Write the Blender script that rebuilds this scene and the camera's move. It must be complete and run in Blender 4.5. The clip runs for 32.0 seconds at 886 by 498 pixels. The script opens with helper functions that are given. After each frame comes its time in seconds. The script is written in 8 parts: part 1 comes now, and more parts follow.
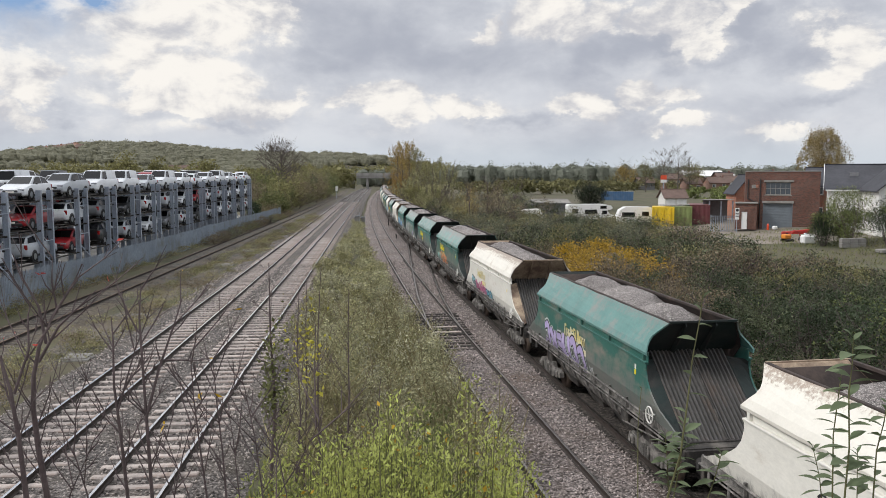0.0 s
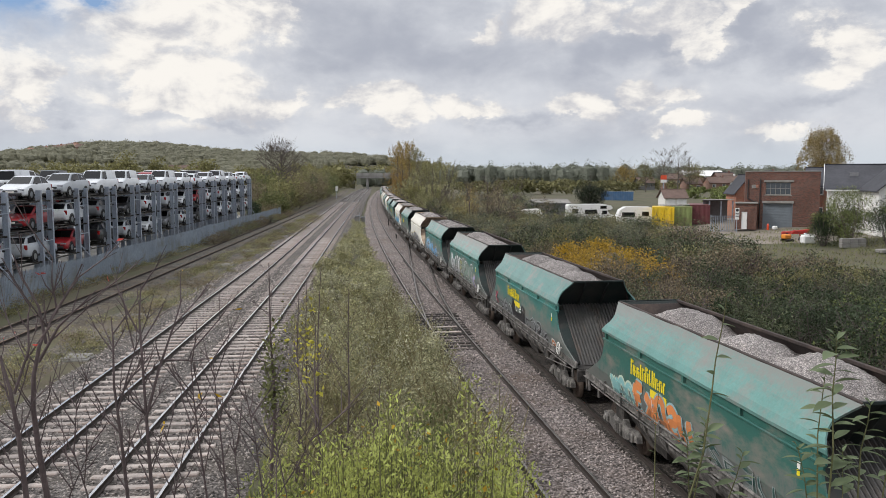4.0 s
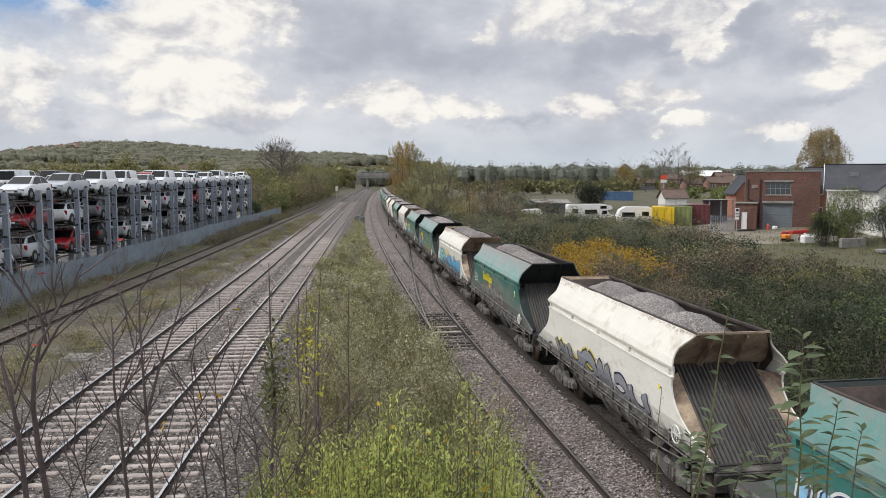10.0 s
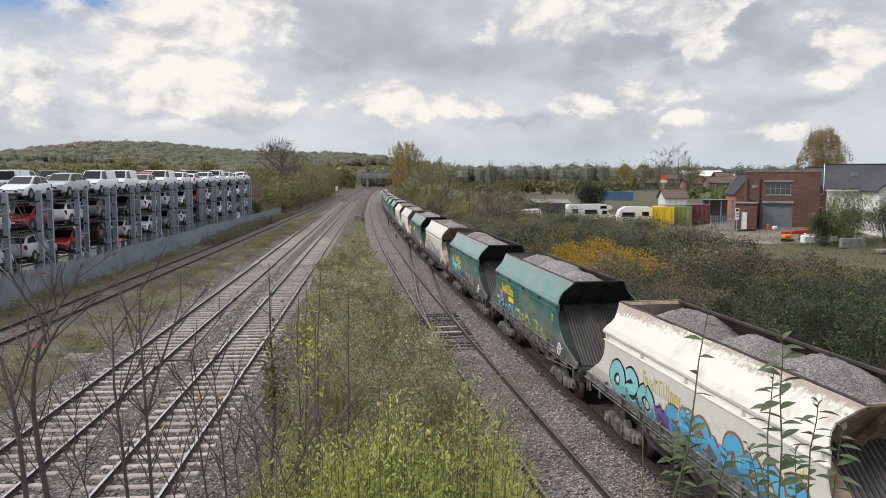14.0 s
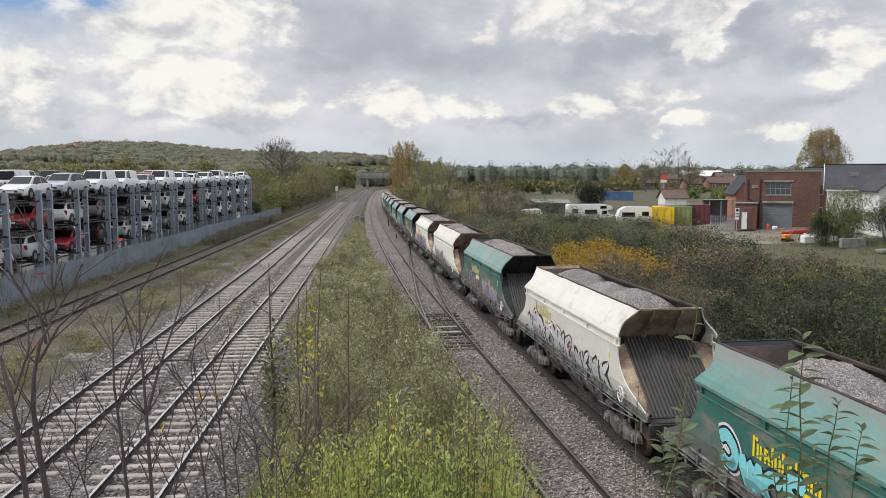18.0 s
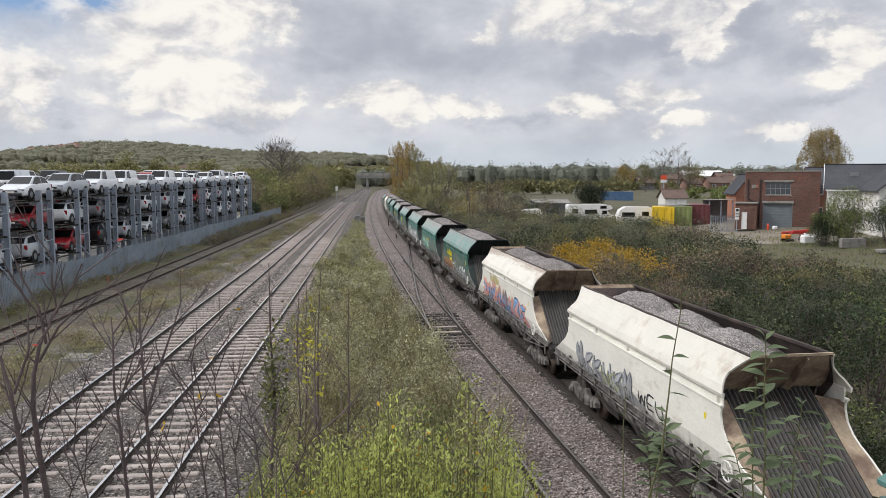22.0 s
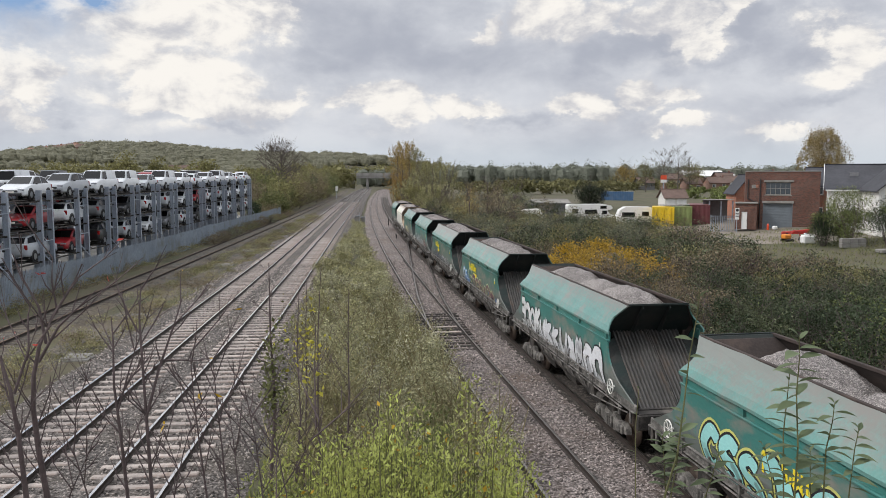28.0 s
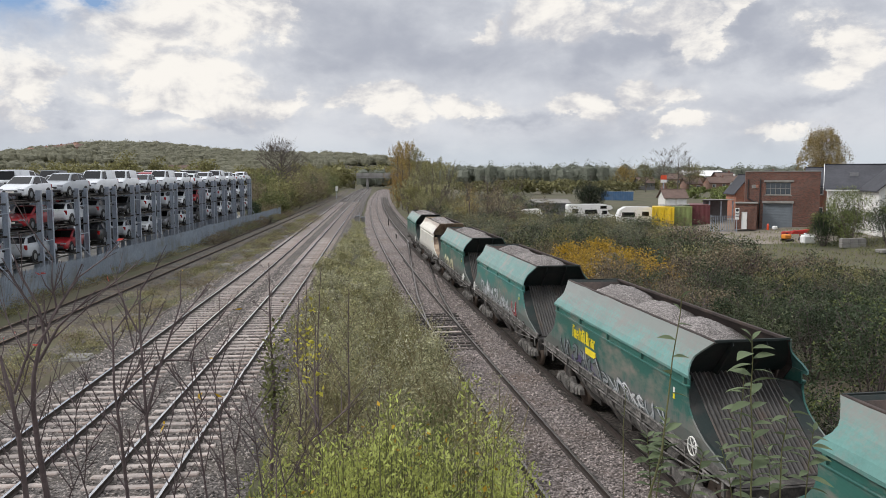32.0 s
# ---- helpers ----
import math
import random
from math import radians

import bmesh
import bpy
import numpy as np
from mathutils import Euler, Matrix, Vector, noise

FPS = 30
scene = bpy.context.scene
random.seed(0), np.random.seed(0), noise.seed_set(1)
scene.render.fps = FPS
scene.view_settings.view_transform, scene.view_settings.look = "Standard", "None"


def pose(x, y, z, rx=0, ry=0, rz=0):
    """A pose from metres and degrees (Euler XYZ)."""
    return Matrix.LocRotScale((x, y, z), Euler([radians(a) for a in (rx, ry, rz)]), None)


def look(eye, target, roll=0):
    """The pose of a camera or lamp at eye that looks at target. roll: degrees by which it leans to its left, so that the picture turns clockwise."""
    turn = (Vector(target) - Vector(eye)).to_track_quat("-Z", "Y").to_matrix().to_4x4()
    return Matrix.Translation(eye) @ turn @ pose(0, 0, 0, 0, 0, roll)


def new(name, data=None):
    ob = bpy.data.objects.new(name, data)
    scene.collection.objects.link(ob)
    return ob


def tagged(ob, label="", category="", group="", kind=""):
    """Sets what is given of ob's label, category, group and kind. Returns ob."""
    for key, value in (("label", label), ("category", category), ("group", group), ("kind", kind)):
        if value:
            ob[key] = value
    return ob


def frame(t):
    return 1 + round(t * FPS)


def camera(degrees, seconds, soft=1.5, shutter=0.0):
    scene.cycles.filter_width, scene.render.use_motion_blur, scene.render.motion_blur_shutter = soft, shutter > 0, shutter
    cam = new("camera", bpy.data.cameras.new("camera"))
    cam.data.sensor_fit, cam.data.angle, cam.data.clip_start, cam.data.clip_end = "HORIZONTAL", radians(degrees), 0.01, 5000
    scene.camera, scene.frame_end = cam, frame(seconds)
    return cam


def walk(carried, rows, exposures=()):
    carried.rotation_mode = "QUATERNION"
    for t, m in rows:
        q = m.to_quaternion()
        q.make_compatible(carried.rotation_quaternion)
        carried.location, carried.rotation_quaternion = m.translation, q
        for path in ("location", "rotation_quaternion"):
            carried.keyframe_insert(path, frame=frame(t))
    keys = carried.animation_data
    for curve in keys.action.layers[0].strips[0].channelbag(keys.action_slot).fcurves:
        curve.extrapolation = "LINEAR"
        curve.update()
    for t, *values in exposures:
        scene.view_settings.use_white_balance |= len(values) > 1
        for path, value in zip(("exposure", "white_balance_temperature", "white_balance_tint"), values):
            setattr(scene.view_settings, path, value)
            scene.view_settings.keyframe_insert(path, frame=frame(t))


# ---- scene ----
# The camera stands still on a road bridge over the line.
cam = camera(60.0, 32.0, soft=0.65, shutter=0.0)
EYE = Vector((0, 0, 6.93))
VIEW = look(EYE, EYE + Vector((0, math.cos(radians(5.33)), -math.sin(radians(5.33)))))
walk(cam, [(0, VIEW), (32, VIEW)])
scene.view_settings.exposure = 0.0

# ---------------------------------------------------------------- world and sun
SUN_EL, SUN_AZ = radians(42), radians(258)   # azimuth clockwise from +y


def sky_world():
    w = bpy.data.worlds.new("sky")
    scene.world = w
    w.use_nodes = True
    nt = w.node_tree
    nt.nodes.clear()
    n, l = nt.nodes.new, nt.links.new

    def math_(op, a, b=None, c=None, clamp=False):
        m = n("ShaderNodeMath")
        m.operation, m.use_clamp = op, clamp
        for i, v in enumerate((a, b, c)):
            if v is None:
                continue
            if isinstance(v, (int, float)):
                m.inputs[i].default_value = v
            else:
                l(v, m.inputs[i])
        return m.outputs[0]

    def mix(fac, a, b):
        m = n("ShaderNodeMix")
        m.data_type = "RGBA"
        for i, v in ((0, fac), (6, a), (7, b)):
            if isinstance(v, tuple):
                m.inputs[i].default_value = (*v, 1)
            elif isinstance(v, float):
                m.inputs[i].default_value = v
            else:
                l(v, m.inputs[i])
        return m.outputs[2]

    def ramp(v, a, b):
        m = n("ShaderNodeMapRange")
        m.interpolation_type = "SMOOTHSTEP"
        l(v, m.inputs[0])
        m.inputs[1].default_value, m.inputs[2].default_value = a, b
        return m.outputs[0]

    co = n("ShaderNodeTexCoord").outputs["Generated"]
    sep = n("ShaderNodeSeparateXYZ")
    l(co, sep.inputs[0])
    x, y, z = sep.outputs
    az = math_("ARCTAN2", x, y)
    el = math_("ARCSINE", z)

    def fbm(scale, detail, rough, dist=0.0, squash=1.7, shift=0.0, aside=(0.0, 0.0)):
        cmb = n("ShaderNodeCombineXYZ")
        l(math_("ADD", az, aside[0]), cmb.inputs[0])
        l(math_("MULTIPLY", math_("ADD", el, aside[1]), squash), cmb.inputs[1])
        cmb.inputs[2].default_value = shift
        t = n("ShaderNodeTexNoise")
        l(cmb.outputs[0], t.inputs["Vector"])
        t.inputs["Scale"].default_value, t.inputs["Detail"].default_value = scale, detail
        t.inputs["Roughness"].default_value, t.inputs["Distortion"].default_value = rough, dist
        return t.outputs[0]

    warp = fbm(9, 6, .6, 0, 1.5, 3.1)
    warp2 = fbm(9, 6, .6, 0, 1.5, 8.7)
    azw = math_("ADD", az, math_("MULTIPLY", math_("SUBTRACT", warp, .5), .20))
    elw = math_("ADD", el, math_("MULTIPLY", math_("SUBTRACT", warp2, .5), .11))

    def blob(a, e, ra, re):
        """A soft heap of cloud about azimuth a, elevation e (degrees)."""
        da = math_("DIVIDE", math_("SUBTRACT", azw, radians(a)), radians(ra))
        de = math_("DIVIDE", math_("SUBTRACT", elw, radians(e)), radians(re))
        d = math_("ADD", math_("MULTIPLY", da, da), math_("MULTIPLY", de, de))
        return math_("POWER", 2.718, math_("MULTIPLY", d, -1.0))

    def heap(rows):
        s = None
        for r in rows:
            b = blob(*r)
            s = b if s is None else math_("MAXIMUM", s, b)
        return s

    white = heap(((-26.4, 11.6, 2.4, 2.1), (-21.5, 10.3, 4.4, 3.2), (-15.8, 10.7, 4.3, 3.4), (-18.5, 6.5, 6.5, 3.2), (-27.1, 6.5, 3.0, 1.9), (-28.7, 4.4, 1.9, 0.8), (-12.6, 12.0, 2.0, 1.7), (-11.8, 5.2, 3.6, 1.3), (-4.0, 5.0, 4.6, 1.1), (2.4, 4.8, 3.8, 1.0), (10.3, 5.0, 3.7, 1.1), (3.2, 10.5, 2.1, 1.1), (7.4, 11.6, 2.9, 2.1), (11.5, 11.1, 2.4, 2.1), (17.0, 10.3, 3.5, 2.3), (15.1, 5.9, 2.4, 1.1), (20.4, 11.4, 1.9, 1.7), (27.5, 8.2, 3.3, 2.5), (23.7, 3.1, 3.2, 0.8), (16.6, 4.0, 2.3, 0.7)))
    grey = heap(((24.4, 8.6, 2.8, 1.3), (28.1, 10.9, 2.3, 1.3), (-6.1, 10.3, 4.6, 2.5), (-1.0, 8.2, 5.1, 2.1), (1.5, 12.0, 3.4, 1.1), (11.5, 8.2, 2.4, 1.1), (15.1, 8.6, 1.6, 0.8), (20.4, 8.4, 1.9, 0.8), (25.8, 11.6, 2.1, 1.4), (22.3, 9.9, 1.4, 1.3), (26.1, 5.4, 2.4, 0.5), (-21.5, 6.1, 1.5, 0.7), (-26.1, 4.6, 2.0, 0.5), (-16.6, 4.2, 4.3, 0.4), (5.7, 4.0, 2.9, 0.5), (27.8, 12.2, 2.0, 0.8), (-9.4, 8.6, 2.1, 1.7)))
    big = fbm(3.0, 6, .5, .3, 2.2)
    fine = fbm(11, 12, .60, .25, 1.5, 5.0)
    lit = fbm(11, 12, .60, .25, 1.5, 5.0, (-.010, .012))
    mid = fbm(6.5, 8, .55, .3, 1.7, 9.0)
    wisp = fbm(30, 8, .6, .6, 1.8, 2.0)
    # a soft grey sheet, and heaped white cloud before it, lit from above on one side
    relief = math_("MULTIPLY", math_("SUBTRACT", fine, lit), 2.6)
    tone = math_("ADD", math_("MULTIPLY", big, .4), math_("ADD", math_("MULTIPLY", mid, .4), math_("MULTIPLY", fine, .2)))
    tone = math_("SUBTRACT", tone, math_("MULTIPLY", grey, .10))
    sheet = mix(ramp(tone, .32, .60), (.43, .455, .525), (.70, .72, .765))
    edge = math_("ADD", white, math_("MULTIPLY", math_("SUBTRACT", fine, .5), 1.15))
    edge = math_("SUBTRACT", edge, math_("MULTIPLY", grey, .45))
    puff = math_("MAXIMUM", ramp(edge, .30, .64), math_("MULTIPLY", ramp(edge, .0, .9), .6))
    shade = math_("ADD", math_("MULTIPLY", edge, .30), math_("ADD", relief, math_("MULTIPLY", math_("SUBTRACT", mid, .5), 1.3)))
    shade = math_("ADD", shade, math_("MULTIPLY", math_("SUBTRACT", wisp, .5), .35))
    body = mix(ramp(shade, -.30, .50), (.57, .575, .615), (.955, .92, .87))
    cloud = mix(puff, sheet, body)
    # blue shows in a few gaps, and a pale band lies along the horizon
    sky = n("ShaderNodeTexSky")
    sky.sky_type, sky.sun_disc, sky.sun_elevation, sky.sun_rotation = "NISHITA", False, SUN_EL, SUN_AZ
    skyb = n("ShaderNodeVectorMath")
    skyb.operation = "SCALE"
    l(sky.outputs[0], skyb.inputs[0])
    skyb.inputs[3].default_value = 0.13
    gap = math_("MULTIPLY", heap(((-30.0, 12.8, 3.8, 3.2), (-23.6, 13.0, 1.8, 1.1))), ramp(fine, .80, .52))
    gap = math_("MULTIPLY", gap, 1.7, clamp=True)
    blue = mix(.6, skyb.outputs[0], (.20, .34, .62))
    col = mix(gap, cloud, blue)
    low = ramp(el, radians(3.6), radians(.8))
    col = mix(math_("MULTIPLY", low, .72), col, (.60, .66, .72))
    # the cloud is thinner and brighter overhead
    col = mix(math_("MULTIPLY", ramp(el, radians(22), radians(60)), .8), col, (1.42, 1.44, 1.48))
    bg = n("ShaderNodeBackground")
    l(col, bg.inputs[0])
    bg.inputs[1].default_value = 1.0
    l(bg.outputs[0], n("ShaderNodeOutputWorld").inputs[0])


sky_world()
sun = new("sun", bpy.data.lights.new("sun", "SUN"))
sun.data.energy, sun.data.angle, sun.data.color = 2.0, radians(11), (1, .975, .94)
sun_way = Vector((math.sin(SUN_AZ) * math.cos(SUN_EL), math.cos(SUN_AZ) * math.cos(SUN_EL), math.sin(SUN_EL)))
sun.matrix_world = look(sun_way * 50, (0, 0, 0))

# ---------------------------------------------------------------- the plan
Z_MAIN, Z_GOODS = 0.0, -0.53     # rail tops: the main lines and the lower goods lines


def poly(c, v):
    r = 0.0
    for k in c:
        r = r * v + k
    return r


def line_a(y): return poly((.014, -.105, -4.325, -8.945), y / 50) if y < 230 else -29.8 - .0865 * (y - 230) + 2.0e-5 * (y - 230) ** 2
def line_b(y): return line_a(y) + 3.38 + min(.4, max(0, y - 80) * .003)
def line_c(y): return poly((.032, -.474, 3.056, -16.536, 5.98), y / 100)
def line_d(y): return line_c(y) + 3.42
def line_e(y): return poly((-.043, -.259, -6.694, -17.385), y / 100)
def rack_line(y): return -22.5 - .06 * y
def fence_line(y): return -20.6 - .063 * y


def lerp_table(tab, v):
    if v <= tab[0][0]:
        return tab[0][1]
    for (a, p), (b, q) in zip(tab, tab[1:]):
        if v <= b:
            k = (v - a) / (b - a)
            k = k * k * (3 - 2 * k)
            return p + (q - p) * k
    return tab[-1][1]


def land(x, y):
    """Height of the open ground."""
    yy = min(max(y, -60), 560)
    u = x - line_c(yy)
    a = line_a(yy) - line_c(yy)
    z = lerp_table(((a - 14, -.1), (a - 3, -.42), (a + 6, -.42), (-3.2, -.75), (1.7, -.95), (6.6, -.95), (9, -.5), (14, .0), (24, .3), (38, .7), (46, 1.3)), u)
    z += .12 * noise.noise((x * .15, y * .15, 0)) * min(1, max(0, abs(u) - 6) / 4)
    z += 43 * math.exp(-((x + 420) / 185) ** 2 - ((y - 1050) / 300) ** 2)
    z += 24 * math.exp(-((x + 130) / 150) ** 2 - ((y - 1050) / 260) ** 2)
    z += 26 * math.exp(-((x + 800) / 300) ** 2 - ((y - 1300) / 350) ** 2)
    z += 22 * math.exp(-((y - 1500) / 350) ** 2) * (1 if x > -100 else math.exp(-((x + 100) / 200) ** 2))
    return z


# ---------------------------------------------------------------- materials
MATS = {}


def mat(name, col, rough=.7, metal=0.0, var=.25, scale=2.0, fine=30.0, bump=.2, dirt=None, dirt_amt=.5, dirt_scale=1.2,
        rand=0.0, island=0.0, spec=.5, cells=0.0, speckle=.7, alpha=None, trans=0.0, coord="Object", stretch=(1, 1, 1), emit=0.0):
    if name in MATS:
        return MATS[name]
    m = bpy.data.materials.new(name)
    MATS[name] = m
    m.use_nodes = True
    nt = m.node_tree
    n, l = nt.nodes.new, nt.links.new
    bsdf = nt.nodes["Principled BSDF"]
    bsdf.inputs["Roughness"].default_value = rough
    bsdf.inputs["Metallic"].default_value = metal
    bsdf.inputs["Specular IOR Level"].default_value = spec
    tc = n("ShaderNodeTexCoord").outputs[coord]
    mp = n("ShaderNodeMapping")
    mp.inputs["Scale"].default_value = stretch
    l(tc, mp.inputs[0])
    tc = mp.outputs[0]

    def tex(s, d=5, r=.6):
        t = n("ShaderNodeTexNoise")
        t.inputs["Scale"].default_value, t.inputs["Detail"].default_value, t.inputs["Roughness"].default_value = s, d, r
        l(tc, t.inputs["Vector"])
        return t.outputs[0]

    def mixc(kind, fac, a, b):
        x = n("ShaderNodeMix")
        x.data_type, x.blend_type = "RGBA", kind
        for i, v in ((0, fac), (6, a), (7, b)):
            if isinstance(v, tuple):
                x.inputs[i].default_value = (*v[:3], 1)
            elif isinstance(v, (int, float)):
                x.inputs[i].default_value = v
            else:
                l(v, x.inputs[i])
        return x.outputs[2]

    def maprange(v, a, b, c, d):
        x = n("ShaderNodeMapRange")
        l(v, x.inputs[0])
        for i, q in enumerate((a, b, c, d)):
            x.inputs[i + 1].default_value = q
        return x.outputs[0]

    def grey(v):
        c = n("ShaderNodeCombineColor")
        for i in range(3):
            l(v, c.inputs[i])
        return c.outputs[0]

    big, small = tex(scale), tex(fine, 3)
    c = mixc("MULTIPLY", 1.0, tuple(col), grey(maprange(big, .25, .75, 1 - var, 1 + var)))
    c = mixc("MULTIPLY", 1.0, c, grey(maprange(small, .25, .75, 1 - var * .7, 1 + var * .7)))
    height = small
    if cells:
        v = n("ShaderNodeTexVoronoi")
        v.inputs["Scale"].default_value = cells
        l(tc, v.inputs["Vector"])
        hsv = n("ShaderNodeSeparateColor")
        l(v.outputs["Color"], hsv.inputs[0])
        c = mixc("MULTIPLY", 1.0, c, grey(maprange(hsv.outputs[0], 0, 1, 1 - speckle * .95, 1 + speckle * 1.05)))
        # shade between stones painted in: cell centres lighter, gaps darker
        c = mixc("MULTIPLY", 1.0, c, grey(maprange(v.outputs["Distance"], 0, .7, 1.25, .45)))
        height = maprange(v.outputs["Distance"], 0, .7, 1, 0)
    if island:
        g = n("ShaderNodeNewGeometry")
        c = mixc("MULTIPLY", 1.0, c, grey(maprange(g.outputs["Random Per Island"], 0, 1, 1 - island, 1 + island)))
    if rand:
        o = n("ShaderNodeObjectInfo")
        c = mixc("MULTIPLY", 1.0, c, grey(maprange(o.outputs["Random"], 0, 1, 1 - rand, 1 + rand)))
    if dirt:
        c = mixc("MIX", maprange(tex(dirt_scale, 7, .68), .62 - dirt_amt * .35, .78 - dirt_amt * .25, 0, .9), c, tuple(dirt))
    l(c, bsdf.inputs["Base Color"])
    if bump:
        b = n("ShaderNodeBump")
        b.inputs["Strength"].default_value = bump
        b.inputs["Distance"].default_value = .02 if not cells else .03
        l(height, b.inputs["Height"])
        l(b.outputs[0], bsdf.inputs["Normal"])
    if trans:
        t = n("ShaderNodeBsdfTranslucent")
        l(c, t.inputs[0])
        ms = n("ShaderNodeMixShader")
        ms.inputs[0].default_value = trans
        l(bsdf.outputs[0], ms.inputs[1])
        l(t.outputs[0], ms.inputs[2])
        l(ms.outputs[0], nt.nodes["Material Output"].inputs[0])
    return m


def ground_mat():
    """Rough grass with patches of bare soil."""
    m = mat("rough_grass", (.075, .078, .038), .95, var=.5, scale=.25, fine=9, bump=.6, dirt=(.10, .08, .055), dirt_amt=.62, dirt_scale=.12)
    return m


M_GRASS = ground_mat()
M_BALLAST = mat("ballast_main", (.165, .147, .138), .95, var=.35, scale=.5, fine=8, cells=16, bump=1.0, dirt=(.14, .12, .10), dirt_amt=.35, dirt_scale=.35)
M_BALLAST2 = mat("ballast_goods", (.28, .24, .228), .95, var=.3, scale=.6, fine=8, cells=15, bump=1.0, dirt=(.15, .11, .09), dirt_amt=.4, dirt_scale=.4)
M_DARKBED = mat("ballast_dark", (.095, .08, .07), .9, var=.35, scale=.6, fine=8, cells=15, bump=.9)
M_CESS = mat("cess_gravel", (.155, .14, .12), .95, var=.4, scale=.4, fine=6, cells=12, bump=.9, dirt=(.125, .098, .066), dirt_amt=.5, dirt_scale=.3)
M_RUSTRAIL = mat("rail_brown_rust", (.13, .085, .055), .85, var=.3, scale=3, fine=50, bump=.1)
M_RAIL = mat("rail_rust", (.034, .025, .021), .75, var=.3, scale=3, fine=60, bump=.1)
M_RAILHEAD = mat("rail_polished", (.88, .87, .86), .22, metal=1.0, var=.1, scale=3, fine=40, bump=.02)
M_RAILHEAD2 = mat("rail_dull", (.34, .31, .29), .4, metal=1.0, var=.2, scale=2, fine=40, bump=.05)
M_SLEEPER = mat("sleeper_steel", (.39, .34, .315), .8, var=.25, scale=3, fine=25, bump=.15, rand=.25, dirt=(.2, .14, .11), dirt_amt=.35, dirt_scale=3)
M_TIMBER = mat("sleeper_timber", (.085, .07, .06), .9, var=.35, scale=3, fine=30, bump=.3, rand=.3)


# ---------------------------------------------------------------- mesh tools
class Geo:
    """Collects faces for one mesh."""

    def __init__(self):
        self.v, self.f = [], []

    def add(self, vs, fs):
        k = len(self.v)
        self.v += [tuple(p) for p in vs]
        self.f += [tuple(i + k for i in f) for f in fs]
        return self

    def box(self, cx, cy, cz, sx, sy, sz, m=None, bev=0.0):
        hx, hy, hz = sx / 2, sy / 2, sz / 2
        if bev:
            b = min(bev, hx * .9, hy * .9, hz * .9)
            vs, fs, ids = [], [], {}
            for ax in range(3):
                for s in (-1, 1):
                    for p in (-1, 1):
                        for q in (-1, 1):
                            h = [hx - b, hy - b, hz - b]
                            h[ax] += b
                            o = [0, 0, 0]
                            o[ax], o[(ax + 1) % 3], o[(ax + 2) % 3] = s, p, q
                            ids[(ax, *o)] = len(vs)
                            vs.append(Vector((cx + o[0] * h[0], cy + o[1] * h[1], cz + o[2] * h[2])))
            for ax in range(3):
                for s in (-1, 1):
                    f = []
                    for p, q in ((-1, -1), (1, -1), (1, 1), (-1, 1)):
                        o = [0, 0, 0]
                        o[ax], o[(ax + 1) % 3], o[(ax + 2) % 3] = s, p, q
                        f.append(ids[(ax, *o)])
                    fs.append(f if s > 0 else f[::-1])
            for a1, a2 in ((0, 1), (1, 2), (0, 2)):
                a3 = 3 - a1 - a2
                for s in (-1, 1):
                    for t in (-1, 1):
                        o1, o2 = [0, 0, 0], [0, 0, 0]
                        o1[a1], o1[a2], o1[a3] = s, t, -1
                        o2[a1], o2[a2], o2[a3] = s, t, 1
                        fs.append([ids[(a1, *o1)], ids[(a1, *o2)], ids[(a2, *o2)], ids[(a2, *o1)]])
            for s in (-1, 1):
                for t in (-1, 1):
                    for r in (-1, 1):
                        fs.append([ids[(0, s, t, r)], ids[(1, s, t, r)], ids[(2, s, t, r)]])
        else:
            vs = [Vector((cx + a * hx, cy + b_ * hy, cz + c * hz)) for a in (-1, 1) for b_ in (-1, 1) for c in (-1, 1)]
            fs = [(0, 1, 3, 2), (4, 6, 7, 5), (0, 4, 5, 1), (2, 3, 7, 6), (0, 2, 6, 4), (1, 5, 7, 3)]
        if m is not None:
            vs = [m @ p for p in vs]
        return self.add(vs, fs)

    def tube(self, pts, radii, n=8, cap=True):
        """A tapered round bar along pts."""
        pts = [Vector(p) for p in pts]
        if isinstance(radii, (int, float)):
            radii = [radii] * len(pts)
        vs, fs = [], []
        for i, p in enumerate(pts):
            d = (pts[min(i + 1, len(pts) - 1)] - pts[max(i - 1, 0)]).normalized()
            s = d.cross(Vector((0, 0, 1)) if abs(d.z) < .9 else Vector((1, 0, 0))).normalized()
            t = d.cross(s)
            for k in range(n):
                a = 2 * math.pi * k / n
                vs.append(p + (s * math.cos(a) + t * math.sin(a)) * radii[i])
        for i in range(len(pts) - 1):
            for k in range(n):
                fs.append((i * n + k, i * n + (k + 1) % n, (i + 1) * n + (k + 1) % n, (i + 1) * n + k))
        if cap:
            fs.append(tuple(range(n))[::-1])
            fs.append(tuple((len(pts) - 1) * n + k for k in range(n)))
        return self.add(vs, fs)

    def prism(self, prof, axis, a, b):
        """A closed outline (two coordinates, in the order of the axes left over) drawn from a to b along axis 0, 1 or 2."""
        k = len(prof)
        vs = []
        for w in (a, b):
            for p, q in prof:
                o = [p, q]
                o.insert(axis, w)
                vs.append(o)
        fs = [tuple(range(k)), tuple(range(2 * k - 1, k - 1, -1))]
        fs += [(i, i + k, (i + 1) % k + k, (i + 1) % k) for i in range(k)]
        return self.add(vs, fs)

    def quad(self, a, b, c, d):
        return self.add((a, b, c, d), ((0, 1, 2, 3),))

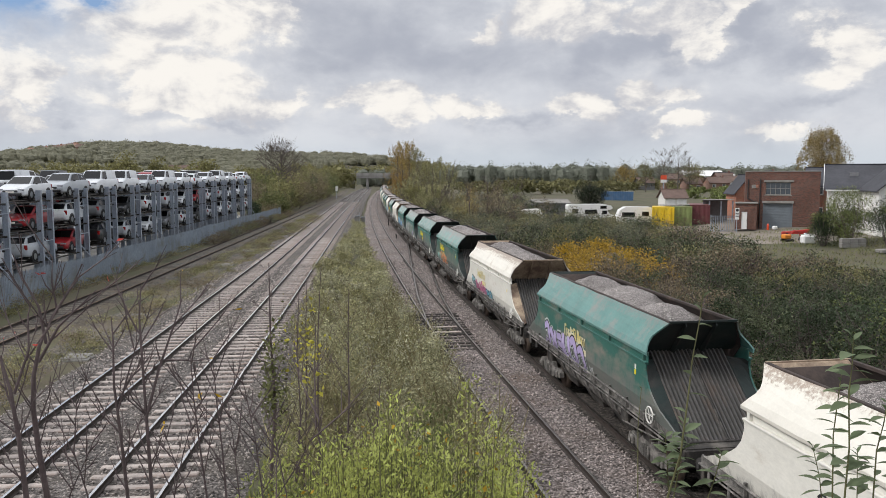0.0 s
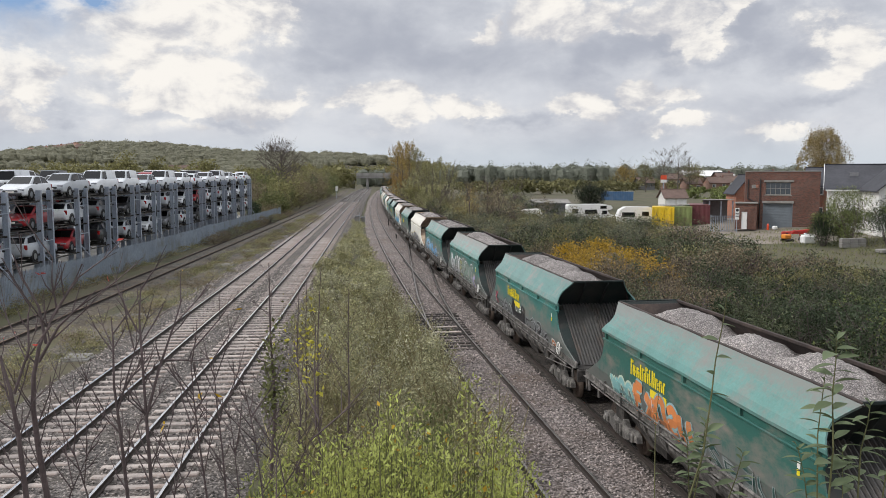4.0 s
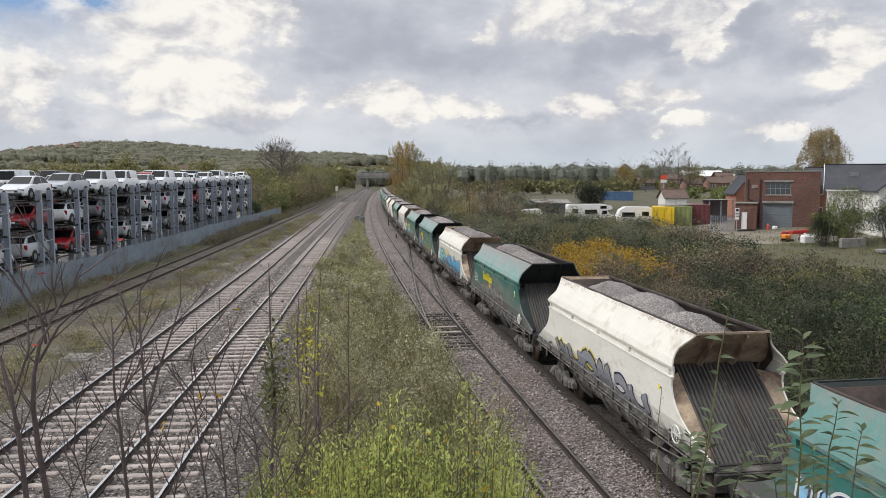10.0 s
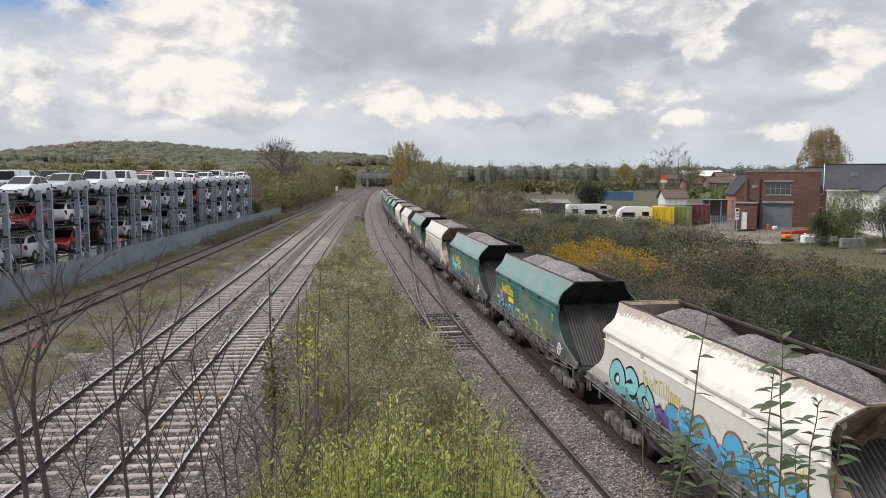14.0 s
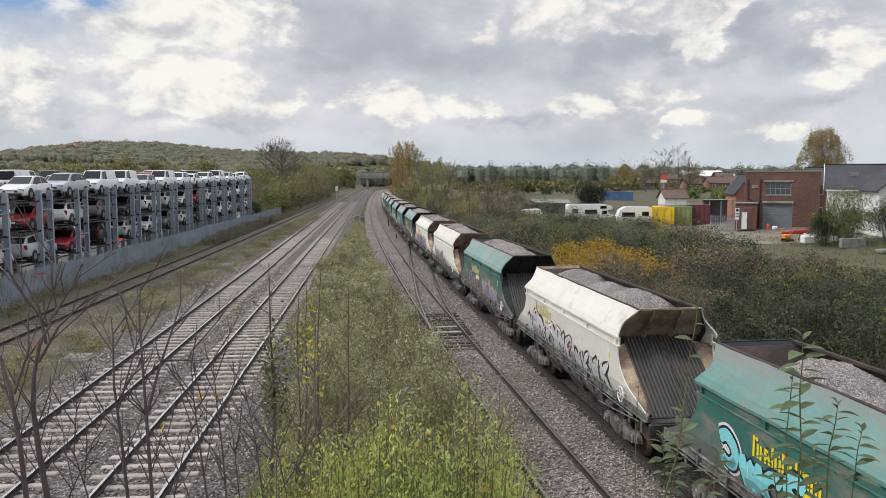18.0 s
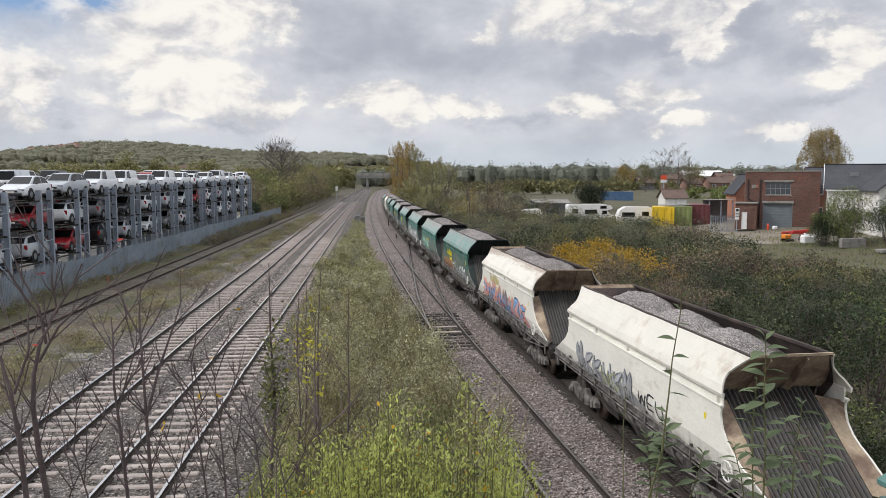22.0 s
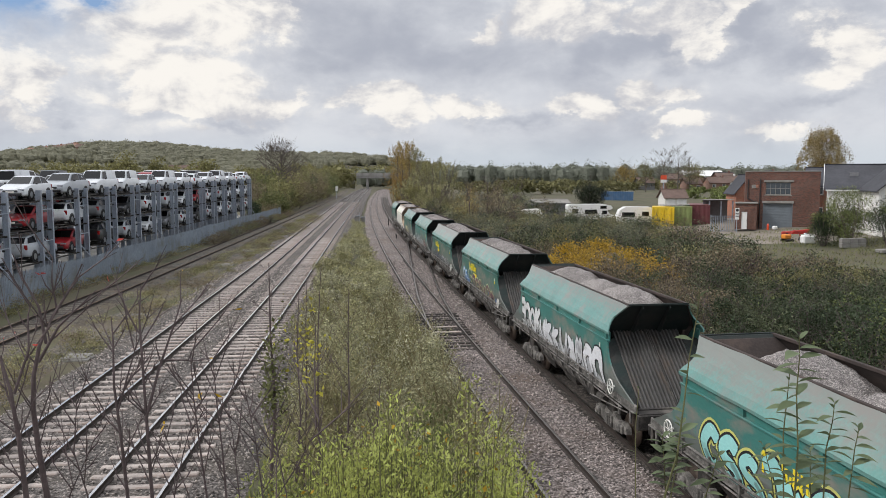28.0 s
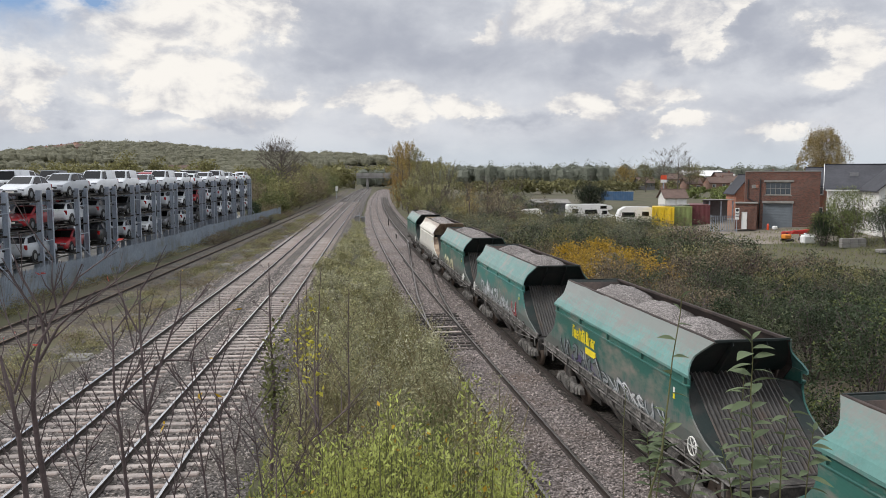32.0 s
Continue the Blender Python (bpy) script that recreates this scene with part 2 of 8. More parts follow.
    def sheet(self, grid):
        """A surface over rows of points."""
        r, c = len(grid), len(grid[0])
        return self.add([p for row in grid for p in row],
                        [(i * c + j, i * c + j + 1, (i + 1) * c + j + 1, (i + 1) * c + j) for i in range(r - 1) for j in range(c - 1)])

    def mesh(self, name, material, smooth=False, fix=True):
        me = bpy.data.meshes.new(name)
        me.from_pydata(self.v, [], self.f)
        if fix and len(self.f) < 60000:
            bm = bmesh.new()
            bm.from_mesh(me)
            bmesh.ops.recalc_face_normals(bm, faces=bm.faces)
            bm.to_mesh(me)
            bm.free()
        if smooth:
            me.polygons.foreach_set("use_smooth", [True] * len(me.polygons))
        for m in (material if isinstance(material, (list, tuple)) else [material]):
            me.materials.append(m)
        return me


def thing(name, label, category, at=None, group="", kind=""):
    ob = new(name)
    ob.empty_display_size = .3
    if at is not None:
        ob.matrix_basis = at
    return tagged(ob, label, category, group, kind)


def part(name, geo, material, parent, label="", smooth=False, at=None):
    """One mesh under a thing or under a part."""
    me = geo if isinstance(geo, bpy.types.Mesh) else geo.mesh(name, material, smooth)
    ob = new(name, me)
    ob.parent = parent
    if at is not None:
        ob.matrix_basis = at
    return tagged(ob, label)


def single(name, geo, material, label, category, kind="", smooth=False, group=""):
    me = geo if isinstance(geo, bpy.types.Mesh) else geo.mesh(name, material, smooth)
    return tagged(new(name, me), label, category, group, kind)


# ---------------------------------------------------------------- ground and trackbeds
def build_ground():
    ys = [-60 + 3 * i for i in range(54)] + [105 + 8 * i for i in range(50)] + [520 + 40 * i for i in range(30)] + [1750, 2000, 2500, 3200, 4200]
    offs = [-3000, -2200, -1600, -1200, -900, -700, -560, -450, -360, -280, -220, -170, -130, -100, -80, -64, -52] + [-42 + 1.5 * i for i in range(70)] + \
        [66, 72, 80, 90, 102, 116, 135, 160, 200, 250, 320, 410, 520, 660, 840, 1100, 1500, 2200, 3000]
    rows = []
    for y in ys:
        c = line_c(min(y, 560))
        rows.append([(c + o, y, land(c + o, y)) for o in offs])
    g = Geo().sheet(rows)
    ob = single("ground", g, M_GRASS, "rough grass and bare soil beside the railway", "ground", "structure", smooth=True)
    return ob


def strip(name, lines, material, label, y0=-30, y1=560, step=4.0):
    """A trackbed: lines are (function of y, height) from one edge to the other."""
    rows, y = [], y0
    while y <= y1:
        rows.append([(f(y), y, z) for f, z in lines])
        y += step if y < 120 else step * 4
    return single(name, Geo().sheet(rows), material, label, "ballast", "structure", smooth=False)


build_ground()
strip("ballast_bed", [(lambda y: line_a(y) - 3.0, -.5), (lambda y: line_a(y) - 1.9, -.2), (lambda y: line_a(y) - .8, -.19), (lambda y: line_a(y) + .8, -.19), (lambda y: line_b(y) - .8, -.19),
                      (lambda y: line_b(y) + .8, -.19), (lambda y: line_b(y) + 1.8, -.21), (lambda y: line_b(y) + 2.9, -.55)], M_BALLAST, "pale grey stone ballast under the main lines")
strip("ballast_bed", [(lambda y: line_c(y) - 3.0, -1.05), (lambda y: line_c(y) - 1.8, -.74), (lambda y: line_c(y), -.70), (lambda y: line_c(y) + 1.7, -.68), (lambda y: line_d(y), -.70),
                      (lambda y: line_d(y) + 1.7, -.74), (lambda y: line_d(y) + 2.8, -1.1)], M_BALLAST2, "brownish stone ballast under the goods lines")
strip("oiled_ballast", [(lambda y: line_d(y) - 1.25, -.688), (lambda y: line_d(y), -.682), (lambda y: line_d(y) + 1.25, -.69)], M_DARKBED, "dark brown strip of ballast under the train", 0, 300)
strip("cess", [(lambda y: line_e(y) + 1.9, -.44), (lambda y: (line_e(y) + line_a(y)) / 2, -.36), (lambda y: line_a(y) - 2.9, -.45)], M_CESS, "dark gravel and weeds between siding and main line", 15, 300)
strip("ballast_bed", [(lambda y: line_e(y) - 2.2, -.45), (lambda y: line_e(y) - 1.2, -.2), (lambda y: line_e(y) + 1.2, -.2), (lambda y: line_e(y) + 2.0, -.45)], M_CESS, "overgrown dirty gravel under the siding", 20)


RAIL_PROF = ((-.07, -.16), (.07, -.16), (.07, -.145), (.015, -.12), (.015, -.045), (.036, -.035), (.036, -.003), (.03, 0), (-.03, 0), (-.036, -.003), (-.036, -.035), (-.015, -.045), (-.015, -.12), (-.07, -.145))


def rail(line, off, z, y0, y1, parent, head, name="rail"):
    """One rail swept along a line, with its running surface shinier than its sides."""
    pts, y = [], y0
    while y <= y1 + .01:
        d = (line(y + .5) - line(y - .5))
        k = 1 / math.sqrt(1 + d * d)
        pts.append((line(y) + off * k, y - off * d * k, k, d * k))
        y += 2.0 if y < 150 else 6.0
    rows = []
    for x, yy, k, s in pts:
        rows.append([(x + p * k, yy - p * s, z + q) for p, q in RAIL_PROF + RAIL_PROF[:1]])
    me = Geo().sheet(rows).mesh(name, [M_RAIL, head])
    c = len(RAIL_PROF)
    for i, p in enumerate(me.polygons):
        p.material_index = 1 if i % c in (6, 7, 8) else 0
    return part(name, me, None, parent)


def railway(line, z, y0, y1, label, head, sleeper_mat, sleeper_z, parts_to, join_to, pitch=.65, size=(2.5, .21, .12)):
    t = thing("railway_track", label, "railway track", kind="structure")
    for off in (-.7525, .7525):
        rail(line, off, z, y0, y1, t, head)
    me = Geo().box(0, 0, 0, *size, bev=.03).mesh("sleeper", sleeper_mat)
    rnd = random.Random(5)
    y, far = max(8.0, y0), Geo()
    while y < join_to:
        d = (line(y + .5) - line(y - .5))
        m = Matrix.Translation((line(y), y, sleeper_z + rnd.uniform(-.012, .012))) @ pose(0, 0, 0, 0, 0, math.degrees(math.atan(-d)) + rnd.uniform(-.6, .6))
        if y < parts_to:
            part("sleeper", me, None, t, at=m)
        else:
            far.box(0, 0, 0, *size, m)
        y += pitch
    if far.f:
        tagged(part("far_sleepers", far, sleeper_mat, t), kind="stuff")
    return t


railway(line_a, Z_MAIN, -30, 560, "main line with polished rails on pale steel sleepers", M_RAILHEAD, M_SLEEPER, -.2, 90, 220)
railway(line_b, Z_MAIN, -30, 560, "main line with polished rails on pale steel sleepers", M_RAILHEAD, M_SLEEPER, -.2, 90, 220)
railway(line_c, Z_GOODS, -30, 560, "goods line with rails in brown ballast", M_RAILHEAD2, M_TIMBER, -.77, 9, 9)
railway(line_d, Z_GOODS, -30, 560, "goods line under the stone train", M_RAILHEAD2, M_TIMBER, -.77, 9, 9)
railway(line_e, Z_MAIN - .05, 20, 420, "disused siding with rusty rails among weeds", M_RUSTRAIL, M_TIMBER, -.24, 60, 61)

M_STONES = mat("loose_ballast", (.31, .275, .255), .9, var=.2, scale=1, fine=20, bump=.2, island=.65)
M_STONES2 = mat("loose_ballast_brown", (.33, .285, .27), .9, var=.2, scale=1, fine=20, bump=.2, island=.65)


def stones(name, label, y0, y1, edges, z, n, material, seed, keep):
    """Loose ballast stones on a bed, thinning away from the bridge."""
    rng = np.random.default_rng(seed)
    q = rng.random(n) ** 1.5
    ys = y0 + (y1 - y0) * q
    us = rng.random(n)
    pts = []
    for y, u in zip(ys, us):
        a, b = edges(y)
        x = a + (b - a) * u
        k = keep(x, y)
        if k > rng.random():
            pts.append((x, y, z + rng.uniform(-.01, .02)))
    p = np.array(pts)
    m = len(p)
    base = np.array([(1, 0, 0), (-1, 0, 0), (0, 1, 0), (0, -1, 0), (0, 0, .8), (0, 0, -.8)], float)
    v = base[None] * rng.uniform(.55, 1.15, (m, 6, 1)) + rng.normal(size=(m, 6, 3)) * .12
    th = rng.uniform(0, 6.283, m)
    c, s = np.cos(th), np.sin(th)
    v = np.stack([v[..., 0] * c[:, None] - v[..., 1] * s[:, None], v[..., 0] * s[:, None] + v[..., 1] * c[:, None], v[..., 2]], -1)
    v = v * rng.uniform(.022, .046, (m, 1, 1)) * (1 + (p[:, 1] / 90))[:, None, None] + p[:, None]
    tri = np.array([(0, 2, 4), (2, 1, 4), (1, 3, 4), (3, 0, 4), (2, 0, 5), (1, 2, 5), (3, 1, 5), (0, 3, 5)])
    f = (tri[None] + (np.arange(m) * 6)[:, None, None]).reshape(-1)
    me = bpy.data.meshes.new(name)
    me.vertices.add(m * 6)
    me.vertices.foreach_set("co", v.reshape(-1))
    me.loops.add(len(f))
    me.loops.foreach_set("vertex_index", f.astype(np.int32))
    me.polygons.add(len(f) // 3)
    me.polygons.foreach_set("loop_start", np.arange(0, len(f), 3, dtype=np.int32))
    me.update(calc_edges=True)
    me.materials.append(material)
    return tagged(new(name, me), label, "stones", kind="stuff")


def clear_of(lines, sleepers):
    def keep(x, y):
        for ln in lines:
            d = abs(x - ln(y))
            if abs(d - .7525) < .10:
                return .12
            if sleepers and d < 1.3 and abs((y - 8.0 + .325) % .65 - .325) < .13:
                return .16
        return 1.0
    return keep


stones("ballast_stones", "loose grey ballast stones on the main lines", 12, 62, lambda y: (line_a(y) - 2.4, line_b(y) + 2.3), -.165, 16000, M_STONES, 7, clear_of((line_a, line_b), True))
stones("ballast_stones", "loose brownish ballast stones on the goods lines", 12, 70, lambda y: (line_c(y) - 2.3, line_d(y) - 1.0), -.675, 15000, M_STONES2, 8, clear_of((line_c, line_d), False))

# ---------------------------------------------------------------- the stone train
def paint_mat(name, col, grime=(.18, .174, .165), dust=(.25, .22, .19), low=1.75, amount=.5):
    """Wagon paint with brake dust sprayed up from the wheels, streaks and scuffs."""
    if name in MATS:
        return MATS[name]
    m = mat(name, col, .42, var=.10, scale=.8, fine=14, bump=.04, dirt=dust, dirt_amt=amount * .75, dirt_scale=1.1, stretch=(1, .6, 1.4), spec=.4, rand=.12)
    nt = m.node_tree
    n, l = nt.nodes.new, nt.links.new
    bsdf = nt.nodes["Principled BSDF"]
    base = bsdf.inputs["Base Color"].links[0].from_socket
    sep = n("ShaderNodeSeparateXYZ")
    l(n("ShaderNodeTexCoord").outputs["Object"], sep.inputs[0])
    t = n("ShaderNodeTexNoise")
    t.inputs["Scale"].default_value, t.inputs["Detail"].default_value, t.inputs["Roughness"].default_value = 2.2, 12, .78
    mp = n("ShaderNodeMapping")
    mp.inputs["Scale"].default_value = (1, 1.6, .55)
    l(n("ShaderNodeTexCoord").outputs["Object"], mp.inputs[0])
    l(mp.outputs[0], t.inputs["Vector"])
    a = n("ShaderNodeMath")
    a.operation = "MULTIPLY_ADD"
    l(t.outputs[0], a.inputs[0])
    a.inputs[1].default_value = -2.4
    l(sep.outputs[2], a.inputs[2])
    r = n("ShaderNodeMapRange")
    r.interpolation_type = "SMOOTHSTEP"
    l(a.outputs[0], r.inputs[0])
    for i, q in enumerate((low - 1.5, low - .85, .78, 0.0)):
        r.inputs[i + 1].default_value = q
    x = n("ShaderNodeMix")
    x.data_type = "RGBA"
    l(r.outputs[0], x.inputs[0])
    l(base, x.inputs[6])
    x.inputs[7].default_value = (*grime, 1)
    l(x.outputs[2], bsdf.inputs["Base Color"])
    return m


M_GREEN = paint_mat("wagon_green", (.04, .135, .112), low=2.1)
M_TEAL = paint_mat("wagon_teal", (.052, .185, .165), low=2.2)
# paler than the sides: the sky's reflection on the slopes is in this green
M_GREENSLOPE = mat("wagon_green_skylit", (.13, .275, .25), .26, var=.12, scale=1.2, fine=18, bump=.05, dirt=(.25, .24, .22), dirt_amt=.35, dirt_scale=.8, rand=.15)
M_WHITE = paint_mat("wagon_white", (.75, .73, .67), dust=(.56, .50, .42), low=1.5, amount=.10)
M_WHITESLOPE = mat("wagon_white_top", (.74, .71, .64), .42, var=.06, scale=1.2, fine=18, bump=.05, dirt=(.45, .36, .28), dirt_amt=.2, dirt_scale=.9, rand=.06)


def dusty(m, col, lo, hi, amount):
    """Stone dust lying in blotches along the top edge, where the loader spills."""
    nt = m.node_tree
    n, l = nt.nodes.new, nt.links.new
    bsdf = nt.nodes["Principled BSDF"]
    base = bsdf.inputs["Base Color"].links[0].from_socket
    sep = n("ShaderNodeSeparateXYZ")
    l(n("ShaderNodeTexCoord").outputs["Object"], sep.inputs[0])
    t = n("ShaderNodeTexNoise")
    t.inputs["Scale"].default_value, t.inputs["Detail"].default_value, t.inputs["Roughness"].default_value = 1.3, 8, .7
    o = n("ShaderNodeObjectInfo")
    add = n("ShaderNodeVectorMath")
    l(n("ShaderNodeTexCoord").outputs["Object"], add.inputs[0])
    l(o.outputs["Location"], add.inputs[1])
    rn = n("ShaderNodeMath")
    rn.operation = "MULTIPLY_ADD"
    l(o.outputs["Random"], rn.inputs[0])
    rn.inputs[1].default_value, rn.inputs[2].default_value = .5, -.25
    a = n("ShaderNodeMath")
    a.operation = "MULTIPLY_ADD"
    l(t.outputs[0], a.inputs[0])
    a.inputs[1].default_value = 1.1
    l(sep.outputs[2], a.inputs[2])
    speck = n("ShaderNodeTexNoise")
    speck.inputs["Scale"].default_value, speck.inputs["Detail"].default_value, speck.inputs["Roughness"].default_value = 9.0, 6, .7
    l(add.outputs[0], speck.inputs["Vector"])
    sp = n("ShaderNodeMath")
    sp.operation = "MULTIPLY_ADD"
    l(speck.outputs[0], sp.inputs[0])
    sp.inputs[1].default_value = .9
    l(a.outputs[0], sp.inputs[2])
    sub = n("ShaderNodeMath")
    sub.operation = "SUBTRACT"
    l(sp.outputs[0], sub.inputs[0])
    sub.inputs[1].default_value = .45
    b = n("ShaderNodeMath")
    l(sub.outputs[0], b.inputs[0])
    l(rn.outputs[0], b.inputs[1])
    r = n("ShaderNodeMapRange")
    r.interpolation_type = "SMOOTHSTEP"
    l(b.outputs[0], r.inputs[0])
    for i, q in enumerate((lo + .55, hi + .55, 0.0, amount)):
        r.inputs[i + 1].default_value = q
    x = n("ShaderNodeMix")
    x.data_type = "RGBA"
    l(r.outputs[0], x.inputs[0])
    l(base, x.inputs[6])
    x.inputs[7].default_value = (*col, 1)
    l(x.outputs[2], bsdf.inputs["Base Color"])


dusty(M_GREENSLOPE, (.235, .215, .20), 3.42, 4.0, .8)
dusty(M_WHITESLOPE, (.32, .235, .18), 3.80, 3.99, .8)
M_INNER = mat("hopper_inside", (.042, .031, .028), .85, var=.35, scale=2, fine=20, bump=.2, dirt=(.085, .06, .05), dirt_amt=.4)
M_CORR = mat("corrugated_slope", (.08, .076, .073), .6, var=.3, scale=1.5, fine=12, bump=.1, dirt=(.12, .085, .065), dirt_amt=.3, dirt_scale=1.2, stretch=(2, .5, 1))
M_FRAME = mat("underframe_steel", (.034, .031, .029), .8, var=.35, scale=3, fine=25, bump=.2, dirt=(.15, .135, .12), dirt_amt=.4, dirt_scale=2)
M_BOGIE = mat("bogie_grey_dust", (.10, .094, .088), .85, var=.4, scale=3, fine=25, bump=.3, dirt=(.32, .30, .28), dirt_amt=.45, dirt_scale=4)
M_BLACK = mat("black_steel", (.03, .028, .027), .7, var=.3, scale=4, fine=30, bump=.1)
M_WHEEL = mat("wheel_steel", (.10, .075, .06), .6, metal=.4, var=.3, scale=5, fine=30, bump=.1)
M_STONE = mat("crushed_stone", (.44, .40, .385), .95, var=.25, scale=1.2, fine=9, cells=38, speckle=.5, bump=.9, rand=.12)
M_HANDWHEEL = mat("white_enamel", (.75, .74, .7), .5, var=.1, bump=0)
M_YELLOW = mat("yellow_lettering", (.85, .68, .03), .5, var=.12, scale=3, fine=20, bump=0)
M_YELLOWOLD = mat("faded_lettering", (.72, .60, .22), .6, var=.2, scale=3, fine=20, bump=0, dirt=(.68, .66, .6), dirt_amt=.5, dirt_scale=3)
M_LABEL = mat("white_plate", (.8, .78, .72), .6, var=.1, bump=0)

# the side's end edge: height, reach along the wagon; and its half width by height, bent inwards below the waist
END_PROFILE = ((1.45, 6.62), (1.55, 6.55), (1.7, 6.2), (1.82, 5.92), (1.95, 5.64), (2.1, 5.34), (2.25, 5.12), (2.45, 4.94), (2.7, 4.85), (2.84, 4.86), (2.88, 4.9))
SIDE_X = ((1.45, 1.27), (1.55, 1.295), (1.7, 1.335), (1.82, 1.365), (1.95, 1.40), (2.88, 1.40))
HOOD = ((1.425, 3.09, 4.95), (1.435, 3.16, 4.94), (1.36, 3.31, 4.83), (1.27, 3.43, 4.74), (1.19, 3.54, 4.72), (1.11, 3.64, 4.78), (1.0, 3.79, 4.92), (.90, 3.93, 5.07))


def side_x(z):
    """Half width of the body at a height."""
    for (p, u), (q, v) in zip(SIDE_X, SIDE_X[1:]):
        if z <= q:
            return u + (v - u) * max(0, z - p) / (q - p)
    return SIDE_X[-1][1]


def plate(grid, d):
    """A sheet of points thickened by the vector d, closed at its edges."""
    r, c = len(grid), len(grid[0])
    top = [Vector(p) for row in grid for p in row]
    d = Vector(d)
    vs = top + [p + d for p in top]
    k = r * c
    fs = []
    for i in range(r - 1):
        for j in range(c - 1):
            q = (i * c + j, i * c + j + 1, (i + 1) * c + j + 1, (i + 1) * c + j)
            fs.append(q)
            fs.append(tuple(v + k for v in q[::-1]))
    rim = [(0, j) for j in range(c)] + [(i, c - 1) for i in range(1, r)] + [(r - 1, j) for j in range(c - 2, -1, -1)] + [(i, 0) for i in range(r - 2, 0, -1)]
    ids = [i * c + j for i, j in rim]
    fs += [(a, b, b + k, a + k) for a, b in zip(ids, ids[1:] + ids[:1])]
    return Geo().add(vs, fs)


def side_grid(s):
    rows = []
    for z, e in END_PROFILE:
        x = side_x(z)
        rows.append([(s * (x + .004 * math.sin(k * .9 + z * 2)), -e + 2 * e * k / 16, z) for k in range(17)])
    return plate(rows, (-s * .04, 0, 0))


def inward(y, z):
    """The end wall leans in under the hood: its place along the wagon by height."""
    return y - .95 * (3.93 - z)


def slab(prof, e, y, thick):
    """A closed outline (x, z) laid on the leaning end wall."""
    n = len(prof)
    return Geo().add([(x, e * inward(y, z), z) for x, z in prof] + [(x, e * (inward(y, z) - thick), z) for x, z in prof],
                     [tuple(range(n)), tuple(range(2 * n - 1, n - 1, -1))] + [(i, (i + 1) % n, (i + 1) % n + n, i + n) for i in range(n)])


def chute_y(z): return 4.12 + (3.05 - z) * 1.282


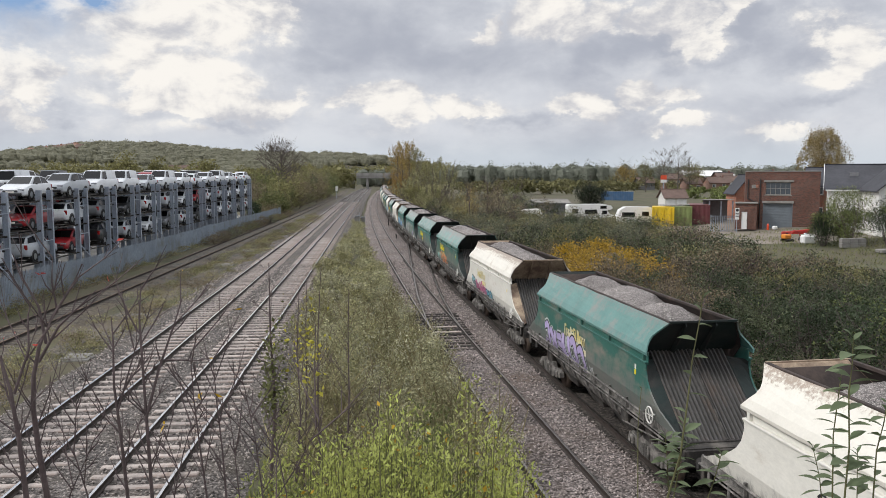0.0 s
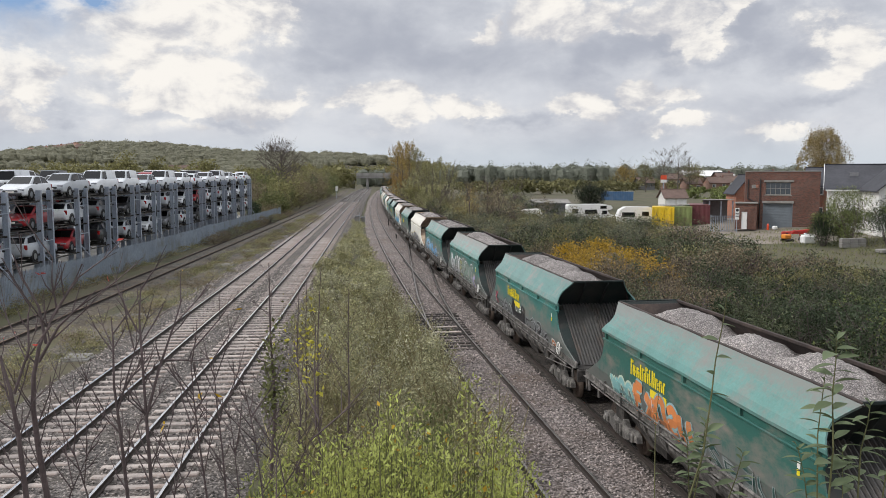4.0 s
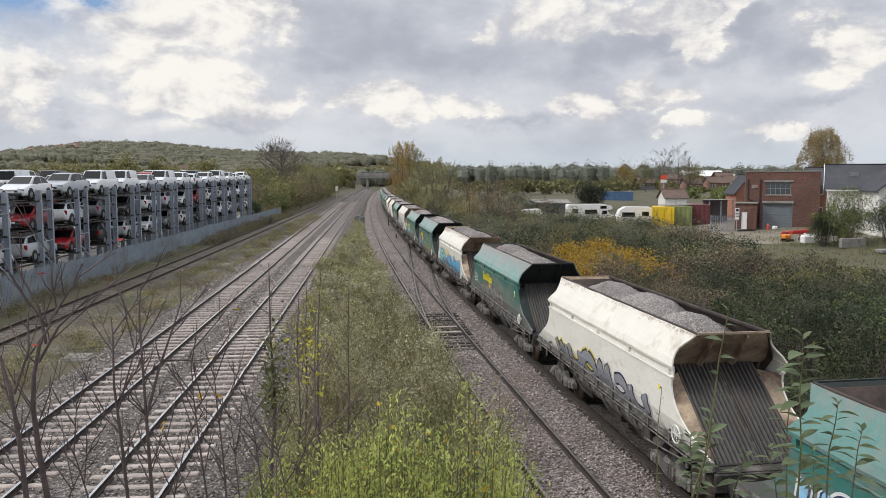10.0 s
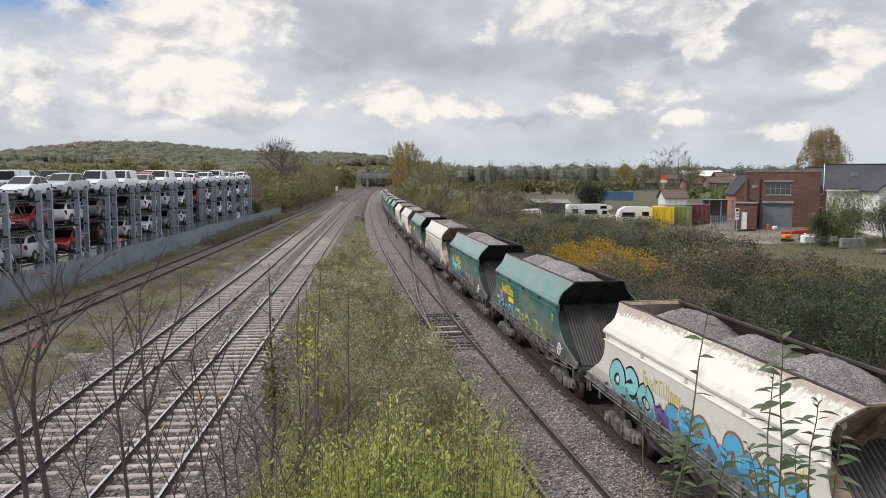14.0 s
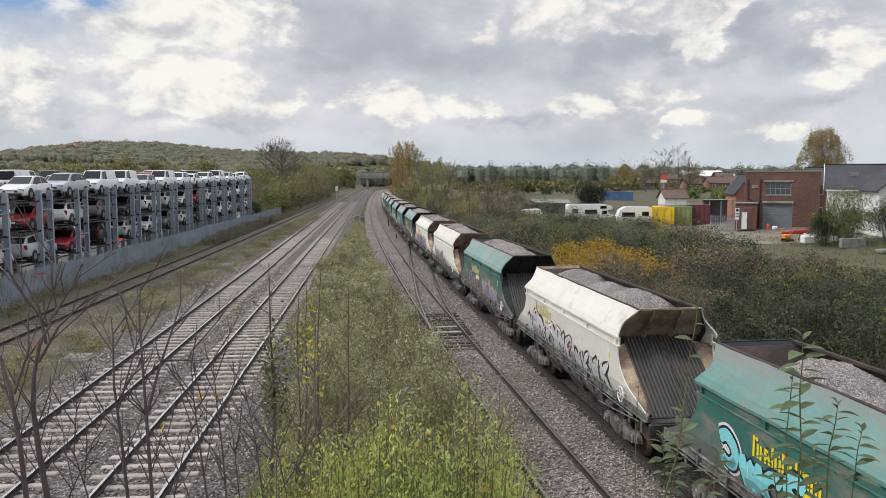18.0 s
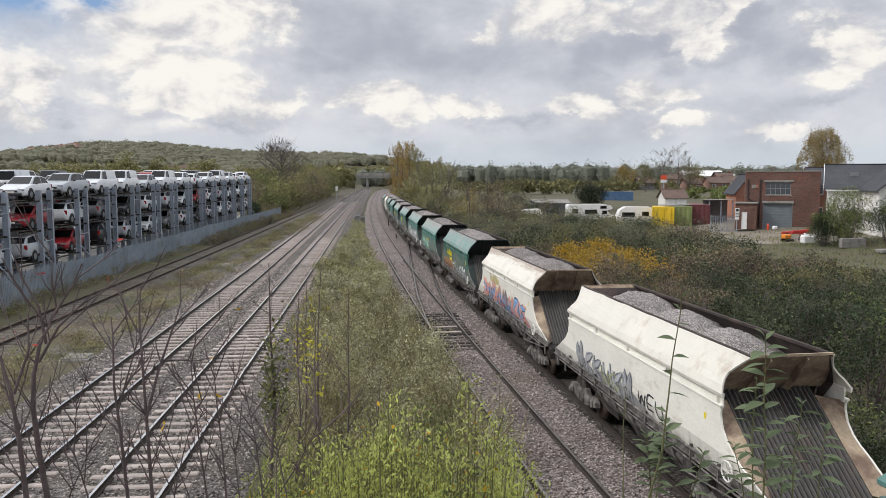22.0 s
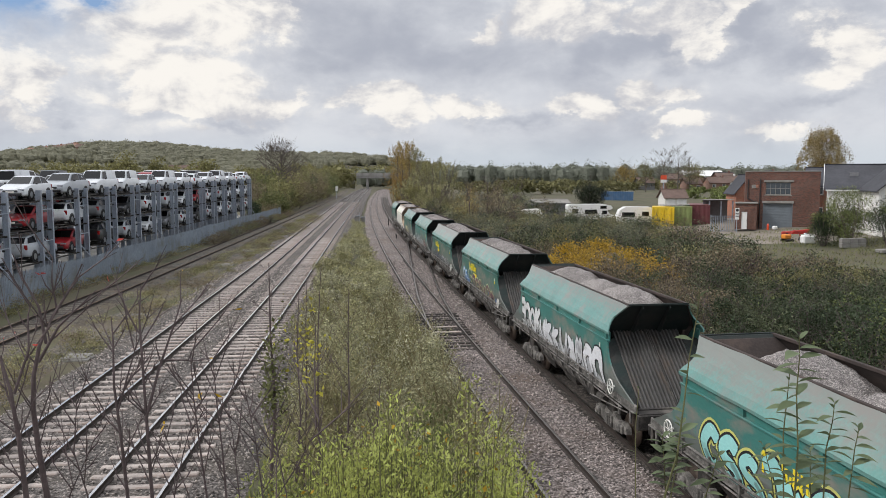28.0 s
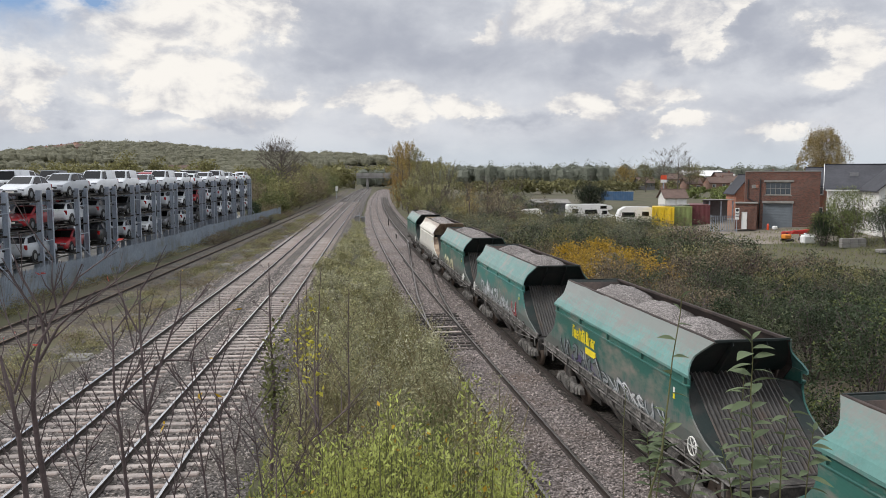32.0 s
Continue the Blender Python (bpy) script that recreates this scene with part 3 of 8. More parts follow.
def wagon_meshes():
    """All meshes that the wagons share, by name."""
    o = {}
    for s, key in ((-1, "l"), (1, "r")):
        o["side_" + key] = side_grid(s)
        rows = []
        for i, (x, z, e) in enumerate(HOOD):
            rows.append([(s * (x + .006 * math.sin(k * 2.1 + s + i)), -e + 2 * e * k / 16, z + .007 * math.sin(k * 1.7 + i * .6)) for k in range(17)])
        o["slope_" + key] = plate(rows, (-s * .03, 0, -.025))
        # the recess under the hood: a set-back web over a ledge
        o["gutter_" + key] = Geo().box(s * 1.335, 0, 3.0, .03, 9.7, .3).box(s * 1.385, 0, 2.905, .09, 9.79, .05, bev=.012)
        o["bracket_" + key] = Geo().prism([(s * 1.33, 3.14), (s * 1.42, 3.13), (s * 1.415, 2.93), (s * 1.33, 2.93)], 1, -.05, .05)
        o["inner_" + key] = plate([[(s * .87, -4.95, 3.86), (s * .87, 4.95, 3.86)], [(s * 1.18, -4.62, 3.44), (s * 1.18, 4.62, 3.44)], [(s * 1.30, -4.5, 3.15), (s * 1.30, 4.5, 3.15)], [(s * 1.22, -4.1, 2.6), (s * 1.22, 4.1, 2.6)]], (s * .02, 0, 0)).box(s * .868, 0, 3.905, .085, 10.1, .075, bev=.01)
        o["sole_" + key] = Geo().box(s * 1.26, 0, 1.47, .07, 13.3, .19, bev=.02).box(s * 1.29, 0, 1.37, .14, 13.3, .03, bev=.008)
        g = Geo()
        g.tube([(s * 1.42, -5.2, 1.62), (s * 1.42, 5.2, 1.62)], .03, 6)
        g.tube([(s * 1.36, -5.9, 1.30), (s * 1.36, 5.9, 1.30)], .022, 6)
        for k in range(9):
            g.box(s * 1.36, -4.8 + 1.2 * k, 1.5, .06, .05, .36)
        o["pipe_" + key] = g
        # lower hopper flank between the bogies
        o["flank_" + key] = plate([[(s * 1.22, -3.0, 1.42), (s * 1.22, 3.0, 1.42)], [(s * 1.12, -2.85, .98), (s * 1.12, 2.85, .98)], [(s * .95, -2.6, .72), (s * .95, 2.6, .72)]], (-s * .03, 0, 0))
        o["rib_" + key] = Geo().prism([(s * 1.22, 1.40), (s * 1.30, 1.38), (s * 1.15, .92), (s * .98, .72), (s * .95, .74)], 1, -.03, .03)
    o["valvebox"] = Geo().box(-1.18, -3.35, 1.08, .3, .42, .34, bev=.03)
    o["cylinder"] = Geo().tube([(-1.2, -3.75, 1.05), (-1.2, -3.8, 1.05), (-1.2, -4.2, 1.05), (-1.2, -4.25, 1.05)], [.09, .13, .13, .09], 10)
    o["pullrod"] = Geo().tube([(-1.32, -6.2, 1.25), (-1.32, -4.4, 1.05), (-1.32, -3.3, .95)], .02, 5)
    o["strut"] = Geo().box(-1.27, 0, 1.2, .06, .1, .4, bev=.01)
    for e, key in ((-1, "b"), (1, "f")):
        # upper end wall, leaning in under the hood, with its folded rim
        o["endwall_" + key] = slab([(-.87, 3.92), (.87, 3.92), (1.16, 3.53), (1.38, 3.2), (1.30, 3.0), (-1.30, 3.0), (-1.38, 3.2), (-1.16, 3.53)], e, 5.02, .05).box(0, e * 5.03, 3.925, 1.78, .05, .05)
        o["gusset_" + key] = Geo().prism([(e * 5.0, 3.9), (e * 5.06, 3.82), (e * 4.42, 3.02), (e * 4.18, 3.02)], 0, -.015, .015)
        o["liner_" + key] = slab([(-.83, 3.86), (.83, 3.86), (1.14, 3.46), (1.28, 3.16), (1.2, 3.0), (-1.2, 3.0), (-1.28, 3.16), (-1.14, 3.46)], e, 4.95, .02)
        # corrugated slope sheet, narrower than the body
        rows = []
        n = 76
        for k in range(n + 1):
            x = -1.02 + 2.04 * k / n
            w = .024 if k % 4 in (1, 2) else -.024
            rows.append([(x, e * (4.12 + w), 3.05 + w), (x, e * (6.3 + w), 1.35 + w)])
        o["chute_" + key] = Geo().sheet(rows)
        o["seam_" + key] = Geo().tube([(.02, e * 4.17, 3.07), (.02, e * 6.33, 1.39)], .024, 6)
        o["lip_" + key] = Geo().box(0, e * 6.34, 1.36, 2.3, .08, .05, bev=.015).box(0, e * 6.31, 1.22, 2.2, .05, .24)
        o["headstock_" + key] = Geo().box(0, e * 6.68, 1.12, 2.5, .12, .4, bev=.02).box(0, e * 6.5, 1.33, 2.4, .4, .03)
        for s, k2 in ((-1, "l"), (1, "r")):
            # wing plate between the side's edge and the slope sheet
            rows = [[(s * (side_x(z) - .035), e * (y - .02), z), (s * (side_x(z) - .14), e * (.5 * y + .5 * chute_y(z) + .01), z - .01), (s * 1.0, e * (chute_y(z) + .02), z)] for z, y in END_PROFILE]
            o["wing_" + key + k2] = Geo().sheet(rows)
            o["buffer_" + key + k2] = Geo().tube([(s * .87, e * 6.72, 1.05), (s * .87, e * 6.98, 1.05)], .11, 12)
            o["bufhead_" + key + k2] = Geo().tube([(s * .87, e * 6.98, 1.05), (s * .87, e * 7.02, 1.05), (s * .87, e * 7.07, 1.05)], [.2, .24, .2], 14)
        o["coupler_" + key] = Geo().box(0, e * 6.8, .95, .22, .4, .26, bev=.04).box(0, e * 7.0, .95, .34, .2, .34, bev=.05)
        o["hose_" + key] = Geo().tube([(.45, e * 6.72, .95), (.45, e * 6.85, .7), (.42, e * 6.95, .58), (.3, e * 7.05, .6)], .025, 6)
    # bogie in its own space
    for s, key in ((-1, "l"), (1, "r")):
        prof = [(-1.25, .42), (-1.2, .58), (-.95, .68), (-.5, .60), (-.3, .78), (.3, .78), (.5, .60), (.95, .68), (1.2, .58), (1.25, .42), (.8, .36), (.35, .26), (-.35, .26), (-.8, .36)]
        g = Geo().prism(prof, 0, s * .93, s * 1.08)
        for y in (-.9, .9):
            g.box(s * 1.08, y, .48, .16, .26, .24, bev=.03)
            g.tube([(s * 1.1, y, .48), (s * 1.2, y, .48)], .075, 10)
        for y in (-.18, 0, .18):
            g.tube([(s * 1.1, y * .8, .3), (s * 1.1, y * .8, .62)], .05, 8)
        o["bogieframe_" + key] = g
    o["bolster"] = Geo().box(0, 0, .62, 2.0, .42, .24, bev=.04).box(0, 0, 1.0, 2.2, .5, .6, bev=.04)
    ws = Geo().tube([(-.95, 0, 0), (.95, 0, 0)], .075, 10)
    for s in (-1, 1):
        ws.tube([(s * .68, 0, 0), (s * .70, 0, 0), (s * .72, 0, 0), (s * .745, 0, 0), (s * .82, 0, 0)], [.47, .49, .49, .462, .455], 28)
        for k in range(6):
            a = math.pi * k / 3
            ws.box(s * .825, .26 * math.cos(a), .26 * math.sin(a), .02, .06, .06)
    o["wheelset"] = ws
    # discharge chutes under the hopper
    for k, y in enumerate((-2.4, 0.0, 2.4)):
        o["outlet_%d" % k] = Geo().add([(-1.15, y - 1.15, 1.1), (1.15, y - 1.15, 1.1), (1.15, y + 1.15, 1.1), (-1.15, y + 1.15, 1.1),
                                        (-.8, y - .5, .42), (.8, y - .5, .42), (.8, y + .5, .42), (-.8, y + .5, .42)],
                                       [(4, 5, 6, 7), (0, 1, 5, 4), (1, 2, 6, 5), (2, 3, 7, 6), (3, 0, 4, 7)])
    # stone in three heaps, filled from a chute above
    for v in range(3):
        rr = random.Random(40 + v)
        cs = [(-2.55 + rr.uniform(-.3, .3), rr.uniform(3.98, 4.16)), (.1 + rr.uniform(-.3, .3), rr.uniform(3.98, 4.16)), (2.6 + rr.uniform(-.3, .3), rr.uniform(3.98, 4.16))]
        rows = []
        for i in range(121):
            y = -4.02 + 8.04 * i / 120
            row = []
            for j in range(33):
                x = -1.26 + 2.52 * j / 32
                z = 2.9
                for c, h in cs:
                    d = math.hypot(y - c, x * .8)
                    z = max(z, h - .64 * max(0, math.sqrt(d * d + .10) - .28))
                z += .045 * noise.noise((x * 3, y * 3, v)) + rr.uniform(-.022, .022)
                lim = 3.87 - 1.3 * max(0, abs(x) - .84)
                row.append((x, y, min(z, lim) if abs(x) > .84 else z))
            rows.append(row)
        o["load_%d" % v] = Geo().sheet(rows)
    return o


GLYPHS = (
    (((.08, 0), (.08, .65), (.28, .98), (.72, .98), (.92, .65), (.92, 0)),),
    (((.1, 1), (.1, .35), (.32, .04), (.7, .04), (.9, .35), (.9, 1)),),
    (((.88, .85), (.5, 1), (.12, .8), (.3, .55), (.75, .45), (.9, .2), (.5, 0), (.1, .14)),),
    (((.9, .82), (.5, 1), (.12, .7), (.1, .3), (.45, 0), (.9, .18)),),
    (((.5, 1), (.1, .72), (.1, .25), (.5, 0), (.9, .25), (.9, .72), (.5, 1)),),
    (((.12, 0), (.12, 1)), ((.12, .5), (.9, .98)), ((.3, .55), (.92, 0))),
    (((.05, .05), (.22, 1), (.5, .25), (.78, 1), (.95, .05)),),
    (((.12, 1), (.15, .06), (.9, .02)), ((.15, .55), (.75, .58)), ((.14, 1), (.9, .95))),
)


def stroke(g, pts, width, off, taper=False):
    """A painted stroke over the wagon's near side, following its bend."""
    fine = []
    for p, q in zip(pts, pts[1:]):
        n = max(1, int(math.hypot(q[0] - p[0], q[1] - p[1]) / .08))
        fine += [(p[0] + (q[0] - p[0]) * i / n, p[1] + (q[1] - p[1]) * i / n) for i in range(n)]
    fine.append(pts[-1])
    rows, m = [], len(fine)
    for i, (y, z) in enumerate(fine):
        a, b = fine[max(0, i - 1)], fine[min(m - 1, i + 1)]
        dy, dz = b[0] - a[0], b[1] - a[1]
        ln = math.hypot(dy, dz) or 1
        w = width / 2 * (min(1, .35 + 1.4 * min(i, m - 1 - i) / m) if taper else min(1, .62 + .4 * min(i, m - 1 - i)))
        row = []
        for k in (-1, -.5, 0, .5, 1):
            yy, zz = y - dz / ln * w * k, min(2.80, max(1.47, z + dy / ln * w * k))
            row.append((-side_x(zz) - off, yy, zz))
        rows.append(row)
    g.sheet(rows)
    return (m - 1) * 4


def smooth_line(pts, n=5):
    """A rounded curve through points."""
    out = []
    for i in range(len(pts) - 1):
        p0, p1, p2, p3 = pts[max(0, i - 1)], pts[i], pts[i + 1], pts[min(len(pts) - 1, i + 2)]
        for k in range(n):
            t = k / n
            out.append(tuple(.5 * (2 * b + (c - a) * t + (2 * a - 5 * b + 4 * c - d) * t * t + (3 * b - a - 3 * c + d) * t ** 3) for a, b, c, d in zip(p0, p1, p2, p3)))
    return out + [pts[-1]]


def graffiti(w, rnd, f0, f1, zlo, zhi, n, style, fill, line, halo=None, weight=.26):
    """Sprayed shapes side by side, from f0 to f1 of the side's length; style r: fat and round, s: spiky, t: a thin tag."""
    y0, y1 = 4.8 - 9.6 * f0, 4.8 - 9.6 * f1
    wd, hh = (y1 - y0) / n, zhi - zlo
    mats = [gmat(line), gmat(fill), gmat(tuple(min(.85, .5 * c + .4) for c in fill)), gmat(tuple(.5 * c + .03 for c in fill))] + ([gmat(halo)] if halo else [])
    order = [rnd.randrange(len(GLYPHS)) for _ in range(n)]
    for i in range(n):
        lift, tall, slant = rnd.uniform(-.07, .07), hh * rnd.uniform(.82, 1.08), rnd.uniform(-.18, .18)
        lines = []
        mir, turn = rnd.random() < .5, rnd.random() < .5
        for gl in GLYPHS[order[i]]:
            gl = [(1 - u if mir else u, 1 - v if turn else v) for u, v in gl]
            pts = [(y0 + wd * (i + .06 + .88 * (u + slant * (v - .5)) + (rnd.uniform(-.08, .08) if style == "s" else 0)), zlo + lift + tall * (v + (rnd.uniform(-.1, .12) if style == "s" else 0))) for u, v in gl]
            lines.append(smooth_line(pts) if style != "s" else pts)
        g, slots = Geo(), []

        def put(slot, line_pts, width, off, taper=False):
            slots.extend([slot] * stroke(g, line_pts, width, off, taper))

        wgt = weight * 1.15 * tall * rnd.uniform(.85, 1.15)
        lay = .0010 * (i % 3)
        if style == "t":
            for p in lines:
                put(1, p, .045, .016 + lay)
        else:
            for q, p in enumerate(lines):
                if halo:
                    put(4, p, wgt + .22, .0135 + lay + .0002 * q, style == "s")
                put(0, p, wgt + .11, .0165 + lay + .0002 * q, style == "s")
            for q, p in enumerate(lines):
                put(1, p, wgt, .0205 + lay + .0002 * q, style == "s")
                low_part = [c for c in p if c[1] < zlo + tall * .42]
                if len(low_part) > 2 and all(math.hypot(b[0] - a[0], b[1] - a[1]) < .5 for a, b in zip(low_part, low_part[1:])):
                    put(3, low_part, wgt * .55, .0235 + lay + .0002 * q)
            p = lines[0]
            k = rnd.randrange(0, max(1, len(p) - 3))
            put(2, [(a + .02, b + wgt * .22) for a, b in p[k:k + 3]], .035, .0265 + lay)
        me = g.mesh("graffiti_letter", mats, fix=False)
        me.polygons.foreach_set("material_index", slots)
        part("graffiti_letter", me, None, w)


def painted_ground(w, rnd, f0, f1, ztop, col):
    """A sprayed background with a ragged upper edge."""
    y0, y1 = 4.8 - 9.6 * f0, 4.8 - 9.6 * f1
    n = max(4, int(abs(y1 - y0) / .12))
    ph = rnd.uniform(0, 6)
    cols = []
    for i in range(n + 1):
        q = i / n
        top = ztop + .15 + .13 * math.sin(q * 11 + ph) + .08 * math.sin(q * 29 + ph * 2) + rnd.uniform(-.06, .06)
        top = 1.5 + (top - 1.5) * min(1, 9 * q, 9 * (1 - q))
        zz = [1.48 + (top - 1.48) * k / 9 for k in range(10)]
        cols.append([(-side_x(z) - .010, y0 + (y1 - y0) * q, z) for z in zz])
    part("painted_ground", Geo().sheet(cols).mesh("painted_ground", gmat(col), fix=False), None, w, "sprayed background colour")


def gmat(col):
    return paint_mat("spray_%d_%d_%d" % tuple(int(c * 99) for c in col), col, low=1.1, amount=.15)


def logo_bars(cy, cz, scale=1.0):
    """The operator's lettering as plain yellow bars, with a plain block under it."""
    g = Geo()
    x = -1.4145
    y = cy + 1.05 * scale
    rnd = random.Random(8)
    for i, (w, h) in enumerate(((.21, .40), (.12, .27), (.19, .27), (.08, .38), (.19, .33), (.19, .40), (.13, .38), (.08, .40), (.08, .38), (.19, .27), (.19, .27), (.13, .27))):
        w *= scale
        g.box(x, y - .035, cz + h / 2, .004, .065, h)
        if w > .1:
            g.box(x, y - w * .55, cz + h * rnd.choice((.88, .5, .12)), .004, w * .55, .06)
        if w > .16:
            g.box(x, y - w * .82, cz + h * .36, .004, .06, h * .66)
            g.box(x, y - w * .5, cz + h * .9, .004, w * .5, .055)
        y -= w + .025 * scale
    g.box(x, cy - .62 * scale, cz - .17, .004, .9 * scale, .2)
    return g


WAGON = {}


def build_wagon(paint, load, logo, art, grounds, tag, seed):
    """One hopper wagon: paint 'g', 't' or 'w'; art and grounds: rows for graffiti() and painted_ground()."""
    if not WAGON:
        mats = dict(inner=M_INNER, liner=M_INNER, flank=M_BOGIE, rib=M_BOGIE, valvebox=M_FRAME, cylinder=M_FRAME, pullrod=M_BOGIE, strut=M_BOGIE, sole=M_BOGIE, pipe=M_BOGIE, chute=M_CORR, seam=M_FRAME, lip=M_FRAME, headstock=M_FRAME, buffer=M_FRAME, bufhead=M_BLACK, coupler=M_BLACK, hose=M_BLACK,
                    bogieframe=M_BOGIE, bolster=M_FRAME, wheelset=M_WHEEL, outlet=M_FRAME, load=M_STONE)
        for k, g in wagon_meshes().items():
            base = k.split("_")[0]
            if base in mats:
                WAGON[k] = g.mesh(base, mats[base], smooth=base in ("load", "wheelset"))
            else:
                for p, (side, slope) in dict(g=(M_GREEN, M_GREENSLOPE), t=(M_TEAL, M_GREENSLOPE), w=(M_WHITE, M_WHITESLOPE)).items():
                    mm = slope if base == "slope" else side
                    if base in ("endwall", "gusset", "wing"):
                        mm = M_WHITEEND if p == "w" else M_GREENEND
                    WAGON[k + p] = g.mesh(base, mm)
        ring = Geo().tube([(-1.47, .2 * math.cos(a), .2 * math.sin(a)) for a in [math.pi * k / 8 for k in range(17)]], .018, 6, False)
        for a in (0, math.pi / 3, 2 * math.pi / 3):
            ring.tube([(-1.47, -.19 * math.cos(a), -.19 * math.sin(a)), (-1.47, .19 * math.cos(a), .19 * math.sin(a))], .009, 5)
        WAGON["handwheel"] = ring.tube([(-1.3, 0, 0), (-1.47, 0, 0)], .025, 6).mesh("handwheel", M_HANDWHEEL)
        WAGON["plate"] = Geo().box(-1.408, -4.25, 2.66, .01, .08, .12).mesh("data_plate", M_LABEL)
        WAGON["mark"] = Geo().box(-1.408, -4.25, 2.52, .01, .08, .12).mesh("warning_mark", M_YELLOW)
    col = {"g": "dark green", "t": "teal green", "w": "off-white"}[paint]
    w = thing("hopper_wagon", "%s stone hopper wagon %s" % (col, tag), "wagon", group="wagons of the stone train")
    P = paint
    for k in ("l", "r"):
        part("side_panel", WAGON["side_" + k + P], None, w)
        part("sloping_top", WAGON["slope_" + k + P], None, w)
        part("gutter", WAGON["gutter_" + k + P], None, w)
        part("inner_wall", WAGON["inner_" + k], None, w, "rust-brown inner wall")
        part("sole_bar", WAGON["sole_" + k], None, w)
        part("brake_pipe", WAGON["pipe_" + k], None, w)
        part("hopper_flank", WAGON["flank_" + k], None, w, "dusty grey lower flank")
    for y in (-2.4, -1.2, 0, 1.2, 2.4):
        part("rib", WAGON["rib_l"], None, w, at=pose(0, y, 0))
    for y in (-6.3, -5.5, 5.5, 6.3):
        part("strut", WAGON["strut"], None, w, at=pose(0, y, 0))
    part("valve_box", WAGON["valvebox"], None, w)
    part("brake_cylinder", WAGON["cylinder"], None, w)
    part("pull_rod", WAGON["pullrod"], None, w)
    for y in (-4.7, -2.35, 0, 2.35, 4.7):
        part("bracket", WAGON["bracket_l" + P], None, w, at=pose(0, y, 0))
    for k in ("b", "f"):
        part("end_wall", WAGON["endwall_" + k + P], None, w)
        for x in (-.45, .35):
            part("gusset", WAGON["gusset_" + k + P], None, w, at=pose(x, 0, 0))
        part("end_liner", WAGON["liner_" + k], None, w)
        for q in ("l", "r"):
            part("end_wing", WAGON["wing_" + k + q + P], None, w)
        part("slope_sheet", WAGON["chute_" + k], None, w, "grey-brown corrugated slope sheet")
        part("seam", WAGON["seam_" + k], None, w)
        part("lip", WAGON["lip_" + k], None, w)
        part("headstock", WAGON["headstock_" + k], None, w)
        for q in ("l", "r"):
            b = part("buffer", WAGON["buffer_" + k + q], None, w)
            part("buffer_head", WAGON["bufhead_" + k + q], None, b)
        part("coupler", WAGON["coupler_" + k], None, w)
        part("air_hose", WAGON["hose_" + k], None, w)
    for k in range(3):
        part("outlet", WAGON["outlet_%d" % k], None, w)
    part("stone_load", WAGON["load_%d" % load], None, w, "grey crushed stone in three heaps")
    part("handwheel", WAGON["handwheel"], None, w, "white brake handwheel", at=pose(0, 5.3 if seed in (117, 121) else -5.3, 1.72))
    part("data_plate", WAGON["plate"], None, w)
    part("warning_mark", WAGON["mark"], None, w)
    wheels = []
    for y in (-4.35, 4.35):
        b = part("bogie", WAGON["bolster"], None, w, at=pose(0, y, 0))
        part("side_frame", WAGON["bogieframe_l"], None, b)
        part("side_frame", WAGON["bogieframe_r"], None, b)
        for dy in (-.9, .9):
            s = part("wheelset", WAGON["wheelset"], None, b)
            s.matrix_parent_inverse = Matrix.Translation((0, dy, .46))
            wheels.append(s)
    if logo:
        f, z, old = logo
        part("lettering", logo_bars(4.8 - 9.6 * f, z), M_YELLOWOLD if old else M_YELLOW, w, "yellow lettering drawn as plain bars")
    rnd = random.Random(seed)
    for row in grounds:
        painted_ground(w, rnd, *row)
    for row in art:
        graffiti(w, rnd, *row)
    return w, wheels


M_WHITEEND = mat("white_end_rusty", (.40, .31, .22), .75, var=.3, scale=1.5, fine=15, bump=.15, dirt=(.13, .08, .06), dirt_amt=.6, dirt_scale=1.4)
# near-black green: the hood's shade is put into the end walls' colour
M_GREENEND = mat("green_end_shaded", (.007, .017, .016), .7, var=.25, scale=1.5, fine=15, bump=.1, dirt=(.03, .028, .026), dirt_amt=.55, dirt_scale=1.4)

BLK, WHT, SILVER, CYAN, BLUE = (.02, .02, .025), (.74, .75, .76), (.55, .56, .60), (.22, .62, .66), (.12, .40, .66)
PINK, LILAC, CREAM, RED, ORANGE = (.62, .14, .30), (.48, .40, .66), (.72, .68, .45), (.42, .04, .05), (.68, .24, .08)
YEL, GREY, PURPLE, BROWN, OLIVE = (.74, .62, .10), (.27, .28, .31), (.20, .12, .36), (.20, .13, .10), (.34, .36, .12)
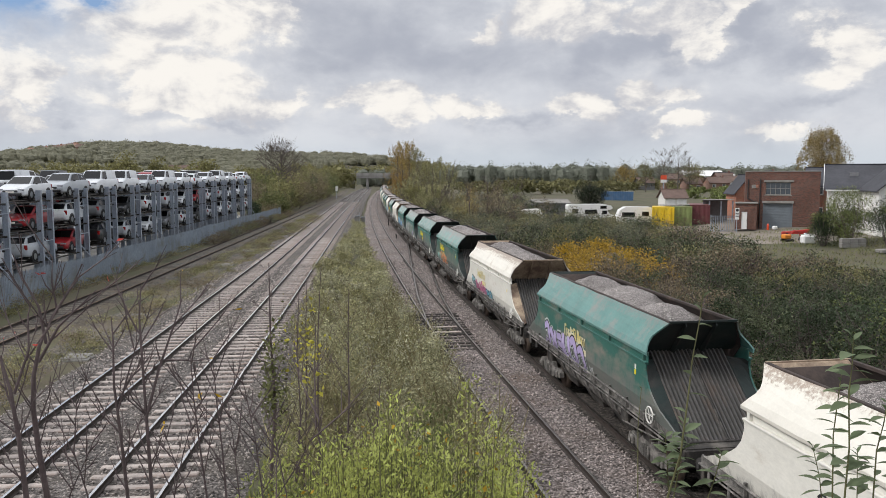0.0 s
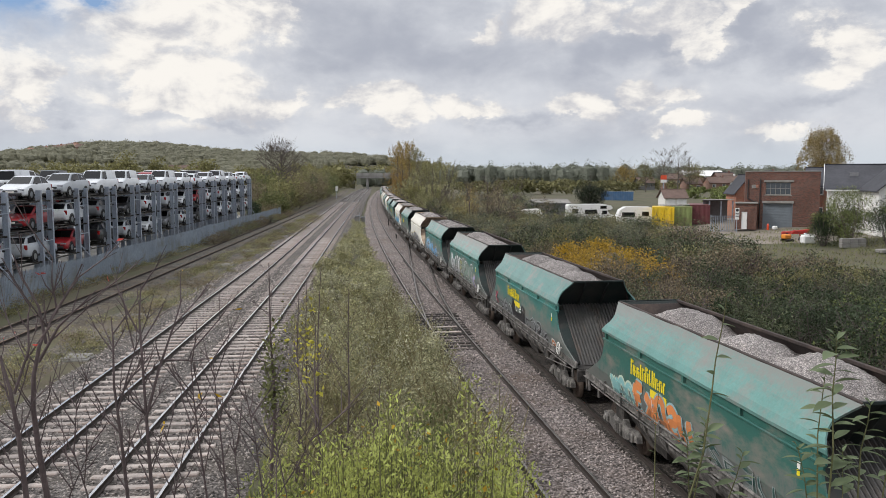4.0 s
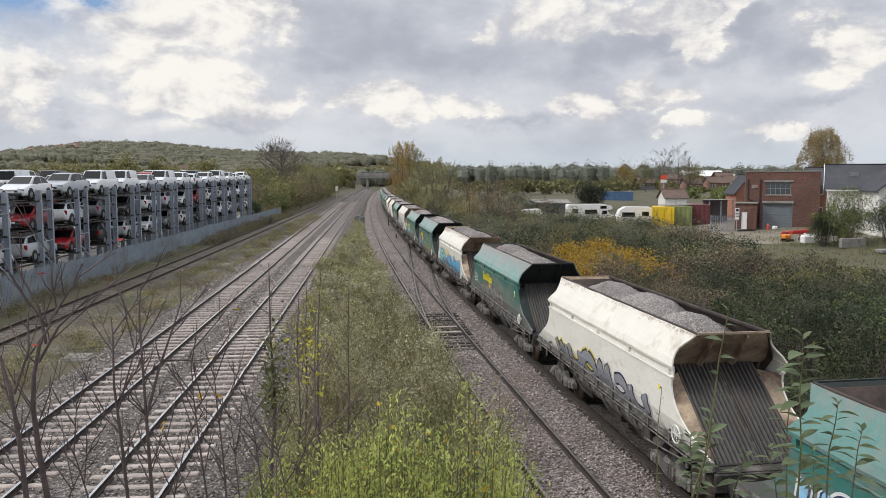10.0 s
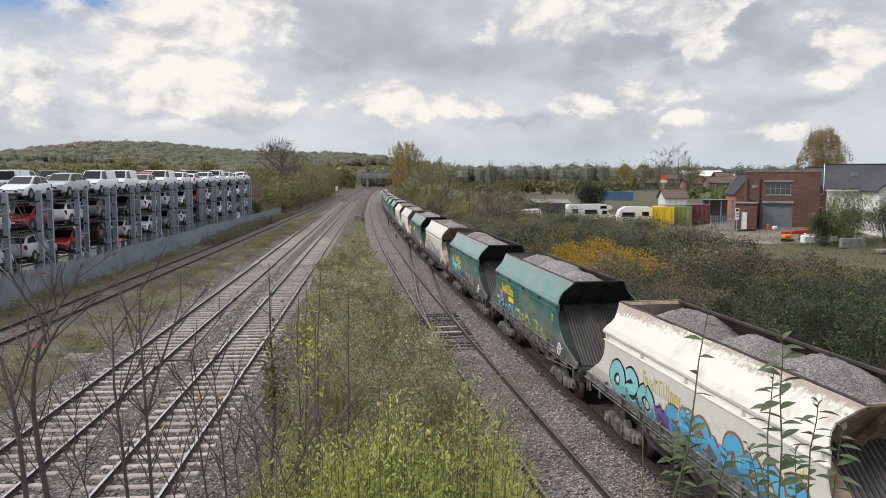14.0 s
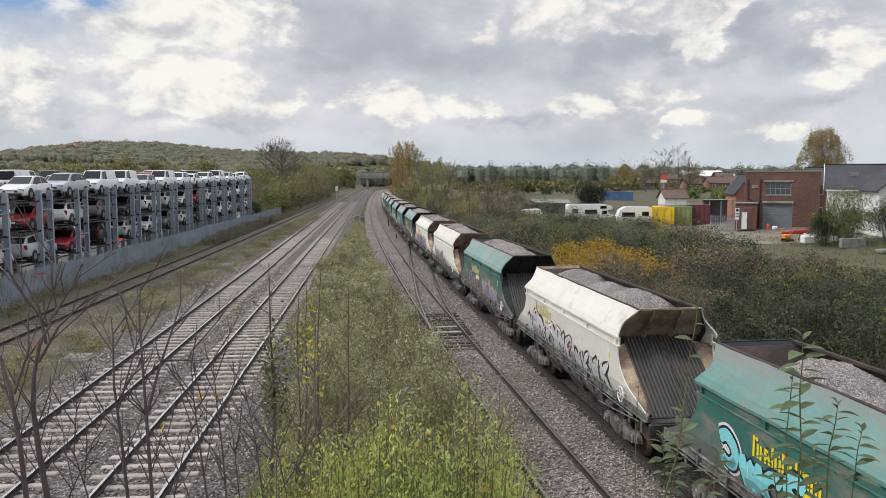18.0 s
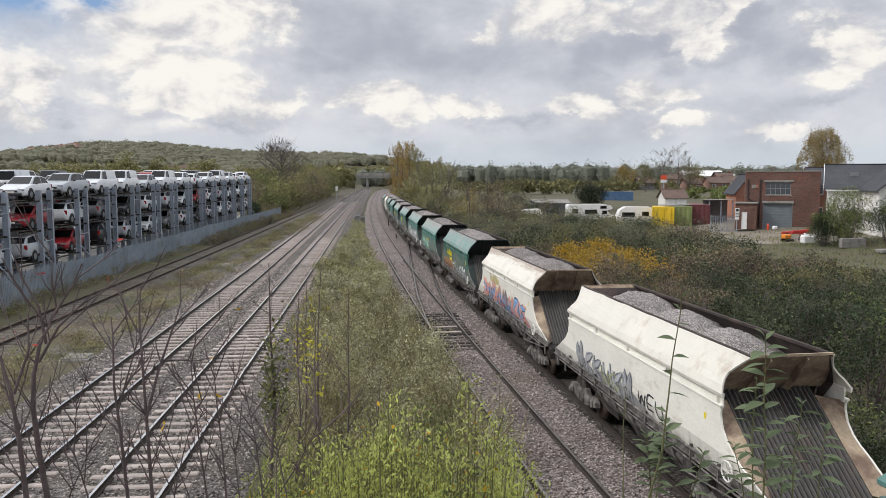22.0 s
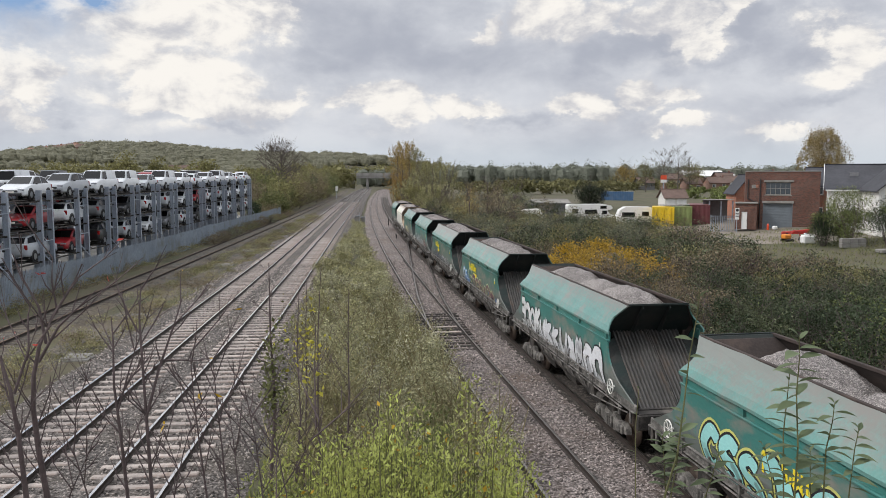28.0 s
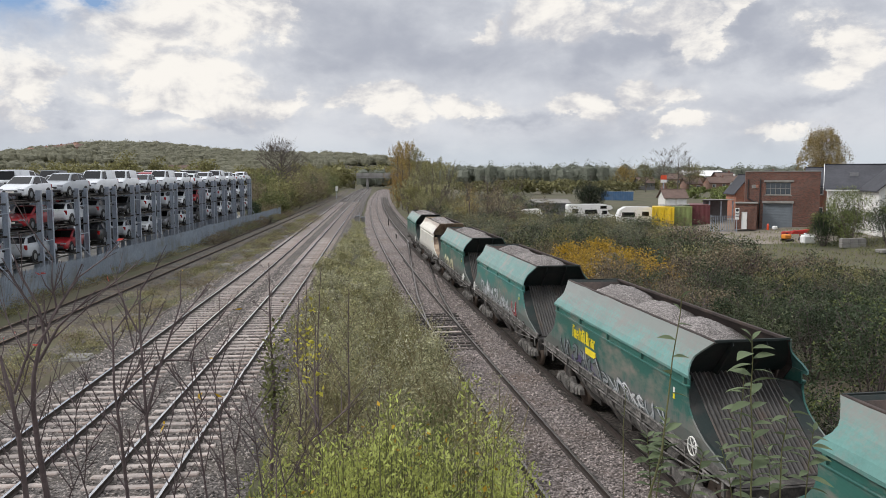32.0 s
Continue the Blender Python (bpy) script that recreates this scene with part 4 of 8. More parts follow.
# paint, load, lettering (place along the side, height, faded), graffiti, sprayed grounds, words; the first wagon is the one that has just passed the camera at the start
WAGONS = [
    ("w", 0, None, ((.22, .36, 1.75, 2.45, 3, "t", BLK, BLK), (.3, .36, 1.9, 2.3, 2, "s", BLK, BLK)), (), "with a black sprayed tag"),
    ("g", 1, (.44, 2.28, True), ((.08, .54, 1.5, 2.25, 6, "r", LILAC, BLK, (.55, .6, .58), .3), (.57, .61, 1.6, 1.8, 1, "t", WHT, BLK)), (), "with lilac sprayed letters"),
    ("w", 2, (.34, 2.3, True), ((.07, .17, 1.7, 2.1, 2, "r", (.35, .60, .66), BLK), (.18, .46, 1.5, 2.0, 6, "s", PINK, (.30, .12, .2), None, .3), (.46, .6, 1.5, 1.95, 3, "r", (.2, .55, .68), (.04, .12, .2))), ((.18, .5, 1.75, (.45, .18, .30)),), "with pink sprayed letters"),
    ("g", 0, (.31, 2.4, False), ((.06, .22, 1.5, 2.1, 3, "r", (.25, .5, .5), (.55, .62, .5)), (.22, .55, 1.5, 2.25, 5, "r", ORANGE, (.30, .45, .48), None, .3), (.55, .88, 1.5, 1.95, 5, "s", (.03, .09, .08), (.28, .32, .32))), ((.1, .8, 1.75, (.16, .17, .165)),), "with orange sprayed letters"),
    ("t", 1, (.36, 2.4, False), ((.33, .55, 1.6, 2.4, 1, "r", BLK, BLK, None, .62), (.40, .44, 1.95, 2.2, 1, "t", WHT, WHT), (.46, .50, 1.95, 2.2, 1, "t", WHT, WHT), (.1, .33, 1.5, 2.1, 3, "s", (.30, .31, .32), BLK), (.56, .9, 1.48, 2.0, 4, "s", BLK, (.36, .38, .4)), (.0, .05, 1.7, 2.2, 1, "s", (.45, .10, .14), BLK), (.93, .99, 1.5, 1.8, 1, "r", ORANGE, WHT)), ((.08, .95, 1.8, (.2, .21, .21)),), "with large black sprayed shapes"),
    ("t", 2, None, ((.06, .42, 1.7, 2.6, 5, "r", WHT, BLK, None, .17), (.40, .5, 1.7, 2.45, 1, "r", OLIVE, BLK, WHT, .2), (.48, .86, 1.5, 2.5, 4, "r", (.22, .30, .26), BLK, WHT, .26), (.82, .93, 1.5, 2.1, 2, "r", LILAC, (.4, .38, .16))), ((.05, .95, 1.85, (.22, .225, .22)), (.4, .9, 1.65, (.36, .31, .13))), "with silver sprayed letters"),
    ("t", 0, None, ((.03, .42, 1.75, 2.5, 5, "r", (.30, .58, .82), (.03, .06, .14), WHT, .28), (.42, .76, 1.5, 2.2, 4, "r", (.16, .45, .78), (.02, .03, .08), WHT, .34), (.8, .92, 1.6, 2.1, 3, "t", WHT, WHT)), ((.02, .8, 2.15, (.24, .17, .12)), (.2, .75, 1.75, (.32, .2, .13))), "with bright blue sprayed letters"),
    ("w", 1, None, ((.08, .5, 1.5, 2.2, 3, "r", (.30, .31, .35), BLK, YEL, .42), (.5, .88, 1.5, 2.15, 3, "r", (.27, .28, .32), BLK, WHT, .42)), ((.35, .6, 1.85, (.45, .13, .2)), (.1, .85, 1.65, (.3, .29, .3))), "with grey sprayed letters"),
    ("g", 2, (.36, 2.36, False), ((.02, .09, 2.1, 2.5, 3, "t", WHT, WHT), (.18, .72, 1.5, 2.15, 7, "r", (.24, .26, .25), (.20, .05, .06), None, .3)), ((.15, .75, 1.7, (.15, .16, .155)),), "with silver and red sprayed letters"),
    ("w", 0, (.38, 2.3, True), ((.05, .34, 1.6, 2.4, 3, "r", (.28, .62, .64), BLK, None, .34), (.33, .42, 1.55, 2.2, 1, "r", PURPLE, BLK, (.5, .42, .6), .4), (.42, .96, 1.5, 2.25, 8, "r", (.10, .42, .68), (.30, .12, .07), None, .36)), ((.06, .95, 1.72, (.13, .15, .19)),), "with a band of blue sprayed letters"),
    ("g", 1, (.24, 2.4, False), ((.08, .18, 2.1, 2.5, 2, "r", (.5, .3, .45), (.1, .05, .2)), (.02, .4, 1.5, 2.05, 5, "r", (.25, .5, .52), (.05, .1, .12)), (.4, .92, 1.5, 2.05, 7, "s", (.55, .55, .16), (.08, .2, .2), None, .3)), ((.3, .9, 1.75, (.16, .24, .22)),), "with yellow-green sprayed letters"),
    ("g", 2, (.33, 2.32, False), ((.09, .17, 1.8, 2.4, 1, "r", CYAN, BLK, WHT, .4), (.18, .4, 1.55, 2.3, 3, "r", CYAN, BLK, None, .32), (.42, .55, 1.5, 1.95, 2, "s", (.04, .08, .08), CYAN), (.58, .86, 1.6, 2.05, 5, "s", (.62, .6, .58), (.35, .05, .06), None, .22)), (), "with turquoise sprayed letters"),
    ("w", 0, (.26, 2.45, True), ((.02, .95, 1.5, 2.3, 11, "s", (.56, .56, .58), BLK, (.06, .045, .04), .34), (.1, .6, 1.9, 2.4, 5, "s", WHT, (.3, .04, .04), None, .16)), ((.02, .95, 1.8, (.34, .34, .36)),), "with silver and black sprayed letters"),
    ("g", 1, (.36, 2.4, True), ((.08, .45, 1.5, 2.2, 6, "s", (.42, .30, .34), (.10, .09, .1), None, .2), (.55, .92, 1.5, 2.2, 5, "s", (.40, .38, .6), (.3, .05, .06), (.66, .62, .22), .34)), ((.1, .92, 1.75, (.27, .2, .17)),), "with lavender and yellow sprayed letters"),
    ("w", 2, None, ((.08, .55, 1.5, 2.25, 6, "s", (.42, .43, .45), (.14, .15, .2), None, .24), (.3, .45, 1.6, 2.1, 2, "s", OLIVE, (.2, .22, .3), None, .2), (.58, .74, 1.75, 2.15, 3, "t", BLK, BLK)), ((.05, .7, 1.75, (.33, .33, .34)),), "with faint grey sprayed letters"),
    ("w", 0, (.3, 2.5, True), ((.0, .92, 1.65, 2.4, 8, "s", (.72, .34, .26), (.72, .45, .34), None, .3), (.02, .9, 1.48, 2.25, 8, "s", (.16, .34, .62), BLK, None, .34)), ((.0, .97, 2.05, (.62, .30, .30)), (.2, .97, 1.62, (.50, .08, .14))), "with blue and pink sprayed letters"),
    ("g", 1, (.3, 2.4, False), ((.02, .46, 1.5, 2.2, 6, "s", (.5, .24, .10), (.16, .05, .06), (.5, .42, .16), .26), (.44, .94, 1.5, 2.15, 7, "s", (.62, .66, .66), BLK, None, .3)), ((.02, .5, 1.7, (.34, .08, .06)), (.5, .95, 1.7, (.26, .28, .29))), "with red and white sprayed letters"),
    ("t", 2, (.44, 2.14, False), ((.1, .56, 1.5, 2.3, 6, "r", (.32, .66, .64), BLK, (.6, .6, .18), .3), (.58, .8, 1.5, 1.9, 3, "s", (.08, .3, .3), BLK)), (), "with turquoise sprayed letters"),
    ("t", 0, None, ((.0, .3, 1.7, 2.6, 4, "r", WHT, BLK, None, .28), (.28, .97, 1.5, 2.4, 8, "s", (.70, .71, .74), BLK, None, .36)), ((.03, .97, 1.85, (.5, .51, .54)),), "with white sprayed letters"),
    ("g", 1, (.36, 2.4, False), ((.22, .34, 1.6, 2.3, 1, "r", (.05, .14, .12), YEL, (.2, .4, .7), .4), (.34, .92, 1.5, 2.15, 6, "r", (.16, .07, .09), (.62, .66, .36), (.06, .16, .14), .3), (.04, .2, 1.7, 2.2, 2, "s", (.6, .63, .68), BLUE)), ((.06, .34, 2.0, (.10, .20, .46)), (.7, .98, 1.6, (.10, .18, .42))), "with dark letters lined in yellow"),
    ("g", 2, (.3, 2.4, False), ((.05, .45, 1.5, 2.15, 6, "s", (.16, .19, .20), BLK, None, .26), (.45, .9, 1.5, 2.0, 7, "s", (.46, .48, .5), (.06, .09, .1), None, .24), (.62, .78, 1.7, 2.0, 3, "s", WHT, (.2, .2, .22), None, .3)), ((.15, .4, 1.75, (.13, .11, .22)), (.3, .95, 1.65, (.25, .26, .26))), "with grey and white sprayed letters"),
    ("t", 0, None, ((.1, .75, 1.6, 2.3, 8, "s", (.58, .60, .62), (.05, .08, .08), None, .26), (.8, .9, 1.6, 2.2, 1, "s", RED, BLK, WHT, .3)), ((.1, .9, 1.8, (.3, .31, .31)),), "with silver sprayed letters"),
    ("g", 1, None, ((.2, .6, 1.5, 2.2, 4, "r", CREAM, (.3, .28, .2)),), (), "with cream sprayed shapes"),
    ("w", 2, None, (), (), "with plain sides"),
    ("g", 0, None, (), (), "at the end of the train"),
]
TRAIN = []
for k, spec in enumerate(WAGONS):
    TRAIN.append(build_wagon(*spec, 100 + k))


def goods_path(step=.5):
    """The goods line as points by distance along it."""
    pts, y = [], -75.0
    while y < 520:
        pts.append(Vector((line_d(y), y, Z_GOODS)))
        y += step
    run, d = [0.0], 0.0
    for a, b in zip(pts, pts[1:]):
        d += (b - a).length
        run.append(d)
    k0 = int(15 / step)
    return pts, [r - run[k0] - 60 for r in run]


GOODS = goods_path()


def on_line(s):
    pts, run = GOODS
    i = int(np.searchsorted(run, s))
    i = min(max(i, 1), len(run) - 1)
    k = (s - run[i - 1]) / (run[i] - run[i - 1])
    return pts[i - 1].lerp(pts[i], k)


def front_at(t, k):
    """Distance along the line of the front corner of wagon k."""
    q = t / 32
    return 20.04 + q * (-286.92 + q * (45.25 + q * (-56.51 + q * 25.86))) + 14.217 * k


def wagon_pose(t, k):
    c = front_at(t, k) + 4.91
    a, b = on_line(c - 4.35), on_line(c + 4.35)
    d = b - a
    return Matrix.Translation((a + b) / 2) @ pose(0, 0, 0, 0, 0, math.degrees(math.atan2(-d.x, d.y)))

# ---------------------------------------------------------------- the crossover between the goods lines
def line_x(y): return line_c(y) + lerp_lin(((36, 0), (40, .06), (48, .47), (67, 1.83), (80.6, 2.77), (90, 3.34), (94, 3.42)), y)


def lerp_lin(tab, v):
    if v <= tab[0][0]:
        return tab[0][1]
    for (a, p), (b, q) in zip(tab, tab[1:]):
        if v <= b:
            return p + (q - p) * (v - a) / (b - a)
    return tab[-1][1]


def crossover():
    t = thing("crossover", "crossover track between the goods lines on dark timbers", "railway track", kind="structure")
    rail(line_x, -.7525, Z_GOODS + .002, 38, 93, t, M_RAILHEAD2)
    rail(line_x, .7525, Z_GOODS + .002, 38, 93, t, M_RAILHEAD2)
    rail(line_c, .64, Z_GOODS - .004, 60, 70, t, M_RAIL, "check_rail")
    rail(line_c, -.64, Z_GOODS - .004, 62, 72, t, M_RAIL, "check_rail")
    rnd = random.Random(3)
    me = Geo().box(0, 0, 0, 2.5, .25, .14, bev=.02).mesh("bearer", mat("bearer_tarred", (.028, .023, .02), .85, var=.4, scale=3, fine=30, bump=.3, rand=.3))
    y = 33.5
    while y < 42.5:
        m = pose(line_c(y) - .15 + (y - 36) * .03, y, Z_GOODS - .182 + rnd.uniform(-.03, .025), 0, 0, 7.5 + rnd.uniform(-2.5, 2.5))
        part("bearer", me, None, t, at=m)
        y += .62
    for y in (37.0, 38.3):
        b = Geo().box(0, 0, 0, 1.3, .26, .05, bev=.01)
        part("stretcher", b, M_SLEEPER, t, at=pose(line_c(y), y, Z_GOODS - .075, 0, 0, 8))
    part("point_motor", Geo().box(0, 0, 0, .5, 1.1, .28, bev=.04), M_FRAME, t, "grey point machine", at=pose(line_c(38) - 1.35, 38, Z_GOODS - .1, 0, 0, 8))


crossover()

# ---------------------------------------------------------------- car storage racks behind the fence
M_GALV = mat("galvanised_steel", (.36, .405, .48), .5, metal=.25, var=.2, scale=1.5, fine=14, bump=.05, dirt=(.22, .2, .19), dirt_amt=.35, dirt_scale=1.5)
M_FENCE = mat("fence_blue_grey", (.25, .295, .35), .6, metal=.2, var=.22, scale=.7, fine=6, bump=.1, dirt=(.17, .17, .15), dirt_amt=.35, dirt_scale=.6)
M_GLASS = mat("car_glass", (.010, .011, .013), .12, var=.1, bump=0, spec=.3)
M_TYRE = mat("tyre_rubber", (.02, .02, .02), .85, var=.2, bump=.1)
M_RIM = mat("alloy_rim", (.42, .43, .44), .35, metal=.8, var=.1, bump=0)
M_TRIM = mat("black_trim", (.025, .025, .027), .55, var=.2, bump=.05)
M_LAMP = mat("lamp_glass", (.28, .30, .33), .12, var=.1, bump=0, spec=.9)
M_TAIL = mat("tail_red", (.30, .015, .015), .2, var=.1, bump=0)


def car_paint(name, col):
    return mat("paint_" + name, col, .28, var=.06, scale=1.2, fine=20, bump=.01, dirt=tuple(.5 * c + .06 for c in col), dirt_amt=.25, dirt_scale=1.5, spec=.6)


PAINTS = dict(white=(.72, .745, .78), silver=(.44, .47, .51), grey=(.16, .17, .185), black=(.018, .019, .021), red=(.32, .015, .022), blue=(.02, .05, .16), dark=(.05, .055, .06))
# half width, then stations from the nose: place along the car, bottom, belt line, roof
CAR_TYPES = dict(
    hatch=(.88, ((-2.08, .42, .58, 0), (-1.99, .24, .69, 0), (-1.5, .22, .84, 0), (-1.05, .22, .95, 0), (-.15, .22, .99, 1.43), (.65, .22, 1.01, 1.49), (1.45, .22, 1.04, 1.39), (1.95, .28, .99, 0), (2.06, .42, .7, 0)), 1.28),
    suv=(.93, ((-2.25, .5, .68, 0), (-2.16, .32, .84, 0), (-1.65, .3, .99, 0), (-1.15, .3, 1.08, 0), (-.33, .3, 1.12, 1.59), (.9, .3, 1.16, 1.66), (1.72, .3, 1.18, 1.52), (2.18, .36, 1.12, 0), (2.25, .5, .8, 0)), 1.38),
    van=(.90, ((-2.2, .45, .72, 0), (-2.12, .3, .9, 0), (-1.5, .28, 1.1, 0), (-1.2, .28, 1.14, 0), (-.55, .28, 1.16, 1.80), (.8, .28, 1.18, 1.86), (2.12, .28, 1.18, 1.82), (2.2, .34, 1.1, 0), (2.22, .45, .8, 0)), 1.42))
CAR_MESH = {}


def loft(rings):
    n = len(rings[0])
    vs = [p for r in rings for p in r]
    fs = [(i * n + k, i * n + (k + 1) % n, (i + 1) * n + (k + 1) % n, (i + 1) * n + k) for i in range(len(rings) - 1) for k in range(n)]
    fs += [tuple(range(n)), tuple((len(rings) - 1) * n + k for k in range(n))[::-1]]
    return Geo().add(vs, fs)


def car_meshes(kind):
    hw, st, wb = CAR_TYPES[kind]
    o = {}
    rings = []
    for i, (y, zb, zs, zr) in enumerate(st):
        q = .80 if i in (0, len(st) - 1) else .94 if i in (1, len(st) - 2) else 1.0
        w = hw * q
        zm = zb + (zs - zb) * .62
        rings.append([(-w * .9, y, zb), (-w, y, zb + .1), (-w * 1.0, y, zm), (-w * .93, y, zs - .03), (-w * .8, y, zs), (w * .8, y, zs), (w * .93, y, zs - .03), (w, y, zm), (w, y, zb + .1), (w * .9, y, zb)])
    o["body"] = loft(rings)
    cab = [s for s in st if s[3]]
    bi = st.index(cab[0]) - 1
    ei = st.index(cab[-1]) + 1
    y0, y1 = st[bi][0], st[ei][0]
    # cabin: pillars and roof as one shell, the panes set just proud of it
    zb0, zb1 = st[bi][2], st[ei][2]
    b = hw * .86
    tw = hw * .70
    ys = [s[0] for s in cab]
    zs = [s[3] for s in cab]
    rings = [[(-b * .95, y0 + .05, zb0 - .03), (-b * .95, y0 + .05, zb0), (b * .95, y0 + .05, zb0), (b * .95, y0 + .05, zb0 - .03)]]
    for y, z in zip(ys, zs):
        rings.append([(-b, y, zb0 - .03), (-tw, y, z), (tw, y, z), (b, y, zb0 - .03)])
    rings.append([(-b * .92, y1 - .04, zb1 - .05), (-b * .88, y1 - .04, zb1), (b * .88, y1 - .04, zb1), (b * .92, y1 - .04, zb1 - .05)])
    o["cabin"] = loft(rings)
    f0, f1 = Vector((0, y0 + .05, zb0)), Vector((0, ys[0], zs[0]))
    nrm = Vector((0, -(f1.z - f0.z), f1.y - f0.y)).normalized() * .012
    o["windscreen"] = Geo().add([Vector((x, p.y, p.z)) + nrm for p, x in ((f0.lerp(f1, .06), -b * .88), (f0.lerp(f1, .06), b * .88), (f0.lerp(f1, .93), tw * .92), (f0.lerp(f1, .93), -tw * .92))], [(0, 1, 2, 3)])
    g0, g1 = Vector((0, y1 - .04, zb1)), Vector((0, ys[-1], zs[-1]))
    nrm = Vector((0, (g1.z - g0.z), g0.y - g1.y)).normalized() * .012
    o["rear_window"] = Geo().add([Vector((x, p.y, p.z)) + nrm for p, x in ((g0.lerp(g1, .1), -b * .8), (g0.lerp(g1, .1), b * .8), (g0.lerp(g1, .9), tw * .9), (g0.lerp(g1, .9), -tw * .9))], [(0, 1, 2, 3)])
    for s, key in ((-1, "l"), (1, "r")):
        def at_(y, q):
            zt = lerp_lin(tuple(zip(ys, zs)), y)
            return (s * (b + (tw - b) * q + .014), y, zb0 - .03 + (zt - zb0 + .03) * q)
        ylim = ys[1] + .15 if kind == "van" else ys[-1] - .02
        ym = (ys[0] + ylim) / 2
        a0 = at_(ys[0], .12)
        o["window_f" + key] = Geo().add([(a0[0], y0 + .42, a0[2]), at_(ym - .04, .12), at_(ym - .04, .9), at_(ys[0] + .06, .9)], [(0, 1, 2, 3)])
        o["window_b" + key] = Geo().add([at_(ym + .04, .12), (a0[0], ylim + (.22 if kind != "van" else 0), a0[2] + .02), at_(ylim - .04, .88), at_(ym + .04, .9)], [(0, 1, 2, 3)])
        o["mirror_" + key] = Geo().box(s * (hw + .07), y0 + .5, zb0 + .06, .16, .09, .12, bev=.03)
        yn, yb = st[1][0], st[-2][0]
        o["headlight_" + key] = Geo().box(s * hw * .70, yn - .02, st[1][2] - .075, hw * .42, .13, .13, bev=.035)
        o["tail_" + key] = Geo().box(s * hw * .84, yb + .015, st[-2][2] - .2, .2, .07, .3 if kind != "van" else .5, bev=.02)
    o["grille"] = Geo().box(0, st[0][0] + .005, st[0][2] - .05, hw * 1.0, .08, .13, bev=.02).box(0, st[0][0] + .03, st[0][1] - .07, hw * 1.5, .18, .17, bev=.04)
    o["plate"] = Geo().box(0, st[0][0] - .03, st[0][1] + .06, .5, .015, .11)
    w = Geo().tube([(-.09, 0, 0), (-.1, 0, 0), (.1, 0, 0), (.09, 0, 0)], [.26, .31, .31, .26], 18)
    o["wheel"] = w
    sl = Geo()
    for s in (-1, 1):
        for y in (-wb, wb):
            sl.tube([(s * (hw - .04), y * .98, .34), (s * (hw + .012), y * .98, .34)], .39, 20)
        sl.box(s * (hw - .03), 0, st[4][1] + .07, .09, wb * 1.9 - .5, .16, bev=.03)
    o["sill"] = sl
    o["rim"] = Geo().tube([(-.105, 0, 0), (.105, 0, 0)], .2, 12)
    return o


def rounded(me, width=.055):
    """Bevels the sharp edges of a mesh and shades it smooth."""
    bm = bmesh.new()
    bm.from_mesh(me)
    bmesh.ops.remove_doubles(bm, verts=bm.verts, dist=.002)
    bmesh.ops.recalc_face_normals(bm, faces=bm.faces)
    es = [e for e in bm.edges if len(e.link_faces) == 2 and e.calc_face_angle(0) > .3]
    bmesh.ops.bevel(bm, geom=es, offset=width, offset_type="OFFSET", segments=2, profile=.5, affect="EDGES", clamp_overlap=True)
    for f in bm.faces:
        f.smooth = True
    bm.to_mesh(me)
    bm.free()
    return me


def car(kind, paint, m, label, plain=False):
    hw, st, wb = CAR_TYPES[kind]
    if kind not in CAR_MESH:
        glass, fixed = M_GLASS, dict(windscreen=M_GLASS, rear_window=M_GLASS, grille=M_TRIM, plate=M_LABEL, wheel=M_TYRE, rim=M_RIM, mirror=M_TRIM, headlight=M_LAMP, tail=M_TAIL, window=M_GLASS)
        CAR_MESH[kind] = {k: (g.mesh(k.split("_")[0], fixed.get(k, fixed.get(k.split("_")[0], M_TRIM)), smooth=k in ("wheel",)) if k not in ("body", "cabin") else g) for k, g in car_meshes(kind).items()}
    ms = CAR_MESH[kind]
    for k in ("body", "cabin"):
        if k + paint not in ms:
            ms[k + paint] = rounded(ms[k].mesh(k, car_paint(paint, PAINTS[paint])))
    t = thing("car" if kind != "van" else "van", label, "car" if kind != "van" else "van", m, "cars on the storage racks")
    part("body", ms["body" + paint], None, t)
    part("cabin", ms["cabin" + paint], None, t)
    if not plain:
        part("lower_trim", ms["sill"], None, t)
    for k in ("windscreen", "rear_window", "grille"):
        part(k, ms[k], None, t)
    if not plain:
        part("number_plate", ms["plate"], None, t)
    for s in ("l", "r"):
        part("side_window", ms["window_f" + s], None, t)
        if kind != "van":
            part("side_window", ms["window_b" + s], None, t)
        if plain:
            continue
        part("mirror", ms["mirror_" + s], None, t)
        part("headlight", ms["headlight_" + s], None, t)
        part("tail_light", ms["tail_" + s], None, t)
    for y in (-wb, wb):
        for s in (-1, 1):
            w = part("wheel", ms["wheel"], None, t, at=pose(s * (hw - .07), y * .98, .31))
            if not plain:
                part("rim", ms["rim"], None, w)
    return t


